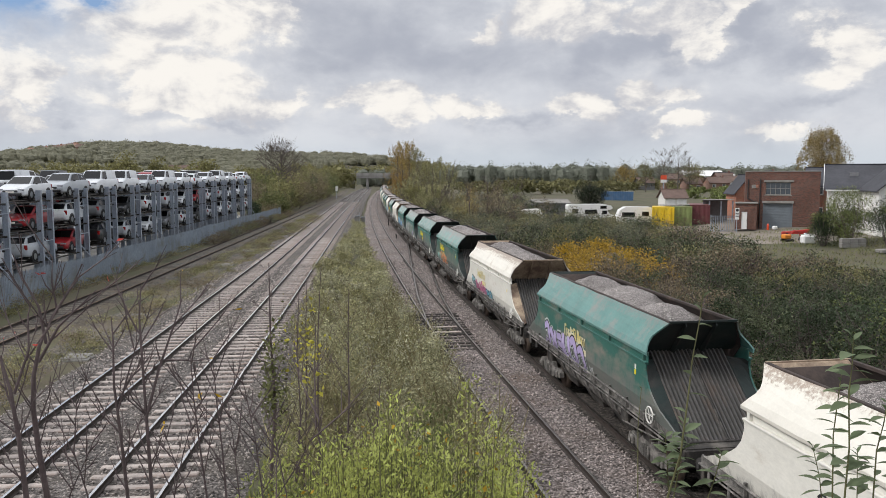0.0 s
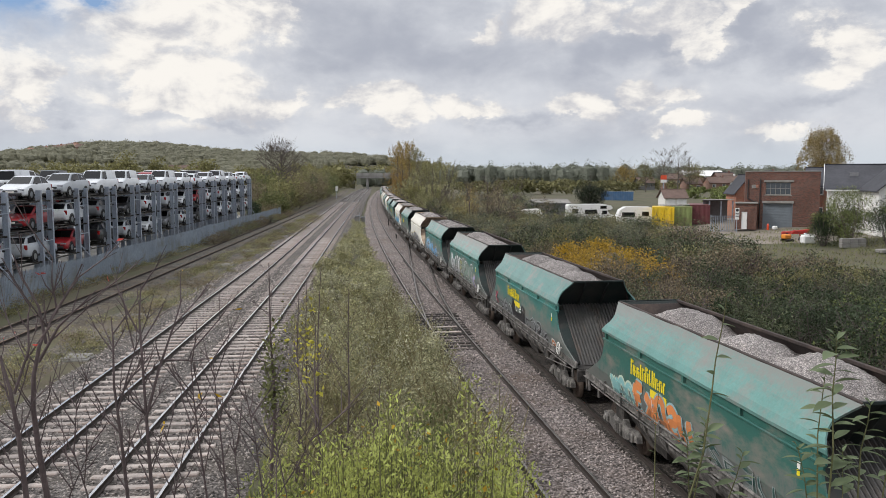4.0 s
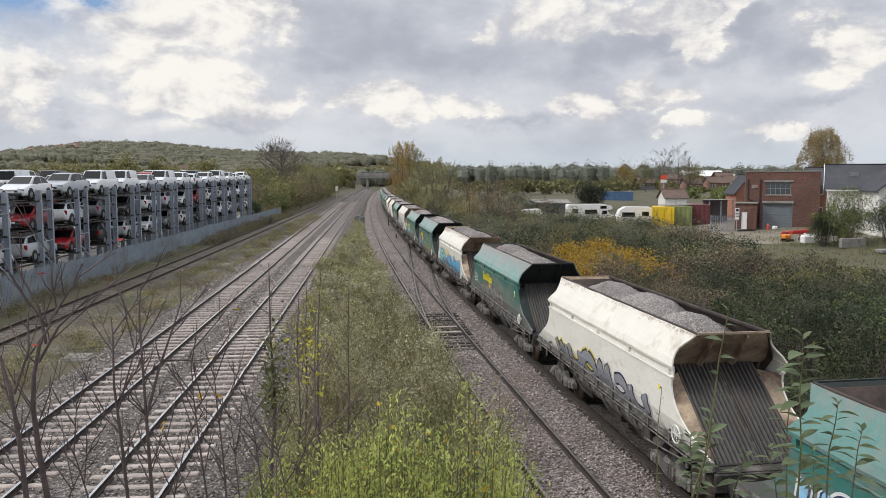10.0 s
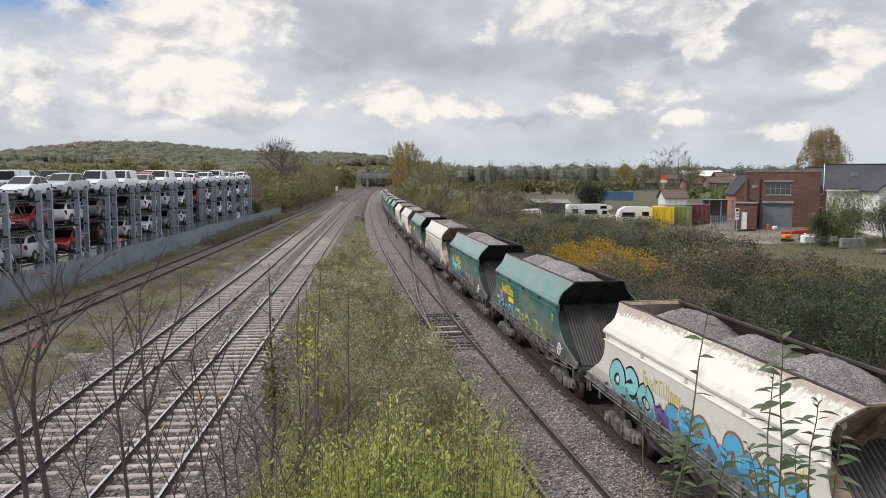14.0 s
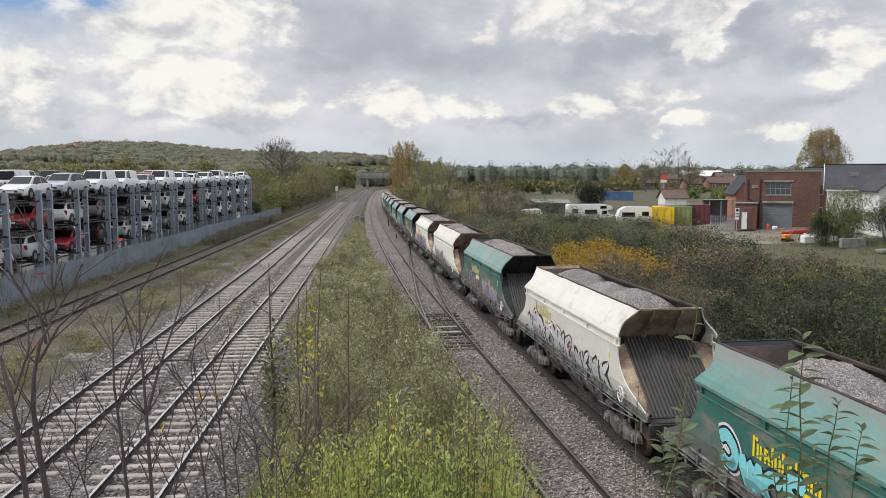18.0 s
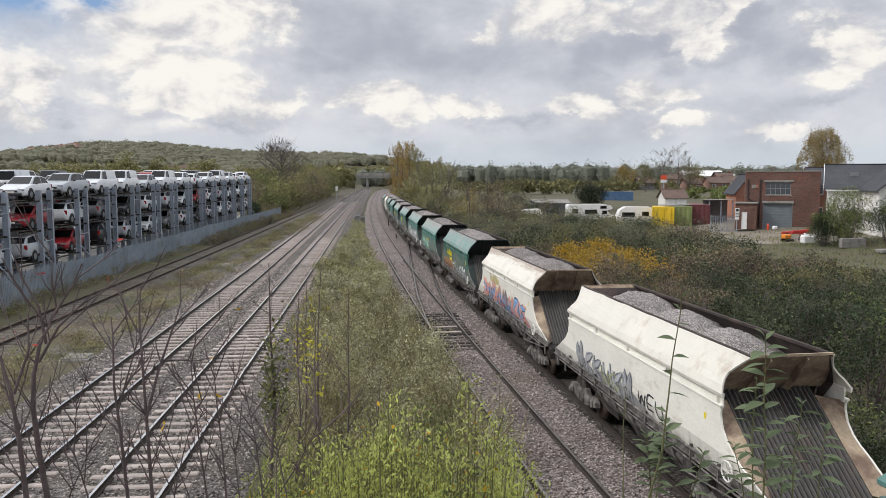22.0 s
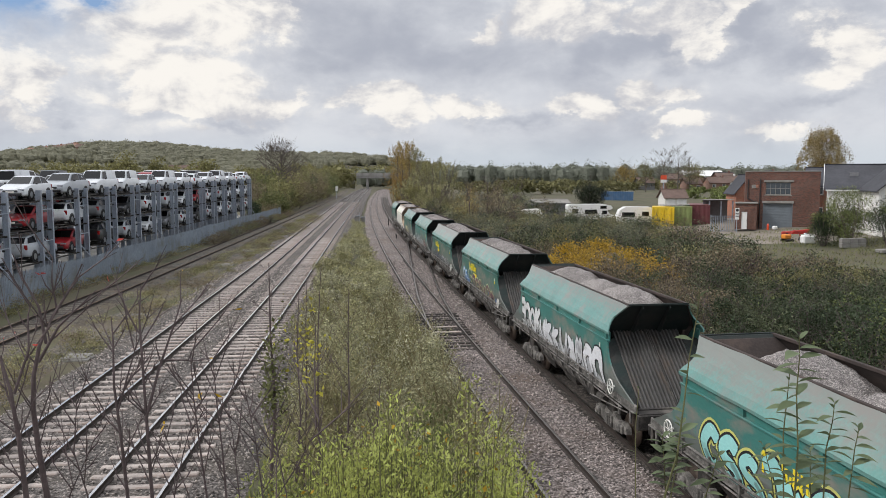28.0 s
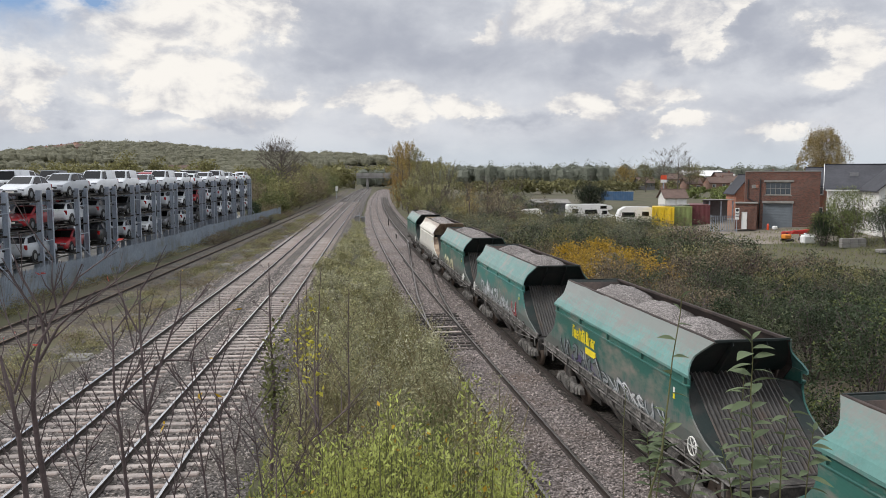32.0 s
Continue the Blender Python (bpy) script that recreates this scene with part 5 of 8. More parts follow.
def racks():
    rnd = random.Random(17)
    deck_z = (1.72, 3.68, 5.55)
    names = dict(hatch="hatchback", suv="sport utility car", van="panel van")
    top = [("hatch", "white"), ("suv", "silver"), ("van", "white"), ("van", "white"), ("hatch", "silver"), ("van", "white"), ("suv", "white"), ("hatch", "white"), ("suv", "white"), ("van", "white"), ("suv", "white"), ("hatch", "white"), ("suv", "white")]
    mid = [("hatch", "red"), ("hatch", "white"), ("hatch", "grey"), ("hatch", "black"), ("hatch", "white"), ("suv", "silver"), ("hatch", "white"), ("hatch", "red"), ("hatch", "white"), ("suv", "silver"), ("hatch", "white"), ("suv", "white"), ("hatch", "white")]
    low = [("suv", "silver"), ("hatch", "red"), ("suv", "black"), ("hatch", "silver"), ("hatch", "white"), ("suv", "grey"), ("hatch", "white"), ("hatch", "black"), ("hatch", "silver"), ("suv", "white"), ("hatch", "white"), ("suv", "grey"), ("hatch", "white")]
    top2 = [("suv", "black"), ("van", "dark"), ("hatch", "silver"), ("suv", "white"), ("hatch", "red"), ("suv", "grey"), ("van", "white"), ("hatch", "white"), ("suv", "dark"), ("van", "white"), ("hatch", "silver"), ("suv", "red"), ("van", "black")]
    pitch = 5.7
    ang = math.degrees(math.atan(.06))
    for row, off in enumerate((0, -3.0, -8.5)):
        for i in range(-2, 13):
            y = 48.3 + pitch * i
            lift = .0085 * (y - 48)
            x = rack_line(y) + off
            t = thing("storage_rack", "grey galvanised steel storage rack stacked with cars", "rack", pose(x, y, 0, 0, 0, ang), "car storage racks")
            zt = 6.12 + lift
            for (px, py) in ((0, 0), (0, 1.5), (-2.3, 0), (-2.3, 1.5)):
                if px and row:
                    continue
                base = land(x, y) - .1
                g = Geo()
                h = zt - base
                hs = [(-.165, -.1), (-.14, -.1), (-.14, -.015), (.14, -.015), (.14, -.1), (.165, -.1), (.165, .1), (.14, .1), (.14, .015), (-.14, .015), (-.14, .1), (-.165, .1)]
                g.prism([(px + a, py + b) for a, b in hs], 2, base, base + h)
                part("post", g, M_GALV, t)
            for z in deck_z:
                zz = z + lift
                for px in (.1, -2.3):
                    if row and px < 0:
                        continue
                    part("deck_beam", Geo().box(px - .25 if px > 0 else px, 2.85, zz - .11, .07, 5.6, .09, bev=.01), M_FRAME, t)
                part("cross_beam", Geo().box(-1.1, .02, zz - .12, 2.3, .1, .12, bev=.01), M_FRAME, t)
                if not row:
                    part("cross_beam", Geo().box(-1.1, 1.5, zz - .12, 2.3, .1, .12, bev=.01), M_FRAME, t)
                for px in (-.55, -1.75):
                    part("wheel_tray", Geo().box(px, .78, zz - .03, .45, 5.2, .05, bev=.01), M_FRAME, t)
            if row == 0:
                part("brace", Geo().tube([(.1, .1, 2.1 + lift), (1.5, 1.3, land(x + 1.5, y + 1.3))], .04, 6), M_GALV, t)
                part("tie", Geo().tube([(.12, .0, 2.9 + lift), (.12, 1.5, 2.9 + lift)], .03, 6), M_GALV, t)
                part("tie", Geo().tube([(.12, .0, 4.9 + lift), (.12, 1.5, 4.9 + lift)], .03, 6), M_GALV, t)
            for lv, plan in ((0, low), (1, mid), (2, top)):
                if row == 2 and lv < 1 or row == 0 and lv == 2 and i < 0:
                    continue
                if lv == 2 and row:
                    plan = top2
                kind, paint = plan[(i + 13 + row * 5) % 13] if row or i < 0 else plan[i]
                back = rnd.random() < (.25 if lv == 2 else .45)
                if row == 0 and i == 1 and lv == 1:
                    back = True
                cx = -1.12 + rnd.uniform(-.08, .08)
                p = Vector((x, y, 0)) + Matrix.Rotation(radians(ang), 3, "Z") @ Vector((cx, .78 + rnd.uniform(-.2, .2), 0))
                car(kind, paint, pose(p.x, p.y, deck_z[lv] + lift, 0, 0, ang + rnd.uniform(-2, 2) + (180 if back else 0)),
                    "%s %s on the %s deck of the rack" % ({"dark": "dark grey", "grey": "mid-grey"}.get(paint, paint), names[kind], ("lower", "middle", "top")[lv]), row > 0)


def fence():
    t = thing("palisade_fence", "blue-grey steel palisade fence in front of the car racks", "fence", kind="structure")
    y = 26.0
    while y < 138:
        x0, x1 = fence_line(y), fence_line(y + 2.75)
        g = Geo()
        n = 17
        for k in range(n):
            q = (k + .5) / n
            x, yy = x0 + (x1 - x0) * q, y + 2.75 * q
            zb = land(x, yy)
            g.add([(x, yy - .055, zb), (x + .03, yy, zb), (x, yy + .055, zb), (x, yy - .055, zb + 1.75), (x + .03, yy, zb + 1.75), (x, yy + .055, zb + 1.75), (x + .02, yy, zb + 1.92)],
                  [(0, 1, 4, 3), (1, 2, 5, 4), (3, 4, 6), (4, 5, 6)])
        p = part("panel", g, M_FENCE, t)
        zb = land(x0, y)
        part("post", Geo().box(x0 - .06, y, zb + .9, .1, .1, 1.8, bev=.01), M_FENCE, t)
        for z in (.35, 1.5):
            a = Geo()
            a.add([(x0 - .02, y, zb + z - .03), (x1 - .02, y + 2.75, zb + z - .03), (x1 - .02, y + 2.75, zb + z + .03), (x0 - .02, y, zb + z + .03),
                   (x0 - .06, y, zb + z - .03), (x1 - .06, y + 2.75, zb + z - .03), (x1 - .06, y + 2.75, zb + z + .03), (x0 - .06, y, zb + z + .03)],
                  [(0, 1, 2, 3), (4, 5, 6, 7), (0, 1, 5, 4), (3, 2, 6, 7)])
            part("fence_rail", a, M_FENCE, t)
        y += 2.75


def car_park():
    rows = [[(fence_line(y) - .5 - d, y, max(land(fence_line(y) - .5 - d, y), -.15) + .04) for d in (0, 2, 6, 12, 25, 45)] for y in range(22, 146, 6)]
    single("car_park", Geo().sheet(rows), M_CONC, "worn concrete surface of the car yard under the racks", "car park", "structure", smooth=True)


racks()
fence()


# ---------------------------------------------------------------- the yard and houses
def brick_mat(name, c1, c2, mortar):
    m = bpy.data.materials.new(name)
    m.use_nodes = True
    nt = m.node_tree
    n, l = nt.nodes.new, nt.links.new
    b = nt.nodes["Principled BSDF"]
    b.inputs["Roughness"].default_value = .9
    sep = n("ShaderNodeSeparateXYZ")
    l(n("ShaderNodeTexCoord").outputs["Object"], sep.inputs[0])
    add = n("ShaderNodeMath")
    l(sep.outputs[0], add.inputs[0])
    l(sep.outputs[1], add.inputs[1])
    cmb = n("ShaderNodeCombineXYZ")
    l(add.outputs[0], cmb.inputs[0])
    l(sep.outputs[2], cmb.inputs[1])
    t = n("ShaderNodeTexBrick")
    l(cmb.outputs[0], t.inputs["Vector"])
    t.inputs["Color1"].default_value, t.inputs["Color2"].default_value, t.inputs["Mortar"].default_value = (*c1, 1), (*c2, 1), (*mortar, 1)
    t.inputs["Scale"].default_value = 1.0
    t.inputs["Brick Width"].default_value, t.inputs["Row Height"].default_value, t.inputs["Mortar Size"].default_value = .225, .075, .010
    no = n("ShaderNodeTexNoise")
    no.inputs["Scale"].default_value, no.inputs["Detail"].default_value = .8, 7
    r = n("ShaderNodeMapRange")
    l(no.outputs[0], r.inputs[0])
    for i, q in enumerate((.3, .7, .6, 1.35)):
        r.inputs[i + 1].default_value = q
    mx = n("ShaderNodeMix")
    mx.data_type, mx.blend_type = "RGBA", "MULTIPLY"
    mx.inputs[0].default_value = 1
    l(t.outputs[0], mx.inputs[6])
    cc = n("ShaderNodeCombineColor")
    for i in range(3):
        l(r.outputs[0], cc.inputs[i])
    l(cc.outputs[0], mx.inputs[7])
    l(mx.outputs[2], b.inputs["Base Color"])
    bp = n("ShaderNodeBump")
    bp.inputs["Strength"].default_value = .4
    bp.inputs["Distance"].default_value = .01
    l(t.outputs["Fac"], bp.inputs["Height"])
    bp.invert = True
    l(bp.outputs[0], b.inputs["Normal"])
    return m


M_BRICK = brick_mat("brick_brown_red", (.20, .075, .052), (.075, .034, .028), (.16, .13, .11))
M_BRICK2 = brick_mat("brick_orange_red", (.42, .15, .085), (.34, .12, .07), (.30, .24, .2))
M_BRICK3 = brick_mat("brick_weathered", (.28, .15, .11), (.22, .115, .085), (.26, .21, .18))
M_CONC = mat("concrete", (.25, .24, .225), .9, var=.22, scale=1.2, fine=12, bump=.2, dirt=(.2, .19, .17), dirt_amt=.4, dirt_scale=.8)
M_SLATE = mat("roof_slate", (.055, .056, .066), .85, var=.25, scale=.6, fine=5, bump=.2)
M_ROOFBROWN = mat("roof_brown_tile", (.13, .085, .07), .8, var=.3, scale=.7, fine=5, bump=.3)
M_ROOFRED = mat("roof_red_tile", (.29, .17, .13), .8, var=.25, scale=.4, fine=3, bump=.2)
M_RENDER = mat("white_render", (.74, .73, .70), .85, var=.08, scale=.5, fine=12, bump=.08, dirt=(.5, .48, .44), dirt_amt=.3, dirt_scale=.5)
M_SHUTTER = mat("roller_shutter_grey", (.17, .195, .22), .5, metal=.3, var=.12, scale=1, fine=10, bump=.05)
M_PVC = mat("white_pvc", (.8, .8, .79), .4, var=.05, bump=0)
M_PANE = mat("window_pane", (.05, .06, .07), .06, var=.15, scale=1, bump=0, spec=.8)
M_SKIPY = mat("container_yellow", (.72, .50, .02), .5, var=.12, scale=1, fine=8, bump=.1, dirt=(.35, .22, .06), dirt_amt=.3)
M_CONG = mat("container_green", (.20, .25, .09), .6, var=.2, scale=1, fine=8, bump=.1, dirt=(.16, .13, .07), dirt_amt=.4)
M_CONR = mat("container_maroon", (.13, .035, .04), .6, var=.2, scale=1, fine=8, bump=.1, dirt=(.15, .09, .07), dirt_amt=.3)
M_BLUE = mat("trailer_blue", (.055, .12, .23), .5, var=.12, scale=1, fine=8, bump=.1, dirt=(.12, .16, .22), dirt_amt=.3)
M_ORANGE = mat("orange_red_paint", (.75, .09, .03), .5, var=.12, bump=.05)
M_REDP = mat("red_machine_paint", (.45, .03, .025), .5, var=.2, bump=.1, dirt=(.2, .1, .08), dirt_amt=.3, dirt_scale=3)
M_GREYB = mat("grey_shed_sheet", (.20, .20, .21), .7, var=.2, scale=.6, fine=6, bump=.1)
M_YARD = mat("yard_dirt", (.21, .18, .15), .95, var=.35, scale=.4, fine=5, bump=.4, dirt=(.10, .10, .055), dirt_amt=.4, dirt_scale=.3)


def yard_ground():
    rows = []
    for j in range(18):
        y = 72 + 3.0 * j
        rows.append([(x, y, land(x, y) + .05 + .04 * noise.noise((x * .4, y * .4, 2))) for x in [25.0 + 1.5 * i + (y - 72) * -.1 for i in range(22)]])
    single("yard", Geo().sheet(rows), M_YARD, "bare trodden earth yard in front of the workshop", "yard", "structure", smooth=True)


def window_at(t, x0, x1, z0, z1, y, bars=1, rows=0, sill=True, frame_mat=None):
    """A window set in a wall that faces -y at y: frame, panes, sill."""
    f = frame_mat or M_PVC
    w = Geo()
    fr = .07
    for a, b, c, d in ((x0, x0 + fr, z0, z1), (x1 - fr, x1, z0, z1), (x0 + fr, x1 - fr, z0, z0 + fr), (x0 + fr, x1 - fr, z1 - fr, z1)):
        w.box((a + b) / 2, y - .03, (c + d) / 2, b - a, .06, d - c)
    for k in range(bars):
        xx = x0 + (x1 - x0) * (k + 1) / (bars + 1)
        w.box(xx, y - .03, (z0 + z1) / 2, .05, .055, z1 - z0 - 2 * fr)
    for k in range(rows):
        zz = z0 + (z1 - z0) * (k + 1) / (rows + 1)
        w.box((x0 + x1) / 2, y - .03, zz, x1 - x0 - 2 * fr, .05, .04)
    win = part("window", w, f, t)
    for k in range(bars + 1):
        a, b = x0 + fr + (x1 - x0 - 2 * fr) * k / (bars + 1), x0 + fr + (x1 - x0 - 2 * fr) * (k + 1) / (bars + 1)
        part("pane", Geo().box((a + b) / 2, y - .012, (z0 + z1) / 2, b - a, .012, z1 - z0 - 2 * fr), M_PANE, win)
    if sill:
        part("sill", Geo().box((x0 + x1) / 2, y - .07, z0 - .05, x1 - x0 + .3, .16, .1, bev=.01), M_CONC, win)
    return win


def turn_about(t, x, y, deg, wide=1.0):
    """Turns a thing that was built in place about an upright axis."""
    t.matrix_basis = pose(x, y, 0, 0, 0, deg) @ Matrix.Diagonal((wide, 1, 1, 1)) @ pose(-x, -y, 0)


def workshop():
    t = thing("brick_workshop", "two-storey flat-roofed brown brick workshop with a grey shutter", "building")
    b = 1.1
    x0, x1, y0, y1, zt = 34.6, 43.3, 88.0, 99.0, 7.55
    # front wall in pieces round its openings, then the sides and back
    g = Geo()
    def slab(a, c, lo, hi): g.box((a + c) / 2, y0 + .15, (lo + hi) / 2, c - a, .3, hi - lo)
    slab(x0, 36.75, b, zt); slab(40.25, x1, b, zt); slab(36.75, 40.25, 4.05, 4.95); slab(36.75, 37.0, 4.95, 6.45); slab(39.95, 40.25, 4.95, 6.45); slab(36.75, 40.25, 6.45, zt)
    part("front_wall", g, M_BRICK, t)
    part("side_wall", Geo().box(x0 + .15, (y0 + y1) / 2 + .15, (b + zt) / 2, .3, y1 - y0 - .3, zt - b), M_BRICK, t)
    part("side_wall", Geo().box(x1 - .15, (y0 + y1) / 2 + .15, (b + zt) / 2, .3, y1 - y0 - .3, zt - b), M_BRICK, t)
    part("back_wall", Geo().box((x0 + x1) / 2, y1 + .15, (b + zt) / 2, x1 - x0, .3, zt - b), M_BRICK, t)
    part("roof", Geo().box((x0 + x1) / 2, (y0 + y1) / 2 + .2, zt - .15, x1 - x0 - .62, y1 - y0 - .5, .12), M_SLATE, t)
    part("coping", Geo().box((x0 + x1) / 2, y0 + .15, zt + .06, x1 - x0 + .12, .42, .12, bev=.02), M_CONC, t, "pale concrete coping")
    part("coping", Geo().box(x0 + .15, (y0 + y1) / 2 + .3, zt + .06, .42, y1 - y0, .12, bev=.02), M_CONC, t, "pale concrete coping")
    part("lintel", Geo().box(38.5, y0 - .03, 6.5, 3.5, .2, .22, bev=.02), M_CONC, t)
    window_at(t, 37.0, 39.95, 4.98, 6.38, y0 + .12, 4, 1, True, M_CONC)
    part("door_lintel", Geo().box(38.5, y0 - .04, 4.14, 3.7, .22, .26, bev=.02), M_CONC, t)
    s = Geo().sheet([[(36.77, y0 + .12 + (.02 if k % 2 else 0), b + .02 + k * .041), (40.23, y0 + .12 + (.02 if k % 2 else 0), b + .02 + k * .041)] for k in range(74)])
    part("roller_shutter", s, M_SHUTTER, t, "closed grey roller shutter")
    part("guide_rail", Geo().box(36.8, y0 + .06, 2.55, .1, .1, 2.95), M_SHUTTER, t)
    part("guide_rail", Geo().box(40.2, y0 + .06, 2.55, .1, .1, 2.95), M_SHUTTER, t)
    part("downpipe", Geo().tube([(36.35, y0 - .08, b), (36.35, y0 - .08, 6.8)], .06, 8), M_TRIM, t)
    part("downpipe", Geo().tube([(34.9, y0 - .08, 6.7), (34.9, y0 - .08, 4.55), (36.2, y0 - .1, 3.95)], .06, 8), M_TRIM, t)
    part("vent_brick", Geo().box(35.6, y0 - .02, 5.9, .5, .08, .4, bev=.02), M_CONC, t)
    turn_about(t, 34.6, 88, -21, .885)
    part("vent_brick", Geo().box(36.0, y0 - .02, 5.9, .3, .08, .4, bev=.02), M_BRICK2, t)
    # low annexe with a pale door
    g = Geo()
    ya, yb = 86.2, 87.98
    g.box(33.85, ya + .12, 2.55, .7, .24, 2.9).box(35.45, ya + .12, 2.55, 1.1, .24, 2.9).box(34.55, ya + .12, 3.55, .7, .24, .9)
    g.box(33.62, (ya + yb) / 2 + .12, 2.55, .24, yb - ya - .24, 2.9).box(35.88, (ya + yb) / 2 + .12, 2.55, .24, yb - ya - .24, 2.9)
    part("annexe_wall", g, M_BRICK, t)
    part("annexe_roof", Geo().box(34.75, (ya + yb) / 2 - .02, 4.07, 2.75, yb - ya + .3, .14, bev=.02), M_CONC, t)
    d = part("door", Geo().box(34.55, ya + .1, 2.1, .68, .06, 1.96, bev=.01), M_PVC, t, "pale grey door")
    part("handle", Geo().box(34.8, ya + .05, 2.1, .04, .05, .12), M_TRIM, d)
    # small clutter by the door
    c = thing("gas_bottle", "orange gas bottle beside the workshop door", "gas bottle", pose(36.3, 85.6, land(36.3, 85.6) + .04) @ Matrix.Scale(.72, 4))
    part("body", Geo().tube([(0, 0, 0), (0, 0, .06), (0, 0, .75), (0, 0, .9), (0, 0, 1.0)], [.14, .17, .17, .1, .05], 12), M_ORANGE, c, smooth=False)
    part("valve", Geo().tube([(0, 0, 1.0), (0, 0, 1.12)], .03, 8), M_RIM, c)
    c = thing("rubble_bag", "white rubble bag beside the workshop door", "bag", pose(36.9, 85.2, land(36.9, 85.2) + .04, 0, 0, 25) @ Matrix.Diagonal((.85, .8, .7, 1)))
    g = Geo()
    g.box(0, 0, .3, .7, .6, .6, bev=.16)
    part("sack", g, M_PVC, c)
    # notice board
    c = thing("notice_board", "white notice board with dark unreadable writing", "sign", pose(32.9, 85.8, land(32.9, 85.8)))
    part("post", Geo().box(0, .04, 1.3, .08, .06, 2.6), M_GALV, c)
    bd = part("board", Geo().box(0, 0, 2.15, .46, .03, 1.3, bev=.005), M_PVC, c)
    part("emblem", Geo().tube([(0, -.018, 2.56), (0, -.024, 2.56)], .17, 16), M_TRIM, bd)
    for k in range(3):
        part("text_bar", Geo().box(0, -.02, 2.2 - k * .17, .34, .008, .06), M_TRIM, bd)


def pitched(name, label, x0, x1, y0, y1, zb, ze, zr, wall, roof, along="x", cat="house", group=""):
    """A plain pitched-roof building with its ridge along x or y."""
    t = thing(name, label, cat, group=group)
    g = Geo()
    xm, ym = (x0 + x1) / 2, (y0 + y1) / 2
    if along == "x":
        g.add([(x0, y0, zb), (x1, y0, zb), (x1, y1, zb), (x0, y1, zb), (x0, y0, ze), (x1, y0, ze), (x1, y1, ze), (x0, y1, ze), (x0, ym, zr), (x1, ym, zr)],
              [(0, 1, 5, 4), (2, 3, 7, 6), (1, 2, 6, 9, 5), (3, 0, 4, 8, 7)])
        rr = []
        o, th = .35, .12
        sl = (zr - ze) / (ym - y0)
        for s, ya in ((-1, y0), (1, y1)):
            e = [(x0 - o, ya + s * o, ze - sl * o + .03), (x1 + o, ya + s * o, ze - sl * o + .03), (x1 + o, ym, zr + .03), (x0 - o, ym, zr + .03)]
            rr.append(e)
    else:
        g.add([(x0, y0, zb), (x1, y0, zb), (x1, y1, zb), (x0, y1, zb), (x0, y0, ze), (x1, y0, ze), (x1, y1, ze), (x0, y1, ze), (xm, y0, zr), (xm, y1, zr)],
              [(0, 1, 5, 8, 4), (2, 3, 7, 9, 6), (1, 2, 6, 5), (3, 0, 4, 7)])
        rr = []
        o = .35
        sl = (zr - ze) / (xm - x0)
        for s, xa in ((-1, x0), (1, x1)):
            rr.append([(xa + s * o, y0 - o, ze - sl * o + .03), (xa + s * o, y1 + o, ze - sl * o + .03), (xm, y1 + o, zr + .03), (xm, y0 - o, zr + .03)])
    part("wall", g, wall, t)
    for e in rr:
        part("roof", plate([[e[0], e[1]], [e[3], e[2]]], (0, 0, .12)), roof, t)
    part("ridge", Geo().box(xm, ym, zr + .16, (x1 - x0 + .7) if along == "x" else .3, (y1 - y0 + .7) if along == "y" else .3, .12, bev=.04), roof, t)
    return t


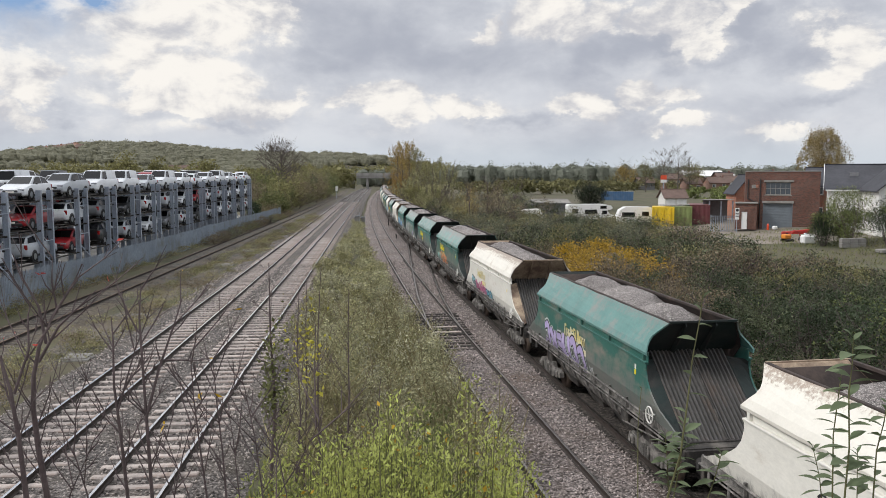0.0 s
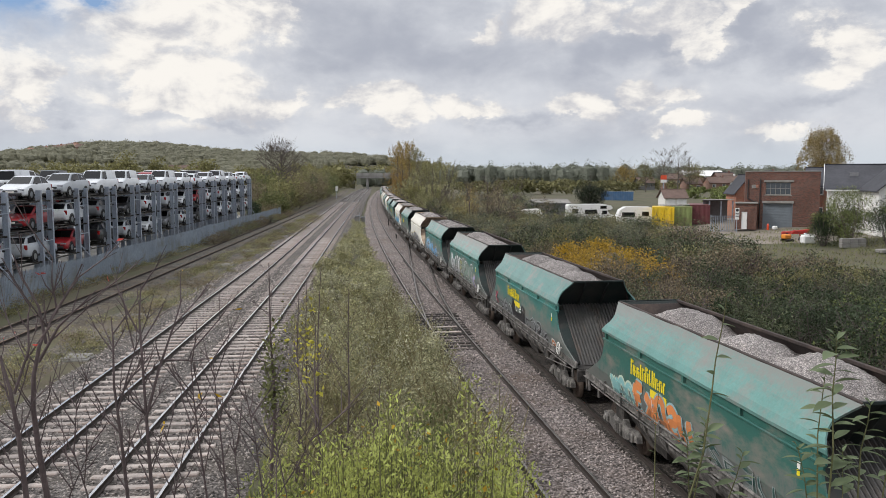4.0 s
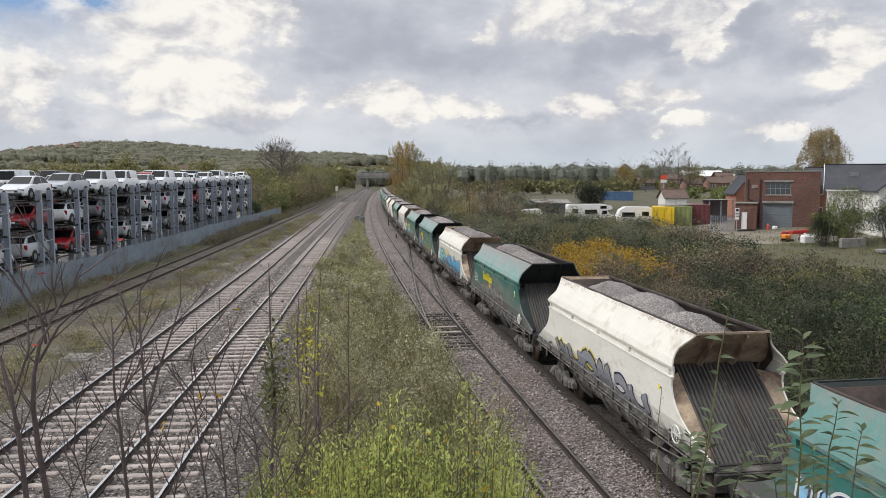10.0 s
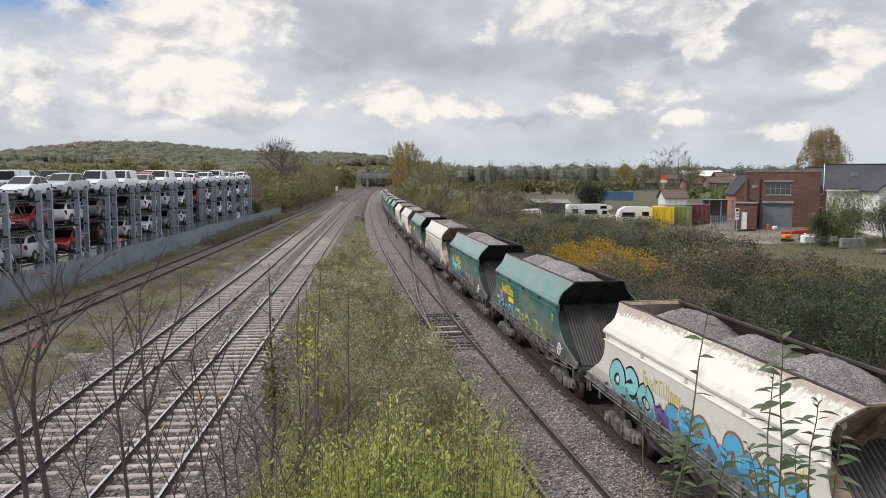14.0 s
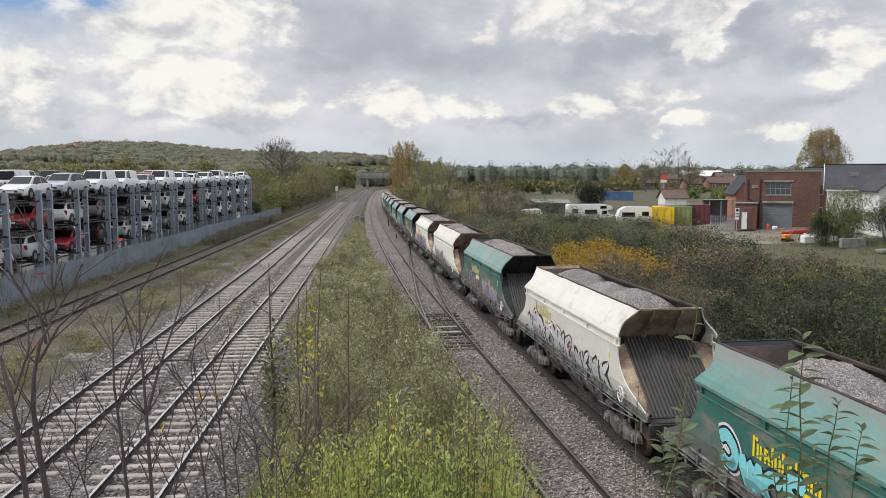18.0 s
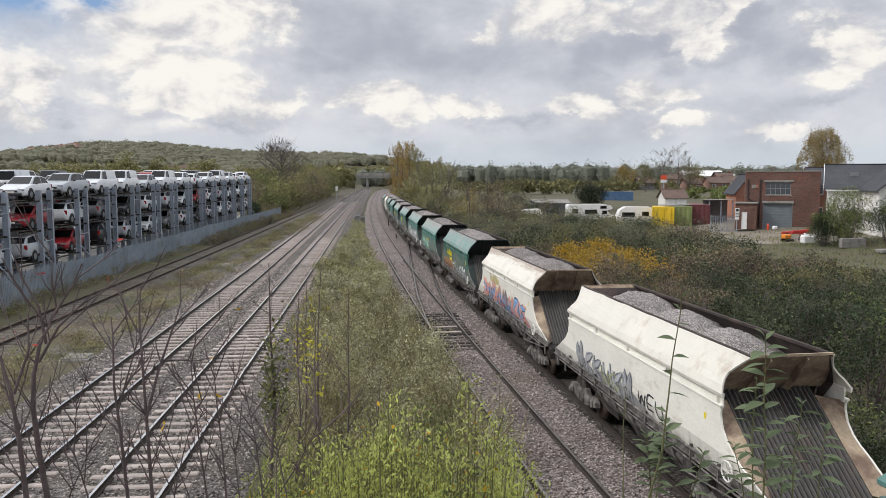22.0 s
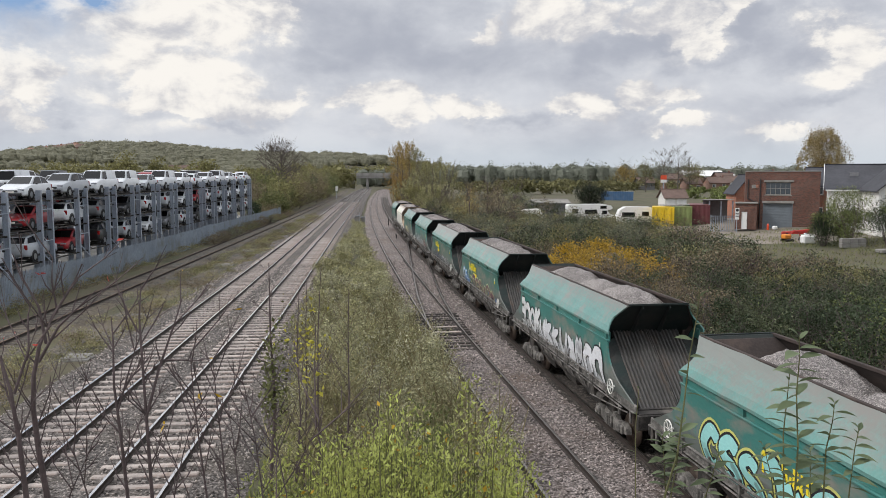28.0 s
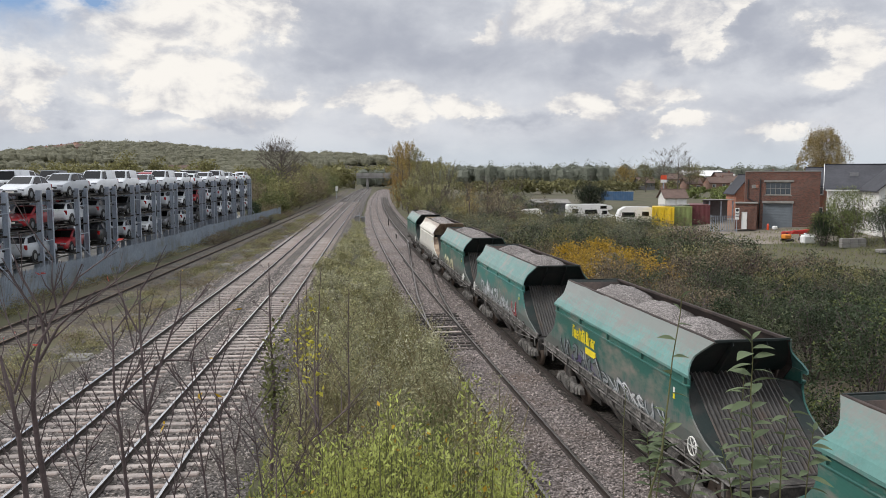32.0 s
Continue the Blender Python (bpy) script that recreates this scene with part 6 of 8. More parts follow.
def houses():
    b = 1.0
    t = pitched("brick_house", "orange-red brick house behind the workshop", 39.6, 43.2, 104, 107.5, b, 5.0, 7.2, M_BRICK2, M_SLATE, "y")
    # white rendered house with a slate roof
    t = pitched("white_house", "white rendered house with a dark slate roof", 39.5, 56, 79, 87, b, 5.85, 8.15, M_RENDER, M_SLATE, "x")
    turn_about(t, 39.5, 79, -26)
    part("verge_board", plate([[(39.1, 78.6, 5.62), (39.1, 83, 8.14)], [(39.1, 78.6, 5.85), (39.1, 83, 8.37)]], (.05, 0, 0)), M_PVC, t)
    part("roof_light", Geo().box(41.9, 80.9, 7.2, .8, .06, .5, m=None), M_GREYB, t)
    part("gutter", Geo().tube([(39.3, 78.62, 5.62), (56.3, 78.62, 5.62)], .06, 8), M_PVC, t)
    part("aerial", Geo().tube([(51.9, 83, 8.2), (51.9, 83, 9.2)], .03, 6).tube([(51.5, 83, 9.1), (52.4, 83, 9.1)], .02, 5), M_GALV, t)
    # its front gable wing
    t = pitched("gable_wing", "white rendered gable wing of a house", 41.4, 49.5, 73, 77.5, b, 5.8, 9.2, M_RENDER, M_SLATE, "y")
    turn_about(t, 41.4, 73, -10)
    window_at(t, 44.6, 45.8, 4.2, 5.4, 73)
    # brick house between workshop and white house
    t = pitched("brick_house", "red brick house with white windows and a slate roof", 43.7, 48.4, 92, 100, b, 5.9, 8.0, M_BRICK2, M_SLATE, "x")
    turn_about(t, 43.7, 92, -24)
    window_at(t, 44.3, 45.3, 4.9, 6.0 - .2, 92)
    window_at(t, 44.3, 45.3, 2.2, 3.4, 92)
    # garage with white doors
    t = pitched("garage", "low garage with white doors and a dark roof", 43.4, 47.6, 150, 155, 1.2, 3.0, 4.5, M_RENDER, M_ROOFBROWN, "x", "garage")
    part("door", Geo().box(44.5, 149.97, 2.05, 1.7, .06, 1.7), M_PVC, t)
    part("door", Geo().box(46.5, 149.97, 2.05, 1.7, .06, 1.7), M_PVC, t)
    # far houses
    rnd = random.Random(9)
    for i, (x, y, w, h, wall, roof) in enumerate(((72, 250, 9, 5.2, M_BRICK2, M_ROOFBROWN), (82, 262, 10, 5.5, M_BRICK2, M_SLATE), (91, 255, 8, 5.6, M_BRICK, M_ROOFBROWN), (84, 230, 7, 4.2, M_RENDER, M_ROOFBROWN), (77, 222, 8, 3.6, M_BRICK2, M_ROOFBROWN),
                                                  (96, 270, 9, 6.0, M_BRICK2, M_SLATE), (100, 240, 7, 6.4, M_BRICK2, M_SLATE), (61, 240, 7, 3.4, M_GREYB, M_ROOFBROWN), (68, 215, 6, 3.2, M_BRICK2, M_ROOFBROWN), (88, 205, 7, 4.6, M_BRICK2, M_ROOFBROWN), (78, 190, 6, 3.6, M_BRICK2, M_ROOFBROWN))):
        x, y = x * 1.4, y * 1.4
        wall = M_BRICK3 if wall is M_BRICK2 else wall
        z = land(x, y) - .1
        t = pitched("far_house", "%s house with a pitched roof beyond the yard" % ("white" if wall is M_RENDER else "grey" if wall is M_GREYB else "red brick"), x, x + w, y, y + 8, z, z + h, z + h + 2.2, wall, roof, rnd.choice("xxy"), group="far houses")
        for k in range(2):
            window_at(t, x + 1 + k * (w * .5), x + 2.3 + k * (w * .5), z + h - 1.8, z + h - .6, y, 1, 0, False)
        if wall is not M_GREYB:
            part("chimney", Geo().box(x + w * .8, y + 4, z + h + 2.4, .7, .7, 1.4, bev=.05), wall, t)
    z = 1.2
    t = pitched("far_shed", "large pale-roofed industrial shed beyond the houses", 132, 154, 420, 436, z, z + 6.5, z + 9.4, M_RENDER, M_PVC, "x", "shed")
    # low pale houses on the far left hill foot, and a warehouse behind the racks
    for k in range(16):
        y = rnd.uniform(905, 985)
        x = -y * rnd.uniform(.475, .585)
        z = land(x, y) - .3
        t = pitched("hillside_house", "%s house with an orange-red roof on the hill" % ("white" if k % 3 == 0 else "red brick"), x, x + rnd.uniform(8, 13), y, y + 8, z, z + 6, z + 9.2, M_RENDER if k % 3 == 0 else M_BRICK3, M_ROOFRED if k % 2 else M_ROOFBROWN, "x", group="houses on the hill")
        part("chimney", Geo().box(x + 2, y + 4, z + 9.6, .9, .9, 1.6), M_BRICK2, t)
    for i, (x, y, w) in enumerate(((-150, 268, 14), (-250, 700, 18), (-222, 690, 16))):
        z = land(x, y)
        pitched("far_building", "pale low building far behind the car racks", x, x + w, y, y + 12, z, z + (7.5 if i == 0 else 8), z + (9.5 if i == 0 else 11), M_RENDER, M_GREYB if i == 0 else M_ROOFBROWN, "x", "building", "far buildings")


def container(name, label, x, y, w, d, h, material, lift=.05):
    t = thing(name, label, "container", pose(x, y, land(x, y) + lift, 0, 0, -14))
    for face, (cx, cy, sx, along) in dict(front=(0, -d / 2, w, "x"), back=(0, d / 2, w, "x"), left=(-w / 2, 0, d, "y"), right=(w / 2, 0, d, "y")).items():
        g = Geo()
        n = int(sx / .14)
        rows = []
        for k in range(n + 1):
            q = -sx / 2 + sx * k / n
            o = .018 if k % 4 < 2 else -.018
            a = (q, cy + o) if along == "x" else (cx + o, q)
            rows.append([(a[0], a[1], .12), (a[0], a[1], h - .1)])
        g.sheet(rows)
        part("panel", g, material, t)
    part("roof", Geo().box(0, 0, h - .06, w, d, .1, bev=.02), material, t)
    part("floor_frame", Geo().box(0, 0, .08, w, d, .16, bev=.02), material, t)
    for sx in (-1, 1):
        part("corner_post", Geo().box(sx * (w / 2 - .02), -d / 2 - .02, h / 2, .12, .12, h - .02, bev=.01), material, t)
    return t


def yard_things():
    t = container("yellow_skip", "bright yellow enclosed steel waste skip in the yard", 28.4, 99.2, 2.6, 4.5, 2.45, M_SKIPY)
    for k in range(3):
        part("rib", Geo().box(-.85 + .85 * k, -2.32, 1.2, .1, .1, 2.1, bev=.02), M_SKIPY, t)
    container("green_container", "faded green shipping container in the yard", 31.0, 100.2, 2.45, 6, 2.5, M_CONG)
    container("maroon_container", "dark maroon shipping container in the yard", 33.4, 100.4, 2.3, 6, 2.5, M_CONR)
    for x in (29.8, 32.2):
        t = thing("roof_sheet", "pale sheet laid over the containers", "sheet", pose(x, 100.4, land(x, 100.4) + 2.62))
        part("sheet", Geo().box(0, 0, 0, 2.6, 3.2, .05, bev=.01), M_CONC, t)
    # sheds and gates between container and workshop
    t = thing("lean_to", "grey lean-to shelter beside the workshop", "shelter", pose(35.6, 98.5, land(35.6, 98.5)))
    part("back_wall", Geo().box(0, 2.0, 1.4, 3.2, .1, 2.8), M_GREYB, t)
    part("roof", Geo().box(0, .9, 2.9, 3.5, 2.4, .08), M_CONC, t)
    for x in (-1.5, 0, 1.5):
        part("post", Geo().box(x, -.2, 1.4, .12, .12, 2.8), M_GALV, t)
    t = thing("yard_gate", "grey steel yard gate", "gate", pose(32.0, 87.5, land(32.0, 87.5)), kind="")
    part("gate_frame", Geo().box(0, 0, 1.85, 2.9, .06, .07).box(0, 0, .15, 2.9, .06, .07).box(-1.42, 0, 1, .07, .07, 1.9).box(1.42, 0, 1, .07, .07, 1.9), M_GALV, t)
    for k in range(14):
        part("bar", Geo().box(-1.3 + .2 * k, 0, 1, .05, .03, 1.7), M_GALV, t)
    # motorhome
    t = thing("motorhome", "white coachbuilt motorhome parked in the yard", "motorhome", pose(22.4, 118, land(22.4, 118) - .4, 0, 0, 3) @ Matrix.Scale(.96, 4))
    prof = [(-3.6, .45), (-3.6, 2.5), (-3.4, 2.78), (2.2, 2.82), (3.3, 2.6), (3.62, 2.2), (3.3, 1.95), (2.7, 1.9), (3.1, 1.3), (3.75, 1.1), (3.8, .5)]
    part("body", Geo().prism([(p, q) for p, q in prof], 1, -1.1, 1.1), M_PVC, t)
    for x0, x1, z0, z1 in ((-2.9, -2.0, 1.35, 2.1), (-.9, 1.1, 1.2, 1.95), (1.6, 2.6, 2.1, 2.55), (1.9, 2.7, 1.25, 1.8)):
        part("window", Geo().box((x0 + x1) / 2, -1.11, (z0 + z1) / 2, x1 - x0, .03, z1 - z0, bev=.01), M_GLASS, t)
    part("windscreen", Geo().add([(2.78, -1, 1.85), (2.78, 1, 1.85), (3.12, 1, 1.32), (3.12, -1, 1.32)], [(0, 1, 2, 3)]), M_GLASS, t)
    part("stripe", Geo().box(-.3, -1.106, .95, 6.0, .01, .12), M_GREYB, t)
    for x in (-2.0, 2.9):
        for s in (-1, 1):
            part("wheel", Geo().tube([(x, s * 1.0, .36), (x, s * .8, .36)], .36, 16), M_TYRE, t)
    # white caravan
    t = thing("caravan", "white touring caravan parked beside the skip", "caravan", pose(25.5, 102, land(25.5, 102), 0, 0, -4))
    prof = [(-2.3, .5), (-2.45, 1.2), (-2.1, 2.1), (-1.4, 2.5), (1.9, 2.5), (2.3, 1.9), (2.4, .5)]
    part("body", Geo().prism(prof, 1, -1.05, 1.05), M_PVC, t)
    part("window", Geo().box(-1.0, -1.06, 1.5, 1.7, .03, .6, bev=.01), M_GLASS, t)
    part("window", Geo().box(1.2, -1.06, 1.6, .9, .03, .6, bev=.01), M_GLASS, t)
    for s in (-1, 1):
        part("wheel", Geo().tube([(.3, s * 1.0, .33), (.3, s * .8, .33)], .33, 14), M_TYRE, t)
    # low sheds and pale tarpaulined caravan further along
    t = pitched("low_shed", "low grey shed with a shallow roof", 14.4, 19.6, 120, 126, .2, 2.9, 3.3, M_GREYB, M_CONC, "x", "shed")
    t = thing("covered_caravan", "pale covered caravan behind the bushes", "caravan", pose(12.2, 106, land(12.2, 106)))
    part("cover", Geo().prism([(-1.6, .2), (-1.7, 1.4), (-1.2, 2.3), (1.1, 2.4), (1.6, 1.5), (1.6, .2)], 1, -1.0, 1.0), M_RENDER, t)
    part("window", Geo().box(.3, -1.02, 1.5, .8, .03, .5), M_GLASS, t)
    container("blue_trailer", "long blue trailer parked at the field's edge", 43, 190, 7.8, 2.5, 2.6, M_BLUE, -.4)
    # orange and white marker board
    t = thing("marker_board", "orange and white board on a post", "sign", pose(63, 220, land(63, 220)))
    part("post", Geo().box(0, .1, 2.4, .2, .15, 4.8), M_GALV, t)
    part("upper_board", Geo().box(0, 0, 5.6, 1.7, .15, 1.2, bev=.03), M_ORANGE, t)
    part("lower_board", Geo().box(0, 0, 4.55, 1.7, .15, .85, bev=.03), M_PVC, t)
    # red and yellow machine, bulk bag and blocks on the grass
    t = thing("mini_excavator", "small worn orange and red excavator in the yard", "excavator", pose(33.3, 74.0, land(33.3, 74.0), 0, 0, 20) @ Matrix.Scale(.72, 4))
    for s in (-1, 1):
        part("track", Geo().box(0, s * .45, .2, 1.4, .25, .4, bev=.15), M_TYRE, t)
    part("body", Geo().box(-.2, 0, .72, 1.1, .9, .6, bev=.12), M_SKIPO, t)
    part("boom", Geo().tube([(.3, 0, .9), (1.1, 0, 1.5), (1.9, 0, 1.35)], .1, 6), M_REDP, t)
    part("dipper", Geo().tube([(1.9, 0, 1.35), (2.3, 0, .6)], .08, 6), M_REDP, t)
    part("bucket", Geo().prism([(2.1, .15), (2.5, .1), (2.6, .55), (2.25, .62)], 1, -.25, .25), M_FRAME, t)
    t = thing("red_frame", "red steel machine frame lying on the ground", "machine", pose(34.5, 74.6, land(34.5, 74.6), 0, 0, -15))
    part("beam", Geo().box(0, 0, .9, 2.6, .25, .25, Matrix.Rotation(radians(-8), 4, "Y"), bev=.03), M_REDP, t)
    part("beam", Geo().box(0, .8, .75, 2.4, .2, .25, bev=.03), M_REDP, t)
    part("leg", Geo().box(-.9, .4, .4, .2, 1.1, .8, bev=.03), M_FRAME, t)
    part("leg", Geo().box(.9, .4, .4, .2, 1.1, .8, bev=.03), M_FRAME, t)
    t = thing("bulk_bag", "white builder's bulk bag standing on the grass", "bag", pose(34.3, 72.0, land(34.3, 72.0)))
    part("sack", Geo().box(0, 0, .42, 1.1, .9, .86, bev=.14), M_PVC, t)
    part("flap", Geo().box(.1, 0, .9, .9, .7, .1, Matrix.Rotation(radians(7), 4, "Y"), bev=.04), M_PVC, t)
    t = thing("block_stack", "stack of weathered concrete blocks under the shrubs", "blocks", pose(36.0, 67.2, land(36.0, 67.2), 0, 0, 4))
    for k in range(3):
        for j in range(2):
            part("block", Geo().box(-.75 + .75 * k, 0, .22 + .42 * j, .72, .5, .4, bev=.03), M_CONC, t)
    t = thing("mossy_slab", "mossy concrete slab lying in the field", "slab", pose(36.5, 62.0, land(36.5, 62.0), 0, 0, 10))
    part("slab", Geo().box(0, 0, .15, 2.6, .8, .3, bev=.05), M_CONC, t)


M_SKIPO = mat("orange_machine_paint", (.70, .24, .02), .5, var=.2, bump=.1, dirt=(.3, .16, .08), dirt_amt=.3, dirt_scale=3)
M_RUST = mat("weathered_grey", (.3, .29, .27), .8, var=.25, scale=2, fine=15, bump=.2)


def lineside():
    # relay boxes between the lines
    for i, (x, y, w, h) in enumerate(((-13.9, 124, .7, 1.25), (-13.0, 124.6, .6, 1.1))):
        z = land(x, y)
        t = thing("relay_box", "small grey lineside relay cabinet", "cabinet", pose(x, y, z), "lineside cabinets")
        part("case", Geo().box(0, 0, h / 2 + .15, w, .5, h, bev=.03), M_CONC, t)
        part("lid", Geo().box(0, 0, h + .18, w + .1, .6, .07, bev=.02), M_GALV, t)
        part("plinth", Geo().box(0, 0, .06, w + .1, .6, .2), M_RUST, t)
        part("hinge_post", Geo().tube([(w * .55, 0, 0), (w * .55, 0, h + .6)], .035, 6), M_GALV, t)
    # concrete trough lids and slabs beside the main line
    for i, (x, y, w, d) in enumerate(((-14.85, 30.6, 1.0, .9), (-18.4, 64, 1.4, 1.2), (-19.5, 76, 1.2, 1.0), (-16.2, 40.5, .9, .5))):
        t = thing("cover_slab", "flat grey concrete cover slab beside the line", "slab", pose(x, y, land(x, y) + .02, 0, 0, 5), "cover slabs")
        part("slab", Geo().box(0, 0, .04, w, d, .16, bev=.02), M_CONC, t)
        part("rim", Geo().box(0, 0, .0, w + .12, d + .12, .12, bev=.02), M_RUST, t)
    # short posts between the goods lines and a signal beside the siding
    for x, y, h in ((line_c(122) + 1.75, 122, 1.1), (line_c(96) + 1.6, 96, .5)):
        t = thing("marker_post", "short dark post between the goods lines", "post", pose(x, y, -.75), "marker posts")
        part("post", Geo().box(0, 0, h / 2, .14, .14, h, bev=.02), M_FRAME, t)
        part("cap", Geo().box(0, 0, h + .03, .2, .2, .08, bev=.02), M_FRAME, t)
    t = thing("signal_post", "white-headed signal post beside the siding", "signal", pose(-36.2, 262, land(-36.2, 262)))
    part("post", Geo().tube([(0, 0, 0), (0, 0, 3.4)], .09, 8), M_GALV, t)
    part("board", Geo().box(0, -.05, 3.6, .8, .1, 1.6, bev=.05), M_PVC, t)
    # road bridge across the line far off
    t = thing("road_bridge", "long grey concrete road bridge over the railway", "bridge")
    y = 480
    part("deck", Geo().box(-46, y + 4, 7.0, 62, 8, 1.3, bev=.1), M_BRIDGE, t)
    part("parapet", Geo().box(-46, y - .1, 8.6, 62, .35, 1.9, bev=.05), M_BRIDGE, t)
    part("parapet", Geo().box(-46, y + 8.1, 8.6, 62, .35, 1.9, bev=.05), M_BRIDGE, t)
    for k in range(15):
        part("parapet_post", Geo().box(-76 + 4.3 * k, y - .35, 8.7, .35, .2, 2.1), M_CONC, t)
    for x in (-56, -47.5, -31):
        part("pier", Geo().box(x, y + 4, 3.0, 1.0, 7, 7.2, bev=.08), M_BRIDGE, t)
    part("abutment", Geo().box(-72, y + 4, 3.4, 12, 9, 7.4, bev=.1), M_BRIDGE, t)
    part("abutment", Geo().box(-19, y + 4, 3.4, 10, 9, 7.4, bev=.1), M_BRIDGE, t)


M_BRIDGE = mat("bridge_concrete", (.30, .29, .28), .9, var=.2, scale=.3, fine=3, bump=.1, dirt=(.17, .165, .15), dirt_amt=.4, dirt_scale=.2)
yard_ground()
workshop()
houses()
yard_things()
lineside()
car_park()

# ---------------------------------------------------------------- plants
def leaf_mat(name, col, island=.5, trans=.25, rough=.6):
    return mat(name, col, rough, var=.3, scale=.6, fine=3, bump=0, island=island, rand=.12, trans=trans, spec=.25)


L_BRIGHT = leaf_mat("leaf_bright_green", (.42, .455, .14), .45, .45)
L_MID = leaf_mat("leaf_mid_green", (.155, .18, .065), .5)
L_OLIVE = leaf_mat("leaf_olive", (.20, .19, .09), .5)
L_GREY = leaf_mat("leaf_grey_green", (.175, .185, .125), .55)
L_DARK = leaf_mat("leaf_dark_green", (.046, .064, .033), .6)
L_BANK = leaf_mat("leaf_bank_green", (.105, .12, .068), .6)
L_BROWN = leaf_mat("leaf_brown", (.215, .175, .115), .5)
L_YELLOW = leaf_mat("leaf_yellow", (.42, .27, .03), .45, .35)
L_LEMON = leaf_mat("leaf_lemon", (.55, .50, .08), .35, .4)
L_ORANGE = leaf_mat("leaf_orange", (.34, .225, .07), .45, .3)
L_GOLD = leaf_mat("leaf_gold", (.34, .25, .085), .45, .3)
# leaf_far_hazy and leaf_hill_hazy colours are paled to carry the distance haze
L_FAR = leaf_mat("leaf_far_hazy", (.235, .25, .205), .12, .5)
L_HILL = leaf_mat("leaf_hill_hazy", (.33, .325, .245), .04, .55)
L_STRAW = leaf_mat("dry_grass", (.26, .225, .125), .4, .2)
L_PALE = leaf_mat("leaf_pale_grey", (.42, .41, .29), .4)
L_TWIG = leaf_mat("twig_brown", (.15, .115, .09), .4, 0.0)
L_ISLE = leaf_mat("leaf_scrub_grey", (.37, .36, .215), .55)
L_ISLE2 = leaf_mat("leaf_scrub_olive", (.33, .315, .165), .55)
L_FIELD = leaf_mat("field_grass", (.17, .18, .075), .5, .3)
L_HILLTREE = leaf_mat("leaf_bridge_trees", (.25, .235, .105), .35, .35)
L_AMBER = leaf_mat("leaf_amber", (.46, .31, .06), .5, .4)
L_EVER = leaf_mat("leaf_evergreen", (.025, .032, .018), .5, .1)
L_BIRCH = leaf_mat("leaf_birch", (.30, .225, .085), .45, .2)
L_RED = leaf_mat("leaf_red", (.42, .05, .04), .3, .3)
M_BARK = mat("bark_grey", (.13, .11, .095), .9, var=.35, scale=3, fine=25, bump=.4)
M_TWIG = mat("bark_plum", (.105, .078, .078), .8, var=.3, scale=6, fine=40, bump=.2)
M_TWIGG = mat("bark_green", (.12, .12, .05), .8, var=.3, scale=6, fine=40, bump=.2)


def leaf_verts(pts, size, seed, aspect=.45, up=.3, heads=None):
    """Corners of many single kite-shaped leaves, one at each point."""
    rng = np.random.default_rng(seed)
    pts = np.asarray(pts, float)
    n = len(pts)
    d = rng.normal(size=(n, 3))
    d[:, 2] = d[:, 2] * .8 + up
    if heads is not None:
        d = d * .45 + np.asarray(heads)
    d /= np.linalg.norm(d, axis=1)[:, None]
    s = np.cross(d, rng.normal(size=(n, 3)))
    s /= np.linalg.norm(s, axis=1)[:, None] + 1e-9
    nn = np.cross(d, s)
    ln = (size * rng.uniform(.6, 1.3, n))[:, None]
    w = ln * aspect * .5
    v = np.empty((n, 4, 3))
    v[:, 0] = pts
    v[:, 1] = pts + d * ln * .45 + s * w + nn * w * .3
    v[:, 2] = pts + d * ln
    v[:, 3] = pts + d * ln * .45 - s * w + nn * w * .3
    return v


def leaf_mesh(name, pts, size, material, seed, aspect=.45, up=.3, heads=None):
    v = leaf_verts(pts, size, seed, aspect, up, heads)
    n = len(v)
    me = bpy.data.meshes.new(name)
    me.vertices.add(n * 4)
    me.vertices.foreach_set("co", v.reshape(-1))
    me.loops.add(n * 4)
    me.loops.foreach_set("vertex_index", np.arange(n * 4, dtype=np.int32))
    me.polygons.add(n)
    me.polygons.foreach_set("loop_start", np.arange(0, n * 4, 4, dtype=np.int32))
    me.update(calc_edges=True)
    me.materials.append(material)
    return me


def lumpy(seed, c, r, n, lumps=14, spread=.34, hollow=.5, flat=.0):
    """Points in uneven lumps over a dome."""
    rng = np.random.default_rng(seed)
    a = rng.normal(size=(lumps, 3))
    a /= np.linalg.norm(a, axis=1)[:, None]
    a *= rng.uniform(hollow, 1.0, lumps)[:, None]
    a[:, 2] = a[:, 2] * (1 - flat)
    wgt = rng.uniform(.4, 1.3, lumps)
    k = rng.choice(lumps, n, p=wgt / wgt.sum())
    off = rng.normal(size=(n, 3))
    off *= (rng.random(n) ** .45 / (np.linalg.norm(off, axis=1) + 1e-9))[:, None]
    p = a[k] * .86 + off * 1.75 * spread * rng.uniform(.6, 1.2, lumps)[k][:, None]
    return p * np.array(r) + np.array(c)


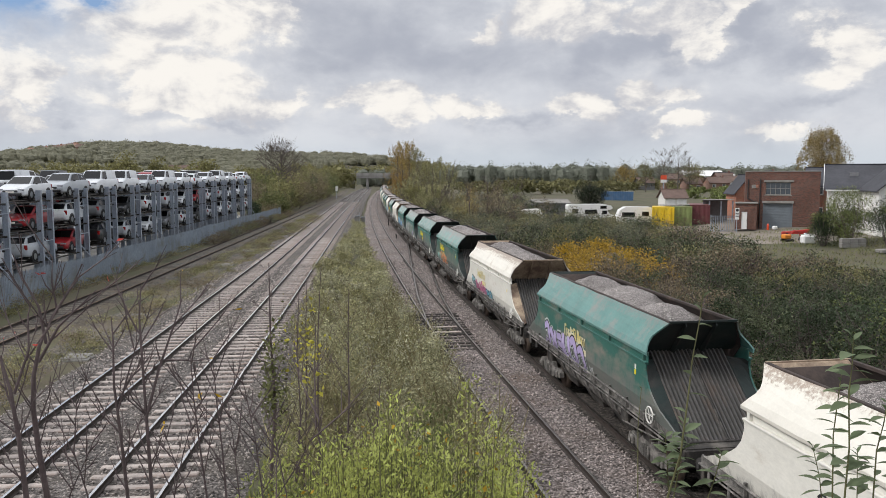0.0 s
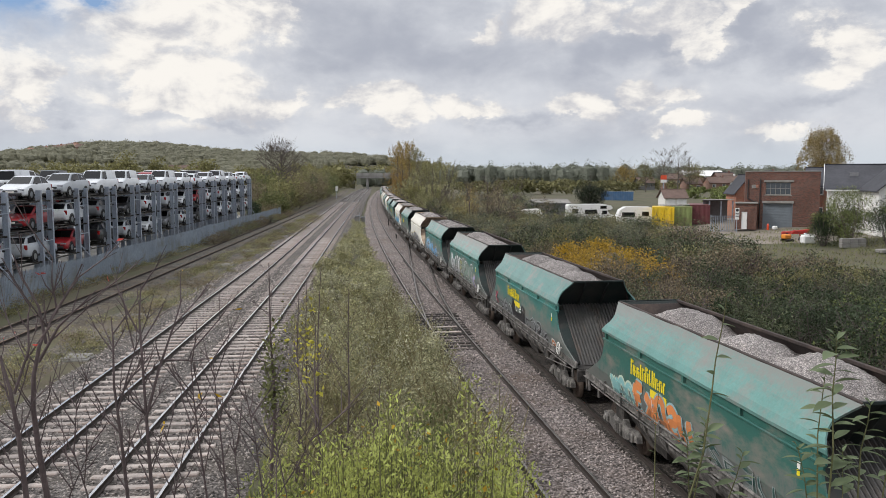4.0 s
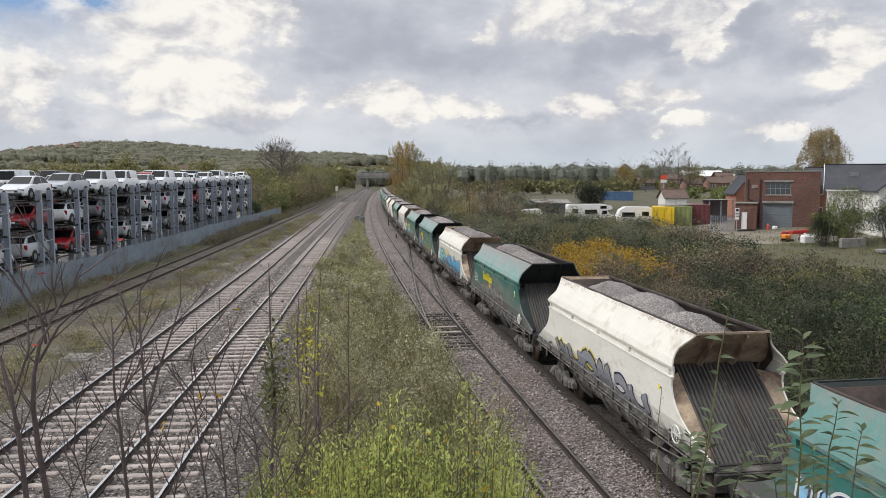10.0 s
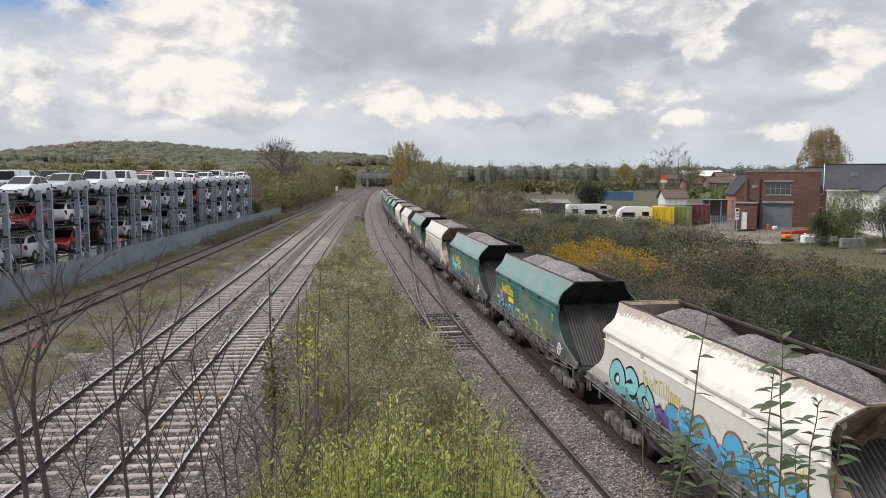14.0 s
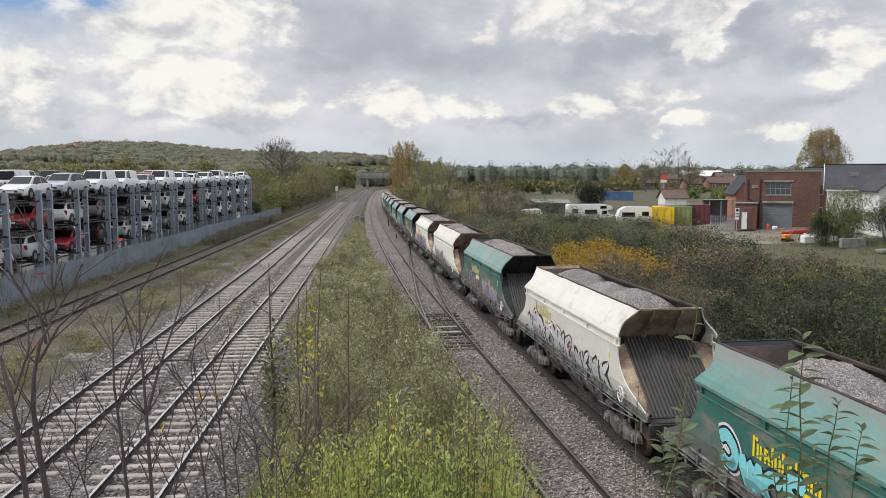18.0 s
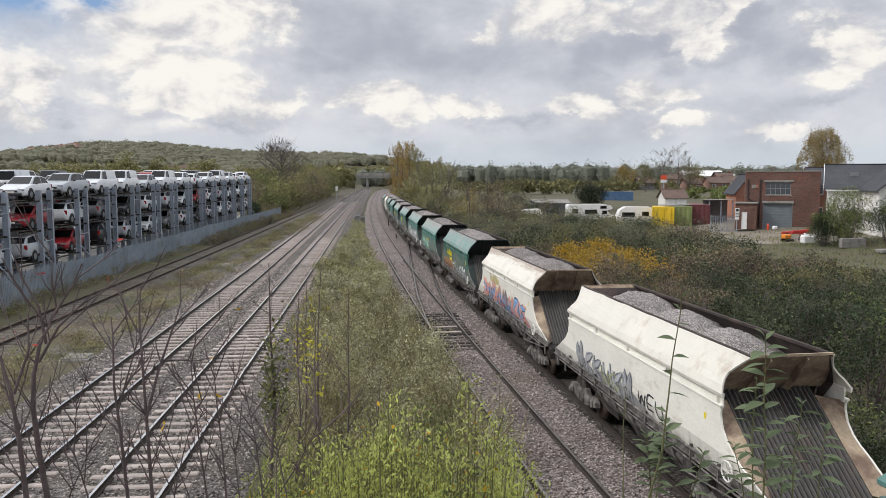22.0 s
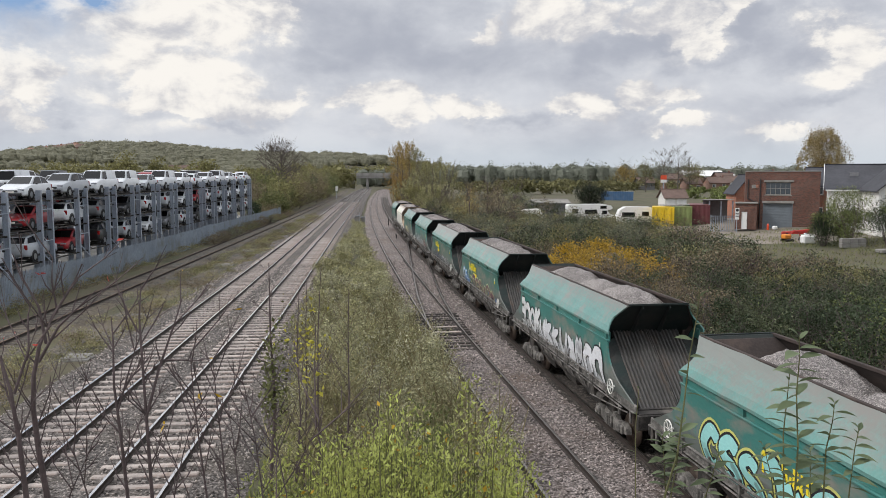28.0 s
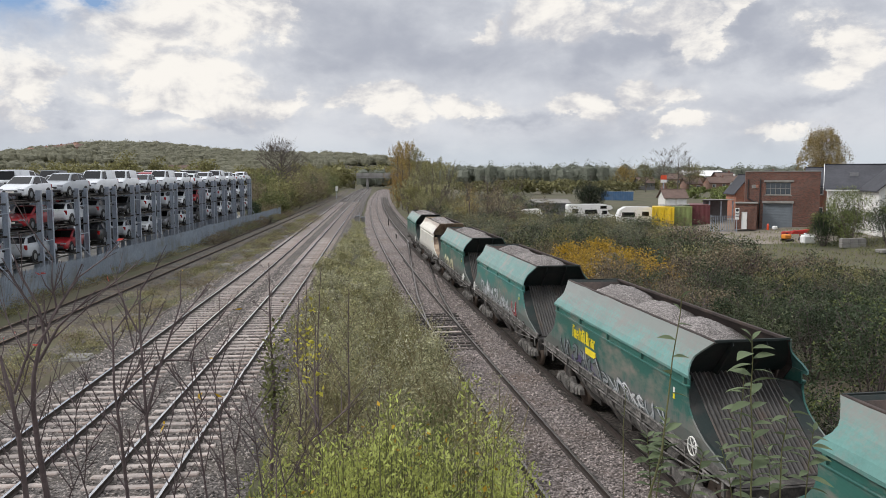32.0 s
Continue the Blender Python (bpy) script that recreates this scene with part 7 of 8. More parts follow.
def branches(g, seed, base, top, r0, n, reach, rise=.5, sub=2, tiers=(.3, .95), k=5, dome=False):
    """A trunk and tapered limbs."""
    rnd = random.Random(seed)
    base, top = Vector(base), Vector(top)
    pts = []
    for i in range(6):
        q = i / 5
        p = base.lerp(top, q)
        if 0 < i:
            p += Vector((rnd.uniform(-1, 1), rnd.uniform(-1, 1), 0)) * reach * .06
        pts.append(p)
    g.tube(pts, [r0 * (1 - .85 * i / 5) for i in range(6)], 7)
    tips = []
    for i in range(n):
        q = tiers[0] + (tiers[1] - tiers[0]) * (i + rnd.random()) / n
        j = min(4, int(q * 5))
        p = pts[j].lerp(pts[j + 1], q * 5 - j)
        a = rnd.uniform(0, 6.283)
        ln = reach * (math.sqrt(max(.12, 1 - ((q - .55) / .5) ** 2)) if dome else 1.15 - .75 * q) * rnd.uniform(.6, 1.1)
        e = p + Vector((math.cos(a) * ln, math.sin(a) * ln, ln * rise * rnd.uniform(.6, 1.5)))
        m = p.lerp(e, .5) + Vector((0, 0, -.06 * ln))
        rr = r0 * (1 - .85 * q) * .5
        g.tube([p, m, e], [rr, rr * .6, rr * .2], k, False)
        tips.append(e)
        for _ in range(sub):
            s = p.lerp(e, rnd.uniform(.4, .9))
            f = s + Vector((rnd.uniform(-1, 1), rnd.uniform(-1, 1), rnd.uniform(.1, 1))) * ln * .4
            g.tube([s, f], [rr * .4, rr * .12], 4, False)
            tips.append(f)
    return tips


def bush(x, y, rx, ry, h, n, size, material, label, seed, stems=7, group="bushes along the line", stem_mat=None, name="bush", up=.3, aspect=.45, extra=None, flat=.0, lumps=14, twigs=None):
    z = land(x, y) - .08
    t = thing(name, label, "bush", pose(x, y, z), group)
    rnd = random.Random(seed)
    g = Geo()
    for _ in range(stems):
        a, q = rnd.uniform(0, 6.283), rnd.uniform(.3, 1.0)
        e = Vector((math.cos(a) * rx * q, math.sin(a) * ry * q, h * rnd.uniform(.6, 1.02)))
        g.tube([(e.x * .12, e.y * .12, 0), (e.x * .45, e.y * .45, e.z * .55), e], [.03 + h * .004, .02, .006], 5, False)
        for _ in range(3):
            s = e * rnd.uniform(.5, .9)
            f = s + Vector((rnd.uniform(-.3, .3) * rx, rnd.uniform(-.3, .3) * ry, rnd.uniform(.05, .3) * h))
            g.tube([s, f], [.012, .004], 4, False)
    if twigs:
        p3 = lumpy(seed + 31, (0, 0, h * .42), (rx * .9, ry * .9, h * .40), twigs[1], 16, .3, .4)
        v = leaf_verts(p3[p3[:, 2] > 0], h * .26 if name == "scrub_bush" else .55, seed + 3, .03 if name == "scrub_bush" else .022, 1.1).reshape(-1, 3)
        g.add(v.tolist(), [(i, i + 1, i + 2, i + 3) for i in range(0, len(v), 4)])
    tagged(part("stem_cluster", g, (L_STRAW if twigs and twigs[0] is L_STRAW else stem_mat) or M_TWIG, t), kind="stuff")
    pts = lumpy(seed, (0, 0, h * .52), (rx * .85, ry * .85, h * .46), n, lumps, flat=flat)
    pts = pts[pts[:, 2] > .03]
    part("leaves", leaf_mesh("leaves", pts, size, material, seed, aspect, up), None, t)
    if extra:
        m2, share = extra
        p2 = lumpy(seed + 77, (0, 0, h * .55), (rx * .9, ry * .9, h * .46), int(n * share), max(4, lumps // 2), .22, .7)
        part("turned_leaves", leaf_mesh("leaves", p2[p2[:, 2] > .05], size, m2, seed + 9, aspect, up), None, t)
    return t


def tree(x, y, h, r, n, size, material, label, seed, trunk=.0, low=.25, group="trees", limbs=14, z=None, narrow=1.0, name="tree", rise=.6, lumps=26, droop=0.0, bark=None, spread=.26, haze=0, shoots=0, hang=0.0, wide=.4):
    z = land(x, y) - .1 if z is None else z
    t = thing(name, label, "tree", pose(x, y, z), group)
    g = Geo()
    tips = branches(g, seed, (0, 0, 0), (0, 0, h * .96), trunk or h * .018, limbs, r * .95, rise, 3, (low, .97), dome=haze > 600)
    if haze:
        rng = np.random.default_rng(seed)
        tp = np.array([tuple(p) for p in tips])
        o = tp - np.array((0, 0, h * .35))
        o /= np.linalg.norm(o, axis=1)[:, None]
        k = rng.integers(0, len(tp), haze)
        v = leaf_verts(tp[k] - o[k] * rng.uniform(0, .5, (haze, 1)) * r * .5, r * .24, seed, .05, .2, o[k]).reshape(-1, 3)
        g.add(v.tolist(), [(i, i + 1, i + 2, i + 3) for i in range(0, len(v), 4)])
    part("trunk", g, bark or M_BARK, t)
    if n:
        c = h * (low + (1 - low) * .5)
        pts = shoot_points(seed, h, low, r, shoots, n, hang or h * .2, -1 if hang else 1, wide) if shoots else lumpy(seed, (0, 0, c), (r, r, h * (1 - low) * .5), n, lumps, spread, .35)
        if droop:
            rng = np.random.default_rng(seed)
            k = rng.random(len(pts))
            pts[:, 2] -= droop * k * k
        part("crown", leaf_mesh("crown", pts[pts[:, 2] > .2], size, material, seed, .55, -.5 if droop else .2), None, t)
    return t


def shoot_points(seed, h, low, r, shoots, n, length, rise, wide):
    """Leaf places along upright or hanging shoots; wide is the height at which the crown is widest."""
    rng = np.random.default_rng(seed)
    t = low + (1 - low) * rng.random(shoots) ** .85
    u = np.clip(np.where(t < wide, (t - low) / (wide - low + 1e-6), (1 - t) / (1 - wide)), 0, 1)
    ra = r * (.3 + .7 * np.sqrt(u)) * np.sqrt(rng.random(shoots)) * rng.uniform(.8, 1.12, shoots)
    a = rng.uniform(0, 6.283, shoots)
    start = np.stack([np.cos(a) * ra, np.sin(a) * ra, t * h], 1)
    way = np.stack([np.cos(a) * .25, np.sin(a) * .25, np.full(shoots, rise)], 1) + rng.normal(size=(shoots, 3)) * .12
    ln = length * rng.uniform(.5, 1.2, shoots)
    if rise > 0:
        ln = np.minimum(ln, np.maximum(h - start[:, 2], .12 * h))
    k = rng.integers(0, shoots, n)
    s = rng.random(n)
    p = start[k] + way[k] * (ln[k] * s)[:, None] + rng.normal(size=(n, 3)) * (.09 * length * (1.1 - .6 * s))[:, None]
    return p[p[:, 2] > .2]


def woods(name, label, rows, n_per, size, material, seed, hgt, rad, core=True):
    """Far woodland: many crowns along a line, each a rough core under loose leaf clumps, in one object."""
    rnd = random.Random(seed)
    rng = np.random.default_rng(seed)
    all_v = []
    nu, nv = 7, 4
    tt = math.pi * (np.arange(nv + 1) + .02) / nv
    pp = 2 * math.pi * np.arange(nu) / nu
    sn = np.abs(np.sin(tt)) ** .6
    unit = np.stack([np.outer(sn, np.cos(pp)), np.outer(sn, np.sin(pp)), np.outer(np.cos(tt), np.ones(nu))], 2)
    for (x0, y0, x1, y1, count) in rows:
        for i in range(count):
            q = (i + rnd.random()) / count
            x, y = x0 + (x1 - x0) * q + rnd.uniform(-1, 1) * rad, y0 + (y1 - y0) * q + rnd.uniform(-1, 1) * rad
            h, r = hgt * rnd.uniform(.72, 1.1), rad * rnd.uniform(.75, 1.25)
            # the houses on the hill stand in a clearing
            if y > 860 and x < -.465 * y and rnd.random() < .8:
                continue
            z = land(x, y)
            lump = unit * rng.uniform(.65, .95, (nv + 1, nu, 1)) * np.array((r * .85, r * .85, h * .5)) + np.array((x, y, z + h * .43))
            nxt = np.roll(lump, -1, axis=1)
            if core:
                all_v.append(np.stack([lump[:-1], nxt[:-1], nxt[1:], lump[1:]], 2).reshape(-1, 4, 3))
            all_v.append(leaf_verts(lumpy(rnd.randrange(10 ** 6), (x, y, z + h * .5), (r, r, h * .5), n_per, 9, .26, .5), size, rnd.randrange(10 ** 6), .95, .2))
    v = np.concatenate(all_v).reshape(-1, 3)
    me = bpy.data.meshes.new(name)
    me.from_pydata(v.tolist(), [], np.arange(len(v)).reshape(-1, 4).tolist())
    me.materials.append(material)
    return tagged(new(name, me), label, "woods", kind="stuff")


def plant_near():
    rnd = random.Random(11)
    # bright sallow in front, at the foot of the bridge
    for i, (x, y, rx, h, mt) in enumerate(((-1.45, 7.6, .75, 5.0, L_BRIGHT), (-.55, 7.9, .85, 5.45, L_BRIGHT), (.25, 8.4, .8, 5.4, L_BRIGHT), (-1.0, 9.4, .85, 4.9, L_BRIGHT), (.75, 9.0, .55, 4.7, L_BRIGHT), (-1.95, 8.6, .5, 4.2, L_MID), (-.2, 9.9, .8, 4.8, L_MID))):
        z = land(x, y) - .1
        t = thing("sallow_bush", "bright green sallow bush with upright leafy shoots", "bush", pose(x, y, z), "sallow bushes by the bridge")
        g, pts, hd = Geo(), [], []
        for k in range(70):
            a, q = rnd.uniform(0, 6.283), math.sqrt(rnd.random())
            e = Vector((math.cos(a) * rx * q, math.sin(a) * rx * q, h * (1 - .22 * q * q) * rnd.uniform(.78, 1.03)))
            b = Vector((e.x * .15, e.y * .15, 0))
            mid = Vector((e.x * .75, e.y * .75, e.z * .6))
            g.tube([b, mid, e], [.02, .010, .003], 4, False)
            n = 110
            for j in range(n):
                w = 1 - (j / n) ** 1.4 * .55
                p = mid.lerp(e, (w - .6) / .4) if w > .6 else b.lerp(mid, w / .6)
                pts.append((p.x + rnd.gauss(0, .08), p.y + rnd.gauss(0, .08), p.z + rnd.gauss(0, .05)))
                aa = rnd.uniform(0, 6.283)
                hd.append((math.cos(aa) * .6, math.sin(aa) * .6, .7))
        tagged(part("stem_cluster", g, M_TWIGG, t), kind="stuff")
        part("leaves", leaf_mesh("leaves", pts, .064, mt, 300 + i, .38, heads=hd), None, t)
        yl = lumpy(900 + i, (0, 0, h * .82), (rx * .8, rx * .8, h * .15), 26, 8)
        part("turned_leaves", leaf_mesh("leaves", yl, .075, L_YELLOW, 320 + i, .6), None, t)
    # darker scrub behind it on the strip between the lines
    k = 0
    y = 11.0
    while y < 125:
        mid = (line_b(y) + line_c(y)) / 2
        half = max(.7, (line_c(y) - line_b(y)) / 2 - 1.8 - max(0, y - 70) * .006)
        cols = max(1, int(half * 2 / 1.5))
        for c in range(cols):
            x = mid - .12 + (-half + (c + .5) * 2 * half / cols) + rnd.uniform(-.3, .3)
            if y < 30 and x < (line_b(y) + 3.5 if y > 15.5 else -1.7):
                continue
            hh = rnd.uniform(2.3, 3.4) if y < 24 else rnd.uniform(1.8, 2.9) if y < 32 else rnd.uniform(1.1, 2.2) if y < 60 else rnd.uniform(.6, 1.3)
            if c == 0 and y < 40:
                hh *= .75
            mt = rnd.choice((L_ISLE, L_ISLE, L_ISLE2, L_ISLE2, L_ISLE, L_OLIVE)) if y < 50 else rnd.choice((L_ISLE2, L_ISLE, L_ISLE2))
            bush(x, y + rnd.uniform(-.5, .5), 1.1, 1.2, hh, 4300 if y < 30 else 1500 if y < 60 else 700, .062 if y < 20 else .085 if y < 40 else .14, mt,
                 {"leaf_scrub_grey": "grey-green bramble scrub between the lines", "leaf_scrub_olive": "olive scrub bush between the lines"}.get(mt.name, "dull olive withering scrub between the lines"),
                 500 + k, 9 if y < 40 else 4, "scrub between the lines", name="scrub_bush", extra=(L_PALE, .16), twigs=(L_STRAW, 240 if y < 40 else 110))
            k += 1
        y += 1.7 if y < 40 else 2.6
    # ivy-grown sapling and thin bare ones in the scrub
    t = thing("ivy_sapling", "thin sapling trunk grown over with ivy and yellow leaves", "tree", pose(-2.9, 12.5, land(-2.9, 12.5) - .1), "saplings by the bridge")
    g = Geo()
    branches(g, 71, (0, 0, 0), (.1, 0, 6.1), .05, 22, .9, .9, 3, (.35, .97), 4)
    part("trunk", g, M_TWIG, t)
    part("ivy", leaf_mesh("ivy", lumpy(72, (.1, 0, 4.1), (.34, .3, 1.55), 620, 40, .2, .2), .075, L_FIELD, 72, .7), None, t)
    part("yellow_leaves", leaf_mesh("leaves", lumpy(73, (.6, .2, 4.6), (.55, .4, .9), 110, 14, .25, .5), .085, L_LEMON, 73, .7), None, t)
    for i, (x, y, h, r) in enumerate(((-2.3, 13.5, 6.0, .8), (-1.9, 14.5, 5.8, .8), (-2.9, 15.5, 5.6, .7), (-1.2, 13.0, 4.2, .6), (-2.55, 12.9, 5.7, .7))):
        t = thing("bare_sapling", "leafless plum-brown sapling in the scrub", "tree", pose(x, y, land(x, y) - .1), "saplings by the bridge")
        g = Geo()
        branches(g, 80 + i, (0, 0, 0), (.1, 0, h), .03, 34, r, 1.4, 4, (.3, .97), 4)
        part("trunk", g, M_TWIG, t)
        part("leaves", leaf_mesh("leaves", lumpy(85 + i, (0, 0, h * .6), (r * .7, r * .7, h * .35), 160, 20, .25, .5), .06, L_OLIVE, 85 + i, .6), None, t)
    # bare saplings close to the bridge: distance, then each stem's thickness and its way (across, height) from below up
    for i, (y, stems) in enumerate((
            (4.30, ((0.024, ((-2.309, 5.076), (-2.322, 5.353), (-2.328, 5.620), (-2.312, 5.819), (-2.278, 5.983), (-2.206, 6.146), (-2.088, 6.340), (-2.046, 6.442))), (0.012, ((-2.302, 5.884), (-2.196, 6.081), (-2.096, 6.178), (-1.979, 6.291))), (0.012, ((-2.282, 5.976), (-2.319, 6.194), (-2.389, 6.340), (-2.438, 6.500))), (0.008, ((-2.199, 6.159), (-2.210, 6.340), (-2.190, 6.484))),)),
            (4.15, ((0.022, ((-2.342, 5.141), (-2.338, 5.473), (-2.361, 5.762), (-2.413, 5.953), (-2.464, 6.047))), (0.010, ((-2.355, 5.746), (-2.281, 5.984), (-2.290, 6.173), (-2.259, 6.298))), (0.010, ((-2.341, 5.537), (-2.419, 5.730), (-2.457, 5.889))),)),
            (4.50, ((0.016, ((-1.929, 4.990), (-1.933, 5.420), (-1.949, 5.698), (-1.948, 5.973), (-1.960, 6.109))), (0.008, ((-1.939, 5.525), (-1.872, 5.767), (-1.825, 5.939), (-1.827, 6.075))),)),
            (4.40, ((0.016, ((-1.738, 5.033), (-1.728, 5.522), (-1.740, 5.927), (-1.755, 6.127), (-1.749, 6.306))), (0.012, ((-1.731, 5.522), (-1.651, 5.826), (-1.563, 6.094), (-1.522, 6.233))), (0.008, ((-1.630, 5.860), (-1.498, 5.860), (-1.444, 5.994))),)),
            (4.80, ((0.011, ((-1.545, 4.861), (-1.565, 5.170), (-1.583, 5.542), (-1.592, 5.836))),)),
            (4.80, ((0.011, ((-1.417, 4.861), (-1.423, 5.170), (-1.439, 5.542), (-1.450, 5.799))),)),
            (4.90, ((0.009, ((-1.203, 4.818), (-1.232, 5.210), (-1.279, 5.551), (-1.303, 5.664))),)),
            (3.60, ((0.008, ((-0.813, 5.378), (-0.694, 5.559), (-0.593, 5.764), (-0.570, 5.828))),)),
            (4.60, ((0.009, ((-2.337, 4.947), (-2.184, 5.243), (-2.076, 5.476), (-2.023, 5.600))),)),
            (4.60, ((0.007, ((-1.681, 4.947), (-1.601, 5.243), (-1.505, 5.529), (-1.416, 5.635))),)),
            (5.00, ((0.008, ((-1.388, 4.774), (-1.408, 5.174), (-1.431, 5.484))),)),
            (5.00, ((0.007, ((-1.731, 4.774), (-1.835, 5.096), (-1.884, 5.330))),)),
            (4.70, ((0.008, ((-2.273, 4.904), (-2.331, 5.206), (-2.282, 5.498), (-2.291, 5.715))),)),
            (4.90, ((0.007, ((-1.043, 4.818), (-1.092, 5.133), (-1.123, 5.437))),)),
            )):
        x = stems[0][1][0][0]
        z = land(x, y) - .1
        t = thing("bare_sapling", "tall bare sapling with plum-brown twigs by the bridge", "tree", pose(x, y, z), "saplings by the bridge")
        rr, tips = random.Random(130 + i), []
        for q, (r0, way) in enumerate(stems):
            g = Geo()
            pts = [Vector((a - x, .05 * math.sin(3 * b + q), b - z)) for a, b in way]
            if q == 0:
                pts.insert(0, Vector((0, .3, 0)))
            m = len(pts)
            g.tube(pts, [r0 * .66 * (1.25 - .95 * k / (m - 1)) for k in range(m)], 7, False)
            side = 1
            for a, b in zip(pts[1 if q == 0 else 0:], pts[2 if q == 0 else 1:]):
                d = (b - a).normalized()
                for k in range(max(1, int((b - a).length / .085))):
                    side = -side
                    p = a.lerp(b, rr.random())
                    e = (d + Vector((side * rr.uniform(.4, 1.0), rr.uniform(-.6, .6), rr.uniform(-.1, .4)))).normalized()
                    ln = rr.uniform(.08, .46)
                    c = p + e * ln * .55 + Vector((0, 0, .015))
                    f = p + e * ln + Vector((side * -.01, 0, .05))
                    g.tube([p, c, f], [.0045, .0034, .0016], 4, False)
                    tips.append(f)
                    if ln > .16:
                        for _ in range(2):
                            h = c + (e + Vector((rr.uniform(-.9, .9), rr.uniform(-.5, .5), rr.uniform(0, .8)))).normalized() * ln * rr.uniform(.25, .5)
                            g.tube([c, h], [.0026, .0012], 4, False)
            part("trunk" if q == 0 else "limb", g, M_TWIG, t)
        if i in (0, 1, 3, 5):
            part("last_leaves", leaf_mesh("leaves", [tuple(rr.choice(tips)) for _ in range(5)], .05, L_RED if i < 2 else L_YELLOW, 140 + i, .5), None, t)
    # leafy shoots standing close to the camera on the goods side: distance, way from the top down (across, height), leaf length, leaf pairs
    for i, (y, way, size, pairs, kind) in enumerate((
            (2.30, ((0.769, 6.594), (0.767, 6.510), (0.745, 6.371), (0.731, 6.265), (0.708, 6.087), (0.677, 5.938)), 0.055, 6, 1),
            (2.30, ((1.059, 6.444), (1.066, 6.371), (1.060, 6.265), (1.060, 6.105), (1.054, 5.938)), 0.075, 12, 2),
            (2.35, ((1.059, 6.323), (1.058, 6.250), (1.046, 6.123), (1.043, 5.917)), 0.050, 8, 2),
            (2.30, ((1.177, 6.238), (1.177, 6.176), (1.162, 6.087), (1.151, 5.938)), 0.055, 9, 2),
            (2.30, ((1.254, 6.158), (1.249, 6.087), (1.239, 5.938)), 0.055, 7, 2),
            (2.40, ((0.694, 6.106), (0.707, 6.012), (0.718, 5.895)), 0.055, 10, 1),
            (2.40, ((0.747, 6.153), (0.743, 6.031), (0.732, 5.895)), 0.050, 10, 1),
            (2.40, ((0.870, 6.050), (0.854, 5.975), (0.835, 5.895)), 0.050, 6, 1),
            (2.40, ((1.002, 6.069), (1.024, 5.975), (1.036, 5.895)), 0.050, 7, 2),
            (2.45, ((1.182, 6.032), (1.179, 5.874)), 0.055, 7, 2),
            (2.90, ((0.751, 6.114), (0.741, 5.957), (0.739, 5.680)), 0.030, 3, 1),
            )):
        x = way[-1][0]
        z = land(x, y) - .1
        t = thing("leafy_shoot", "thin swaying shoot with grey-green oval leaves by the bridge", "shrub", pose(x, y, z), "leafy shoots by the bridge")
        rr = random.Random(60 + i)
        pts = [Vector((a - x, .02 * math.sin(9 * b + i), b - z)) for a, b in way]
        m = len(pts)
        g = Geo().tube([Vector((0, 0, 0))] + pts[::-1], [.006] + [.0012 + .0005 * k for k in range(m)][::-1], 5, False)
        part("stem", g, M_TWIGG, t)
        run = sum((b - a).length for a, b in zip(pts, pts[1:]))
        for j in range(pairs * 2):
            s0 = run * .96 * (j / (pairs * 2)) ** 1.25
            k = 0
            while k < m - 2 and s0 > (pts[k + 1] - pts[k]).length:
                s0 -= (pts[k + 1] - pts[k]).length
                k += 1
            p = pts[k] + (pts[k + 1] - pts[k]).normalized() * s0
            a = (0 if j % 2 else math.pi) + rr.uniform(-.9, .9)
            rise = 1.1 if j < 3 else rr.uniform(-.15, .75)
            g = Geo()
            oval_leaf(g, p, Vector((math.cos(a), math.sin(a) * .8, rise)), size * (rr.uniform(.55, .8) if j < 3 else rr.uniform(.8, 1.4)), rr.uniform(.32, .44), rr)
            part("leaf", g.mesh("leaf", L_SHOOT, True, fix=False), None, t)
        SHOOTS.append((t, kind))


def oval_leaf(g, p, d, ln, wide, rr):
    """One pointed oval leaf, folded a little along its midrib and drooping at the tip."""
    d = d.normalized()
    s = d.cross(Vector((rr.uniform(-.5, .5), rr.uniform(-.5, .5), 1))).normalized()
    u = s.cross(d)
    rows = []
    for k, w in enumerate((.04, .55, .92, 1.0, .8, .45, .03)):
        q = k / 6
        c = p + d * ln * q - Vector((0, 0, 1)) * ln * .22 * q * q
        h = ln * wide * .5 * w
        rows.append([c - s * h + u * h * .35, c, c + s * h + u * h * .35])
    g.sheet(rows)


SHOOTS = []
L_SHOOT = leaf_mat("leaf_shoot", (.15, .19, .105), .0, .3)


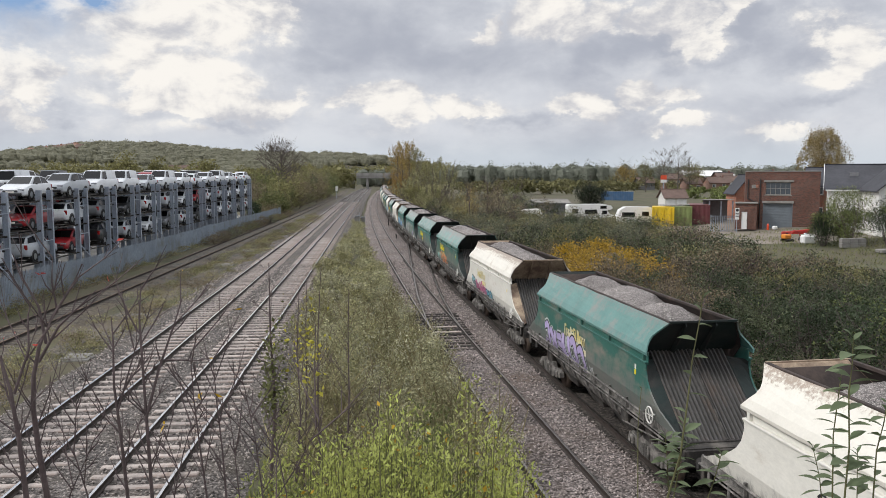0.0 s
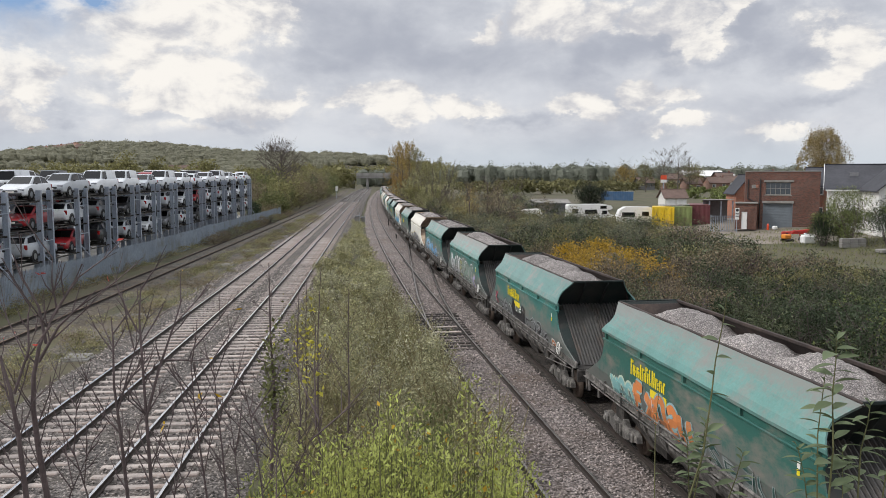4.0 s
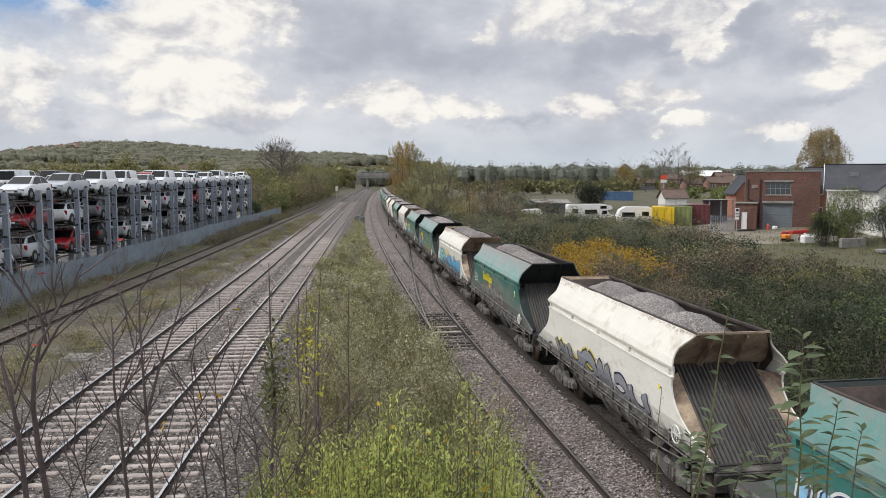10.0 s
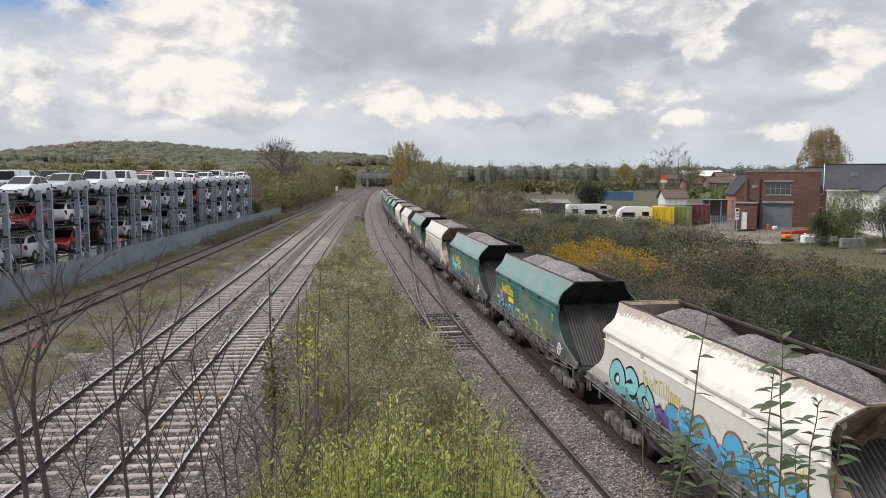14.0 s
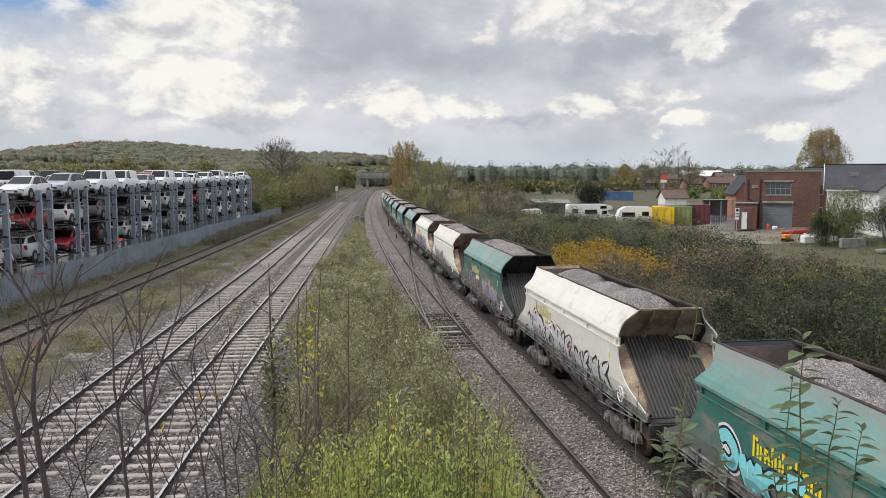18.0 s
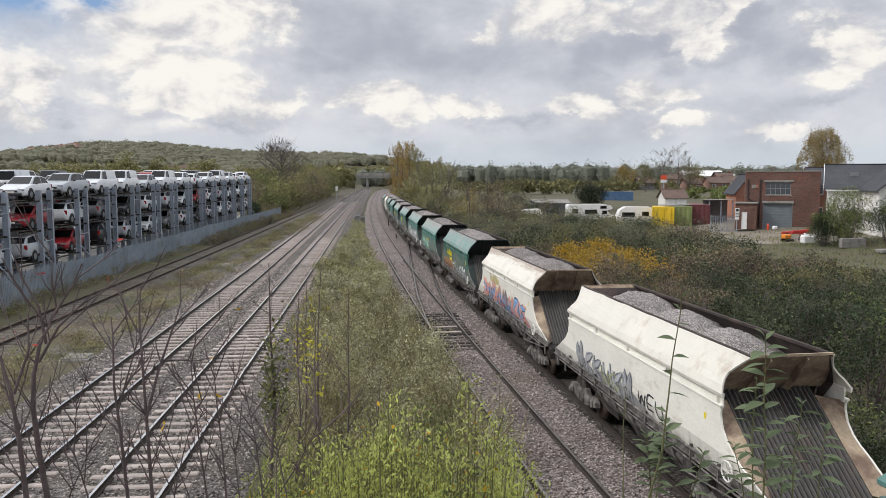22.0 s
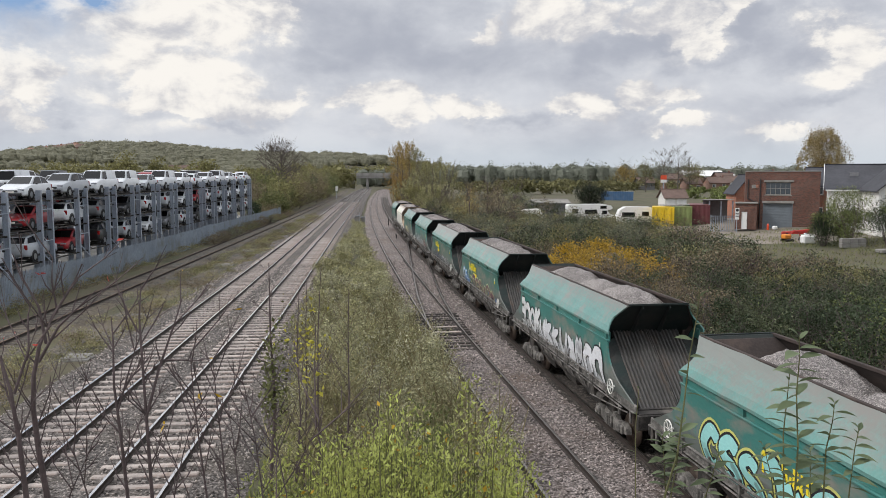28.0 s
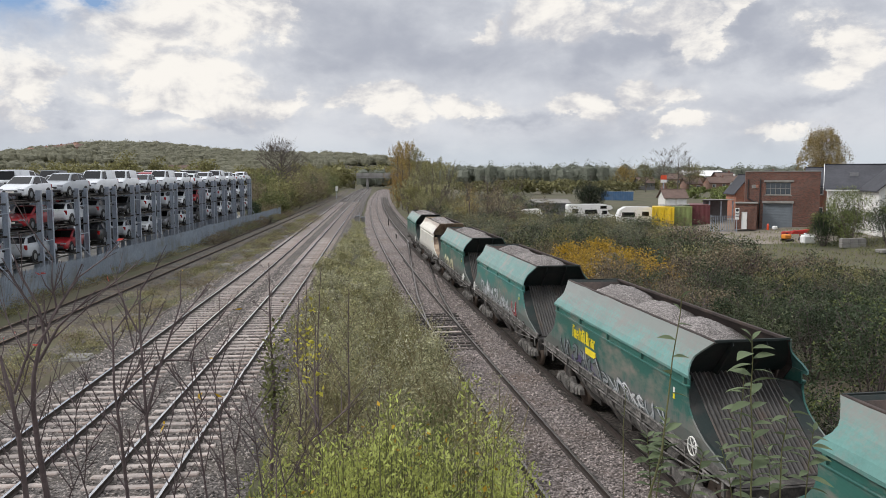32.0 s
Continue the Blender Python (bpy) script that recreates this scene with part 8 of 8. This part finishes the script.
def plant_bank():
    """The overgrown bank on the far side of the train."""
    rnd = random.Random(23)
    k = 0
    for y in [13 + 2.6 * i for i in range(40)]:
        for u in [4.6 + 2.7 * i for i in range(11)]:
            x = line_d(y) + u + rnd.uniform(-.8, .8)
            yy = y + rnd.uniform(-.9, .9)
            ratio = x / max(yy, 1)
            if ratio > .72 or ratio < -.02:
                continue
            # the open field and yard begin where the bank ends
            if u > 5 and math.hypot(x, yy) > lerp_table(((.05, 112), (.16, 95), (.26, 82), (.36, 60), (.46, 53), (.62, 50), (.72, 46)), ratio):
                continue
            zone = noise.noise((x * .09, yy * .09, 4))
            if 44 < yy < 57 and 6.0 < x < 14.0:
                mt, lab, h, ex = L_AMBER, "golden yellow autumn bush on the bank", 2.6, (L_YELLOW, .5)
            elif ratio > .38 and yy < 36:
                mt, lab, h, ex = rnd.choice(((L_DARK, "dark green bush on the bank", 3.1, (L_MID, .25)), (L_DARK, "dark green bush on the bank", 2.7, (L_BANK, .3)), (L_BANK, "grey-green bush on the bank", 3.2, (L_DARK, .6))))
            elif yy > 62:
                mt, lab, h, ex = rnd.choice(((L_GREY, "grey-green seed-headed bush on the bank", 2.6, (L_STRAW, .12)), (L_DARK, "dark bramble bush on the bank", 2.4, (L_GREY, .3)), (L_OLIVE, "olive bush on the bank", 2.3, (L_GREY, .2))))
            elif zone > -.05:
                mt, lab, h, ex = L_BROWN, "brown thinning thorn bush on the bank", 3.1, (L_BANK, .45)
            else:
                mt, lab, h, ex = rnd.choice(((L_OLIVE, "olive green bush on the bank", 2.9, (L_DARK, .4)), (L_BANK, "grey-green bush on the bank", 2.8, (L_DARK, .4))))
            h *= rnd.uniform(.8, 1.12) * (1.22 if yy > 62 and u > 6 else 1)
            if u < 6:
                h *= .75
            if ratio > .4:
                h *= lerp_table(((26, 1.0), (36, .74), (50, .62)), yy)
            near = yy < 40
            bush(x, yy, 1.9, 1.9, h, 3000 if near else 1250, .115 if near else .17, mt, lab, 1500 + k, 9 if near else 5, "bushes on the bank", extra=ex, lumps=18, twigs=(L_TWIG, 700 if mt is L_BROWN else 260))
            k += 1


def plant_far():
    rnd = random.Random(31)
    # trees along the far end of the siding
    k = 0
    for y in [128 + 7 * i for i in range(26)]:
        for c in range(3):
            x = line_e(min(y, 420)) - 3.6 - 5 * c + rnd.uniform(-1.3, 1.3)
            h = lerp_table(((-.26, 6.6), (-.225, 9.5), (-.17, 10.5), (-.1, 11.5)), x / y) * rnd.uniform(.72, 1.05)
            if x / y < -.255:
                continue
            if y < 150 and c == 0:
                h *= .55
            mt = rnd.choice((L_FIELD, L_MID, L_OLIVE, L_BROWN, L_HILLTREE, L_FIELD, L_DARK, L_HILLTREE))
            tree(x, y + rnd.uniform(-2, 2), h, h * .42, 1400, .38, mt, {"leaf_brown": "brown half-bare tree beside the siding", "leaf_gold": "golden autumn tree beside the siding"}.get(mt.name, "olive green tree beside the siding"), 2500 + k, low=.03, group="trees beside the siding", limbs=9, lumps=26, spread=.3)
            k += 1
    for i in range(24):
        y = 134 + 6 * i
        mt = (L_BROWN, L_OLIVE, L_HILLTREE, L_FIELD)[i * 7 % 4]
        bush(line_e(y) - 4.6 + rnd.uniform(-.6, .6), y, 2.8, 3.2, rnd.uniform(2.6, 4.4), 1500, .22, mt, {"leaf_brown": "brown bramble thicket beside the siding"}.get(mt.name, "olive green thicket beside the siding"), 2700 + i, 6, "thickets beside the siding", name="thicket", extra=(L_OLIVE, .3), twigs=(L_TWIG, 120))
    tree(-37.0, 178, 14.6, 6.4, 0, .3, L_BROWN, "large bare tree above the siding", 2801, haze=1300, trunk=.5, low=.34, limbs=52, rise=.5, group="trees beside the siding", lumps=40)
    # autumn poplars on the inside of the curve
    for i, (x, y, h, r, mt) in enumerate(((-12.2, 205, 15.0, 2.2, L_ORANGE), (-10.4, 198, 15.6, 2.1, L_GOLD), (-8.3, 192, 15.0, 2.0, L_GOLD), (-11.6, 222, 14.5, 2.4, L_ORANGE), (-6.2, 190, 13.2, 2.2, L_HILLTREE), (-4.6, 178, 10.0, 2.6, L_ISLE2),
                                           (-2.2, 172, 10.4, 2.8, L_HILLTREE), (.6, 168, 9.4, 2.8, L_ISLE2), (-7.5, 165, 7.0, 2.6, L_ISLE2), (-5.0, 150, 5.4, 2.4, L_HILLTREE), (-2.0, 140, 5.6, 2.6, L_ISLE2), (-9.8, 185, 8.0, 2.4, L_ORANGE))):
        tree(x, y, h, r * 1.35, 4600, .24, mt, "tall slender tree in yellow-brown autumn leaf by the line" if h > 12 else "small tree with thinning leaves by the line", 2900 + i, low=.06, group="trees on the curve", limbs=30, rise=1.6, shoots=110, wide=.3)
    # thin trees and scrub between the line and the yard
    for i, (x, y, h, r, mt) in enumerate(((3.4, 100, 6.6, 2.2, L_GOLD), (5.6, 97, 6.9, 2.4, L_BROWN), (7.4, 103, 6.4, 2.2, L_BROWN), (1.6, 108, 5.2, 2.2, L_OLIVE), (8.6, 92, 4.6, 2.2, L_BROWN), (-.4, 118, 5.4, 2.4, L_OLIVE), (4.0, 128, 6.0, 2.6, L_DARK), (12.5, 135, 6.2, 3.0, L_MID))):
        tree(x, y, h, r, 1500, .15, mt, "thin half-bare tree on the bank", 2950 + i, haze=250, low=.1, group="trees on the bank", limbs=20, rise=1.0, lumps=30, bark=M_TWIG)
    for i in range(46):
        y = rnd.uniform(100, 172)
        x = line_d(y) + rnd.uniform(5, 26)
        if .15 < x / y and y < 126:
            continue
        mt = rnd.choice((L_BROWN, L_OLIVE, L_GREY, L_ISLE2, L_DARK))
        bush(x, y, 2.4, 2.4, rnd.uniform(2.4, 4.4), 900, .22, mt, {"leaf_brown": "brown thorn thicket by the line", "leaf_dark_green": "dark green thicket by the line"}.get(mt.name, "olive-grey thicket by the line"), 4600 + i, 8, "thickets by the line", name="thicket", twigs=(L_TWIG, 160))
    tree(26.3, 138, 7.0, 3.2, 6000, .24, L_EVER, "dense dark evergreen behind the motorhome", 2990, low=.05, group="trees by the yard", lumps=30)
    # trees beyond the yard
    for i, (x, y, h, r, mt, n, dr) in enumerate(((82, 345, 13.0, 6.5, L_GOLD, 2600, 3.0), (86, 300, 15.5, 5, L_BROWN, 60, 0), (91, 298, 16.4, 5, L_BROWN, 60, 0), (96, 300, 14, 5, L_OLIVE, 900, 0), (79, 300, 13, 4, L_OLIVE, 900, 0), (101, 310, 12, 5, L_OLIVE, 1000, 0))):
        tree(x, y, h, r, n, .5, mt, "large bare-branched tree beyond the yard" if n < 400 else "golden weeping tree beyond the fields" if dr else "tree beyond the yard", 3000 + i, haze=700 if n < 400 else 0, low=.15, group="trees beyond the yard", limbs=30, rise=1.0, droop=dr)
    tree(54.9, 112, 12.9, 3.4, 30000, .17, L_BIRCH, "tall weeping birch in yellow-green leaf behind the workshop", 3050, trunk=.2, low=.34, group="trees by the yard", limbs=26, rise=.9, shoots=230, hang=2.6, wide=.72)
    # shrubs by the white house
    for i, (x, y, r, h, mt) in enumerate(((34.6, 69.5, 1.7, 3.2, L_DARK), (36.2, 68.2, 2.5, 5.2, L_MID), (38.8, 66.5, 2.2, 4.3, L_DARK), (37.0, 70.5, 2.2, 4.8, L_DARK))):
        bush(x, y, r, r, h, 7000, .15, mt, "tall feathery green shrub by the white house", 3100 + i, 12, "shrubs by the white house", extra=(L_MID, .3), up=.9, aspect=.28)
    # weeds along the siding, the fence and the cess
    heaps = {}
    for y in [22 + 2.1 * i for i in range(60)]:
        for base, lo, hi in ((line_e(y) + 2.2, 0, 3.4), (line_e(y) - 2.4, -1.2, 0)):
            for _ in range(3):
                x, h = base + rnd.uniform(lo, hi), rnd.uniform(.25, .9)
                p = lumpy(rnd.randrange(10 ** 6), (x, y, land(x, y) + h * .42), (1.0, 1.0, h * .45), 340, 9)
                heaps.setdefault(rnd.choice((L_OLIVE, L_BROWN, L_STRAW, L_ISLE2)), []).append(p[p[:, 2] > land(x, y)])
    for mt, p in heaps.items():
        tagged(new("weeds", leaf_mesh("weeds", np.concatenate(p), .10, mt, 3300, .36, .9)), {"leaf_brown": "low brown weeds along the siding", "dry_grass": "dry grass tufts along the siding"}.get(mt.name, "low green weeds along the siding"), "weeds", kind="stuff")
    # scrub along the far end of the fence
    for i in range(26):
        y = 82 + 2.4 * i
        bush(fence_line(y) + rnd.uniform(.5, 1.6), y, 1.3, 1.4, rnd.uniform(.9, 1.7), 700, .13, rnd.choice((L_BROWN, L_OLIVE, L_GREY)), "straggling scrub in front of the fence", 4300 + i, 8, "scrub by the fence", name="scrub_bush", extra=(L_STRAW, .2))
    # rough grass in the field and yard edges
    rng = np.random.default_rng(77)
    pts = []
    while len(pts) < 15000:
        x, y = rng.uniform(14, 52), rng.uniform(40, 84)
        if noise.noise((x * .22, y * .22, 6)) + rng.uniform(-.35, .35) > -.08:
            pts.append((x, y, land(x, y)))
    tagged(new("field_grass", leaf_mesh("field_grass", pts, .30, L_FIELD, 78, .14, 1.6)), "rough grass tufts in the field", "grass", kind="stuff")
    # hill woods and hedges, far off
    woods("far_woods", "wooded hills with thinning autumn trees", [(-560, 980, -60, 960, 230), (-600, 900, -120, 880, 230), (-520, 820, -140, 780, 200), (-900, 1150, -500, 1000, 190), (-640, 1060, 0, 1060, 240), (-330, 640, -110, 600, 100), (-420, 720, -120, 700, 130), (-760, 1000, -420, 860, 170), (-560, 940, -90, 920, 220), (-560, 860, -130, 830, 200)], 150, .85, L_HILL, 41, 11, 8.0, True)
    woods("far_woods", "trees behind the road bridge", [(-120, 640, -14, 655, 34), (-150, 560, -70, 540, 20)], 260, 1.3, L_HILLTREE, 45, 17, 6)
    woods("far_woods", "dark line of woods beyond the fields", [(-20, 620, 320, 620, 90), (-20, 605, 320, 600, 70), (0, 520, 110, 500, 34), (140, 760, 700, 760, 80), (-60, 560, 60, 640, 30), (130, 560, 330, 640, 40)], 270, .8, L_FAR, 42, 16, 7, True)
    woods("far_hedge", "hedges and scrub across the far fields", [(5, 330, 110, 340, 40), (10, 250, 60, 255, 22), (40, 420, 170, 410, 34), (110, 380, 260, 420, 34), (-110, 330, -60, 480, 26), (-240, 420, -110, 420, 40), (-200, 300, -90, 290, 30)], 150, .8, L_OLIVE, 43, 5, 3.5, False)
    woods("far_hedge", "trees behind the car yard", [(-150, 262, -84, 250, 15), (-150, 285, -95, 280, 12), (-120, 300, -70, 290, 8)], 900, .8, L_HILLTREE, 44, 14, 7, False)
    woods("far_woods", "trees beside the line before the road bridge", [(-82, 440, -54, 440, 12), (-78, 400, -56, 405, 10)], 600, .9, L_HILLTREE, 46, 13, 4.5, False)
    woods("far_hedge", "hedges and shrubs round the far houses", [(52, 150, 82, 170, 16), (60, 200, 110, 215, 20), (80, 260, 140, 265, 20)], 220, .45, L_MID, 47, 3.2, 2.2, False)


plant_near()
plant_bank()
plant_far()


# ---------------------------------------------------------------- motion
def motions():
    for k, (w, wheels) in enumerate(TRAIN):
        rows = []
        for i in range(33):
            if i and i < 32 and front_at(i, k - 1) < -45:      # long past the bridge: a straight run out
                if i % 4:
                    continue
            rows.append((float(i), wagon_pose(float(i), k - 1)))
        walk(w, rows)
    # the shoots by the bridge bend to and fro in the train's draught: metres at their tops, second by second
    gusts = {1: (0.02, 0.15, 0.22, 0.16, 0.09, 0.11, 0.16, 0.24, 0.33, 0.04, 0.10, 0.06, 0.01, 0.08, 0.04, 0.01, 0.03, 0.02, 0.01, 0.01, 0.01, 0.01, -0.04, -0.03, -0.00, 0.04, 0.02, 0.01, 0.01, 0.02, 0.09, 0.03, -0.04),
             2: (0.19, 0.22, 0.11, 0.24, 0.14, 0.17, 0.25, 0.16, 0.22, 0.01, 0.04, 0.12, -0.02, 0.15, -0.02, 0.00, 0.02, 0.00, 0.04, -0.04, 0.01, -0.04, -0.07, -0.03, -0.07, 0.05, 0.00, 0.01, 0.03, 0.07, 0.10, 0.06, -0.11)}
    for ob, kind in SHOOTS:
        x, y, z = ob.matrix_basis.translation
        walk(ob, [(float(i), pose(x, y, z, 0, math.degrees(math.atan(d / 7.0)), 0)) for i, d in enumerate(gusts[kind])])
    # every wheelset rolls alike: one set of keys, shared by all
    first = TRAIN[0][1][0]
    rows, t = [], 0.0
    while t < 32.0001:
        roll = (front_at(0, 0) - front_at(t, 0)) / .46
        rows.append((t, Matrix.Rotation(roll, 4, "X")))
        t += 1 / 15
    walk(first, rows)
    act = first.animation_data.action
    for w, wheels in TRAIN:
        for s in wheels:
            if s is first:
                continue
            s.rotation_mode = "QUATERNION"
            s.animation_data_create()
            s.animation_data.action = act
            s.animation_data.action_slot = act.slots[0]


motions()
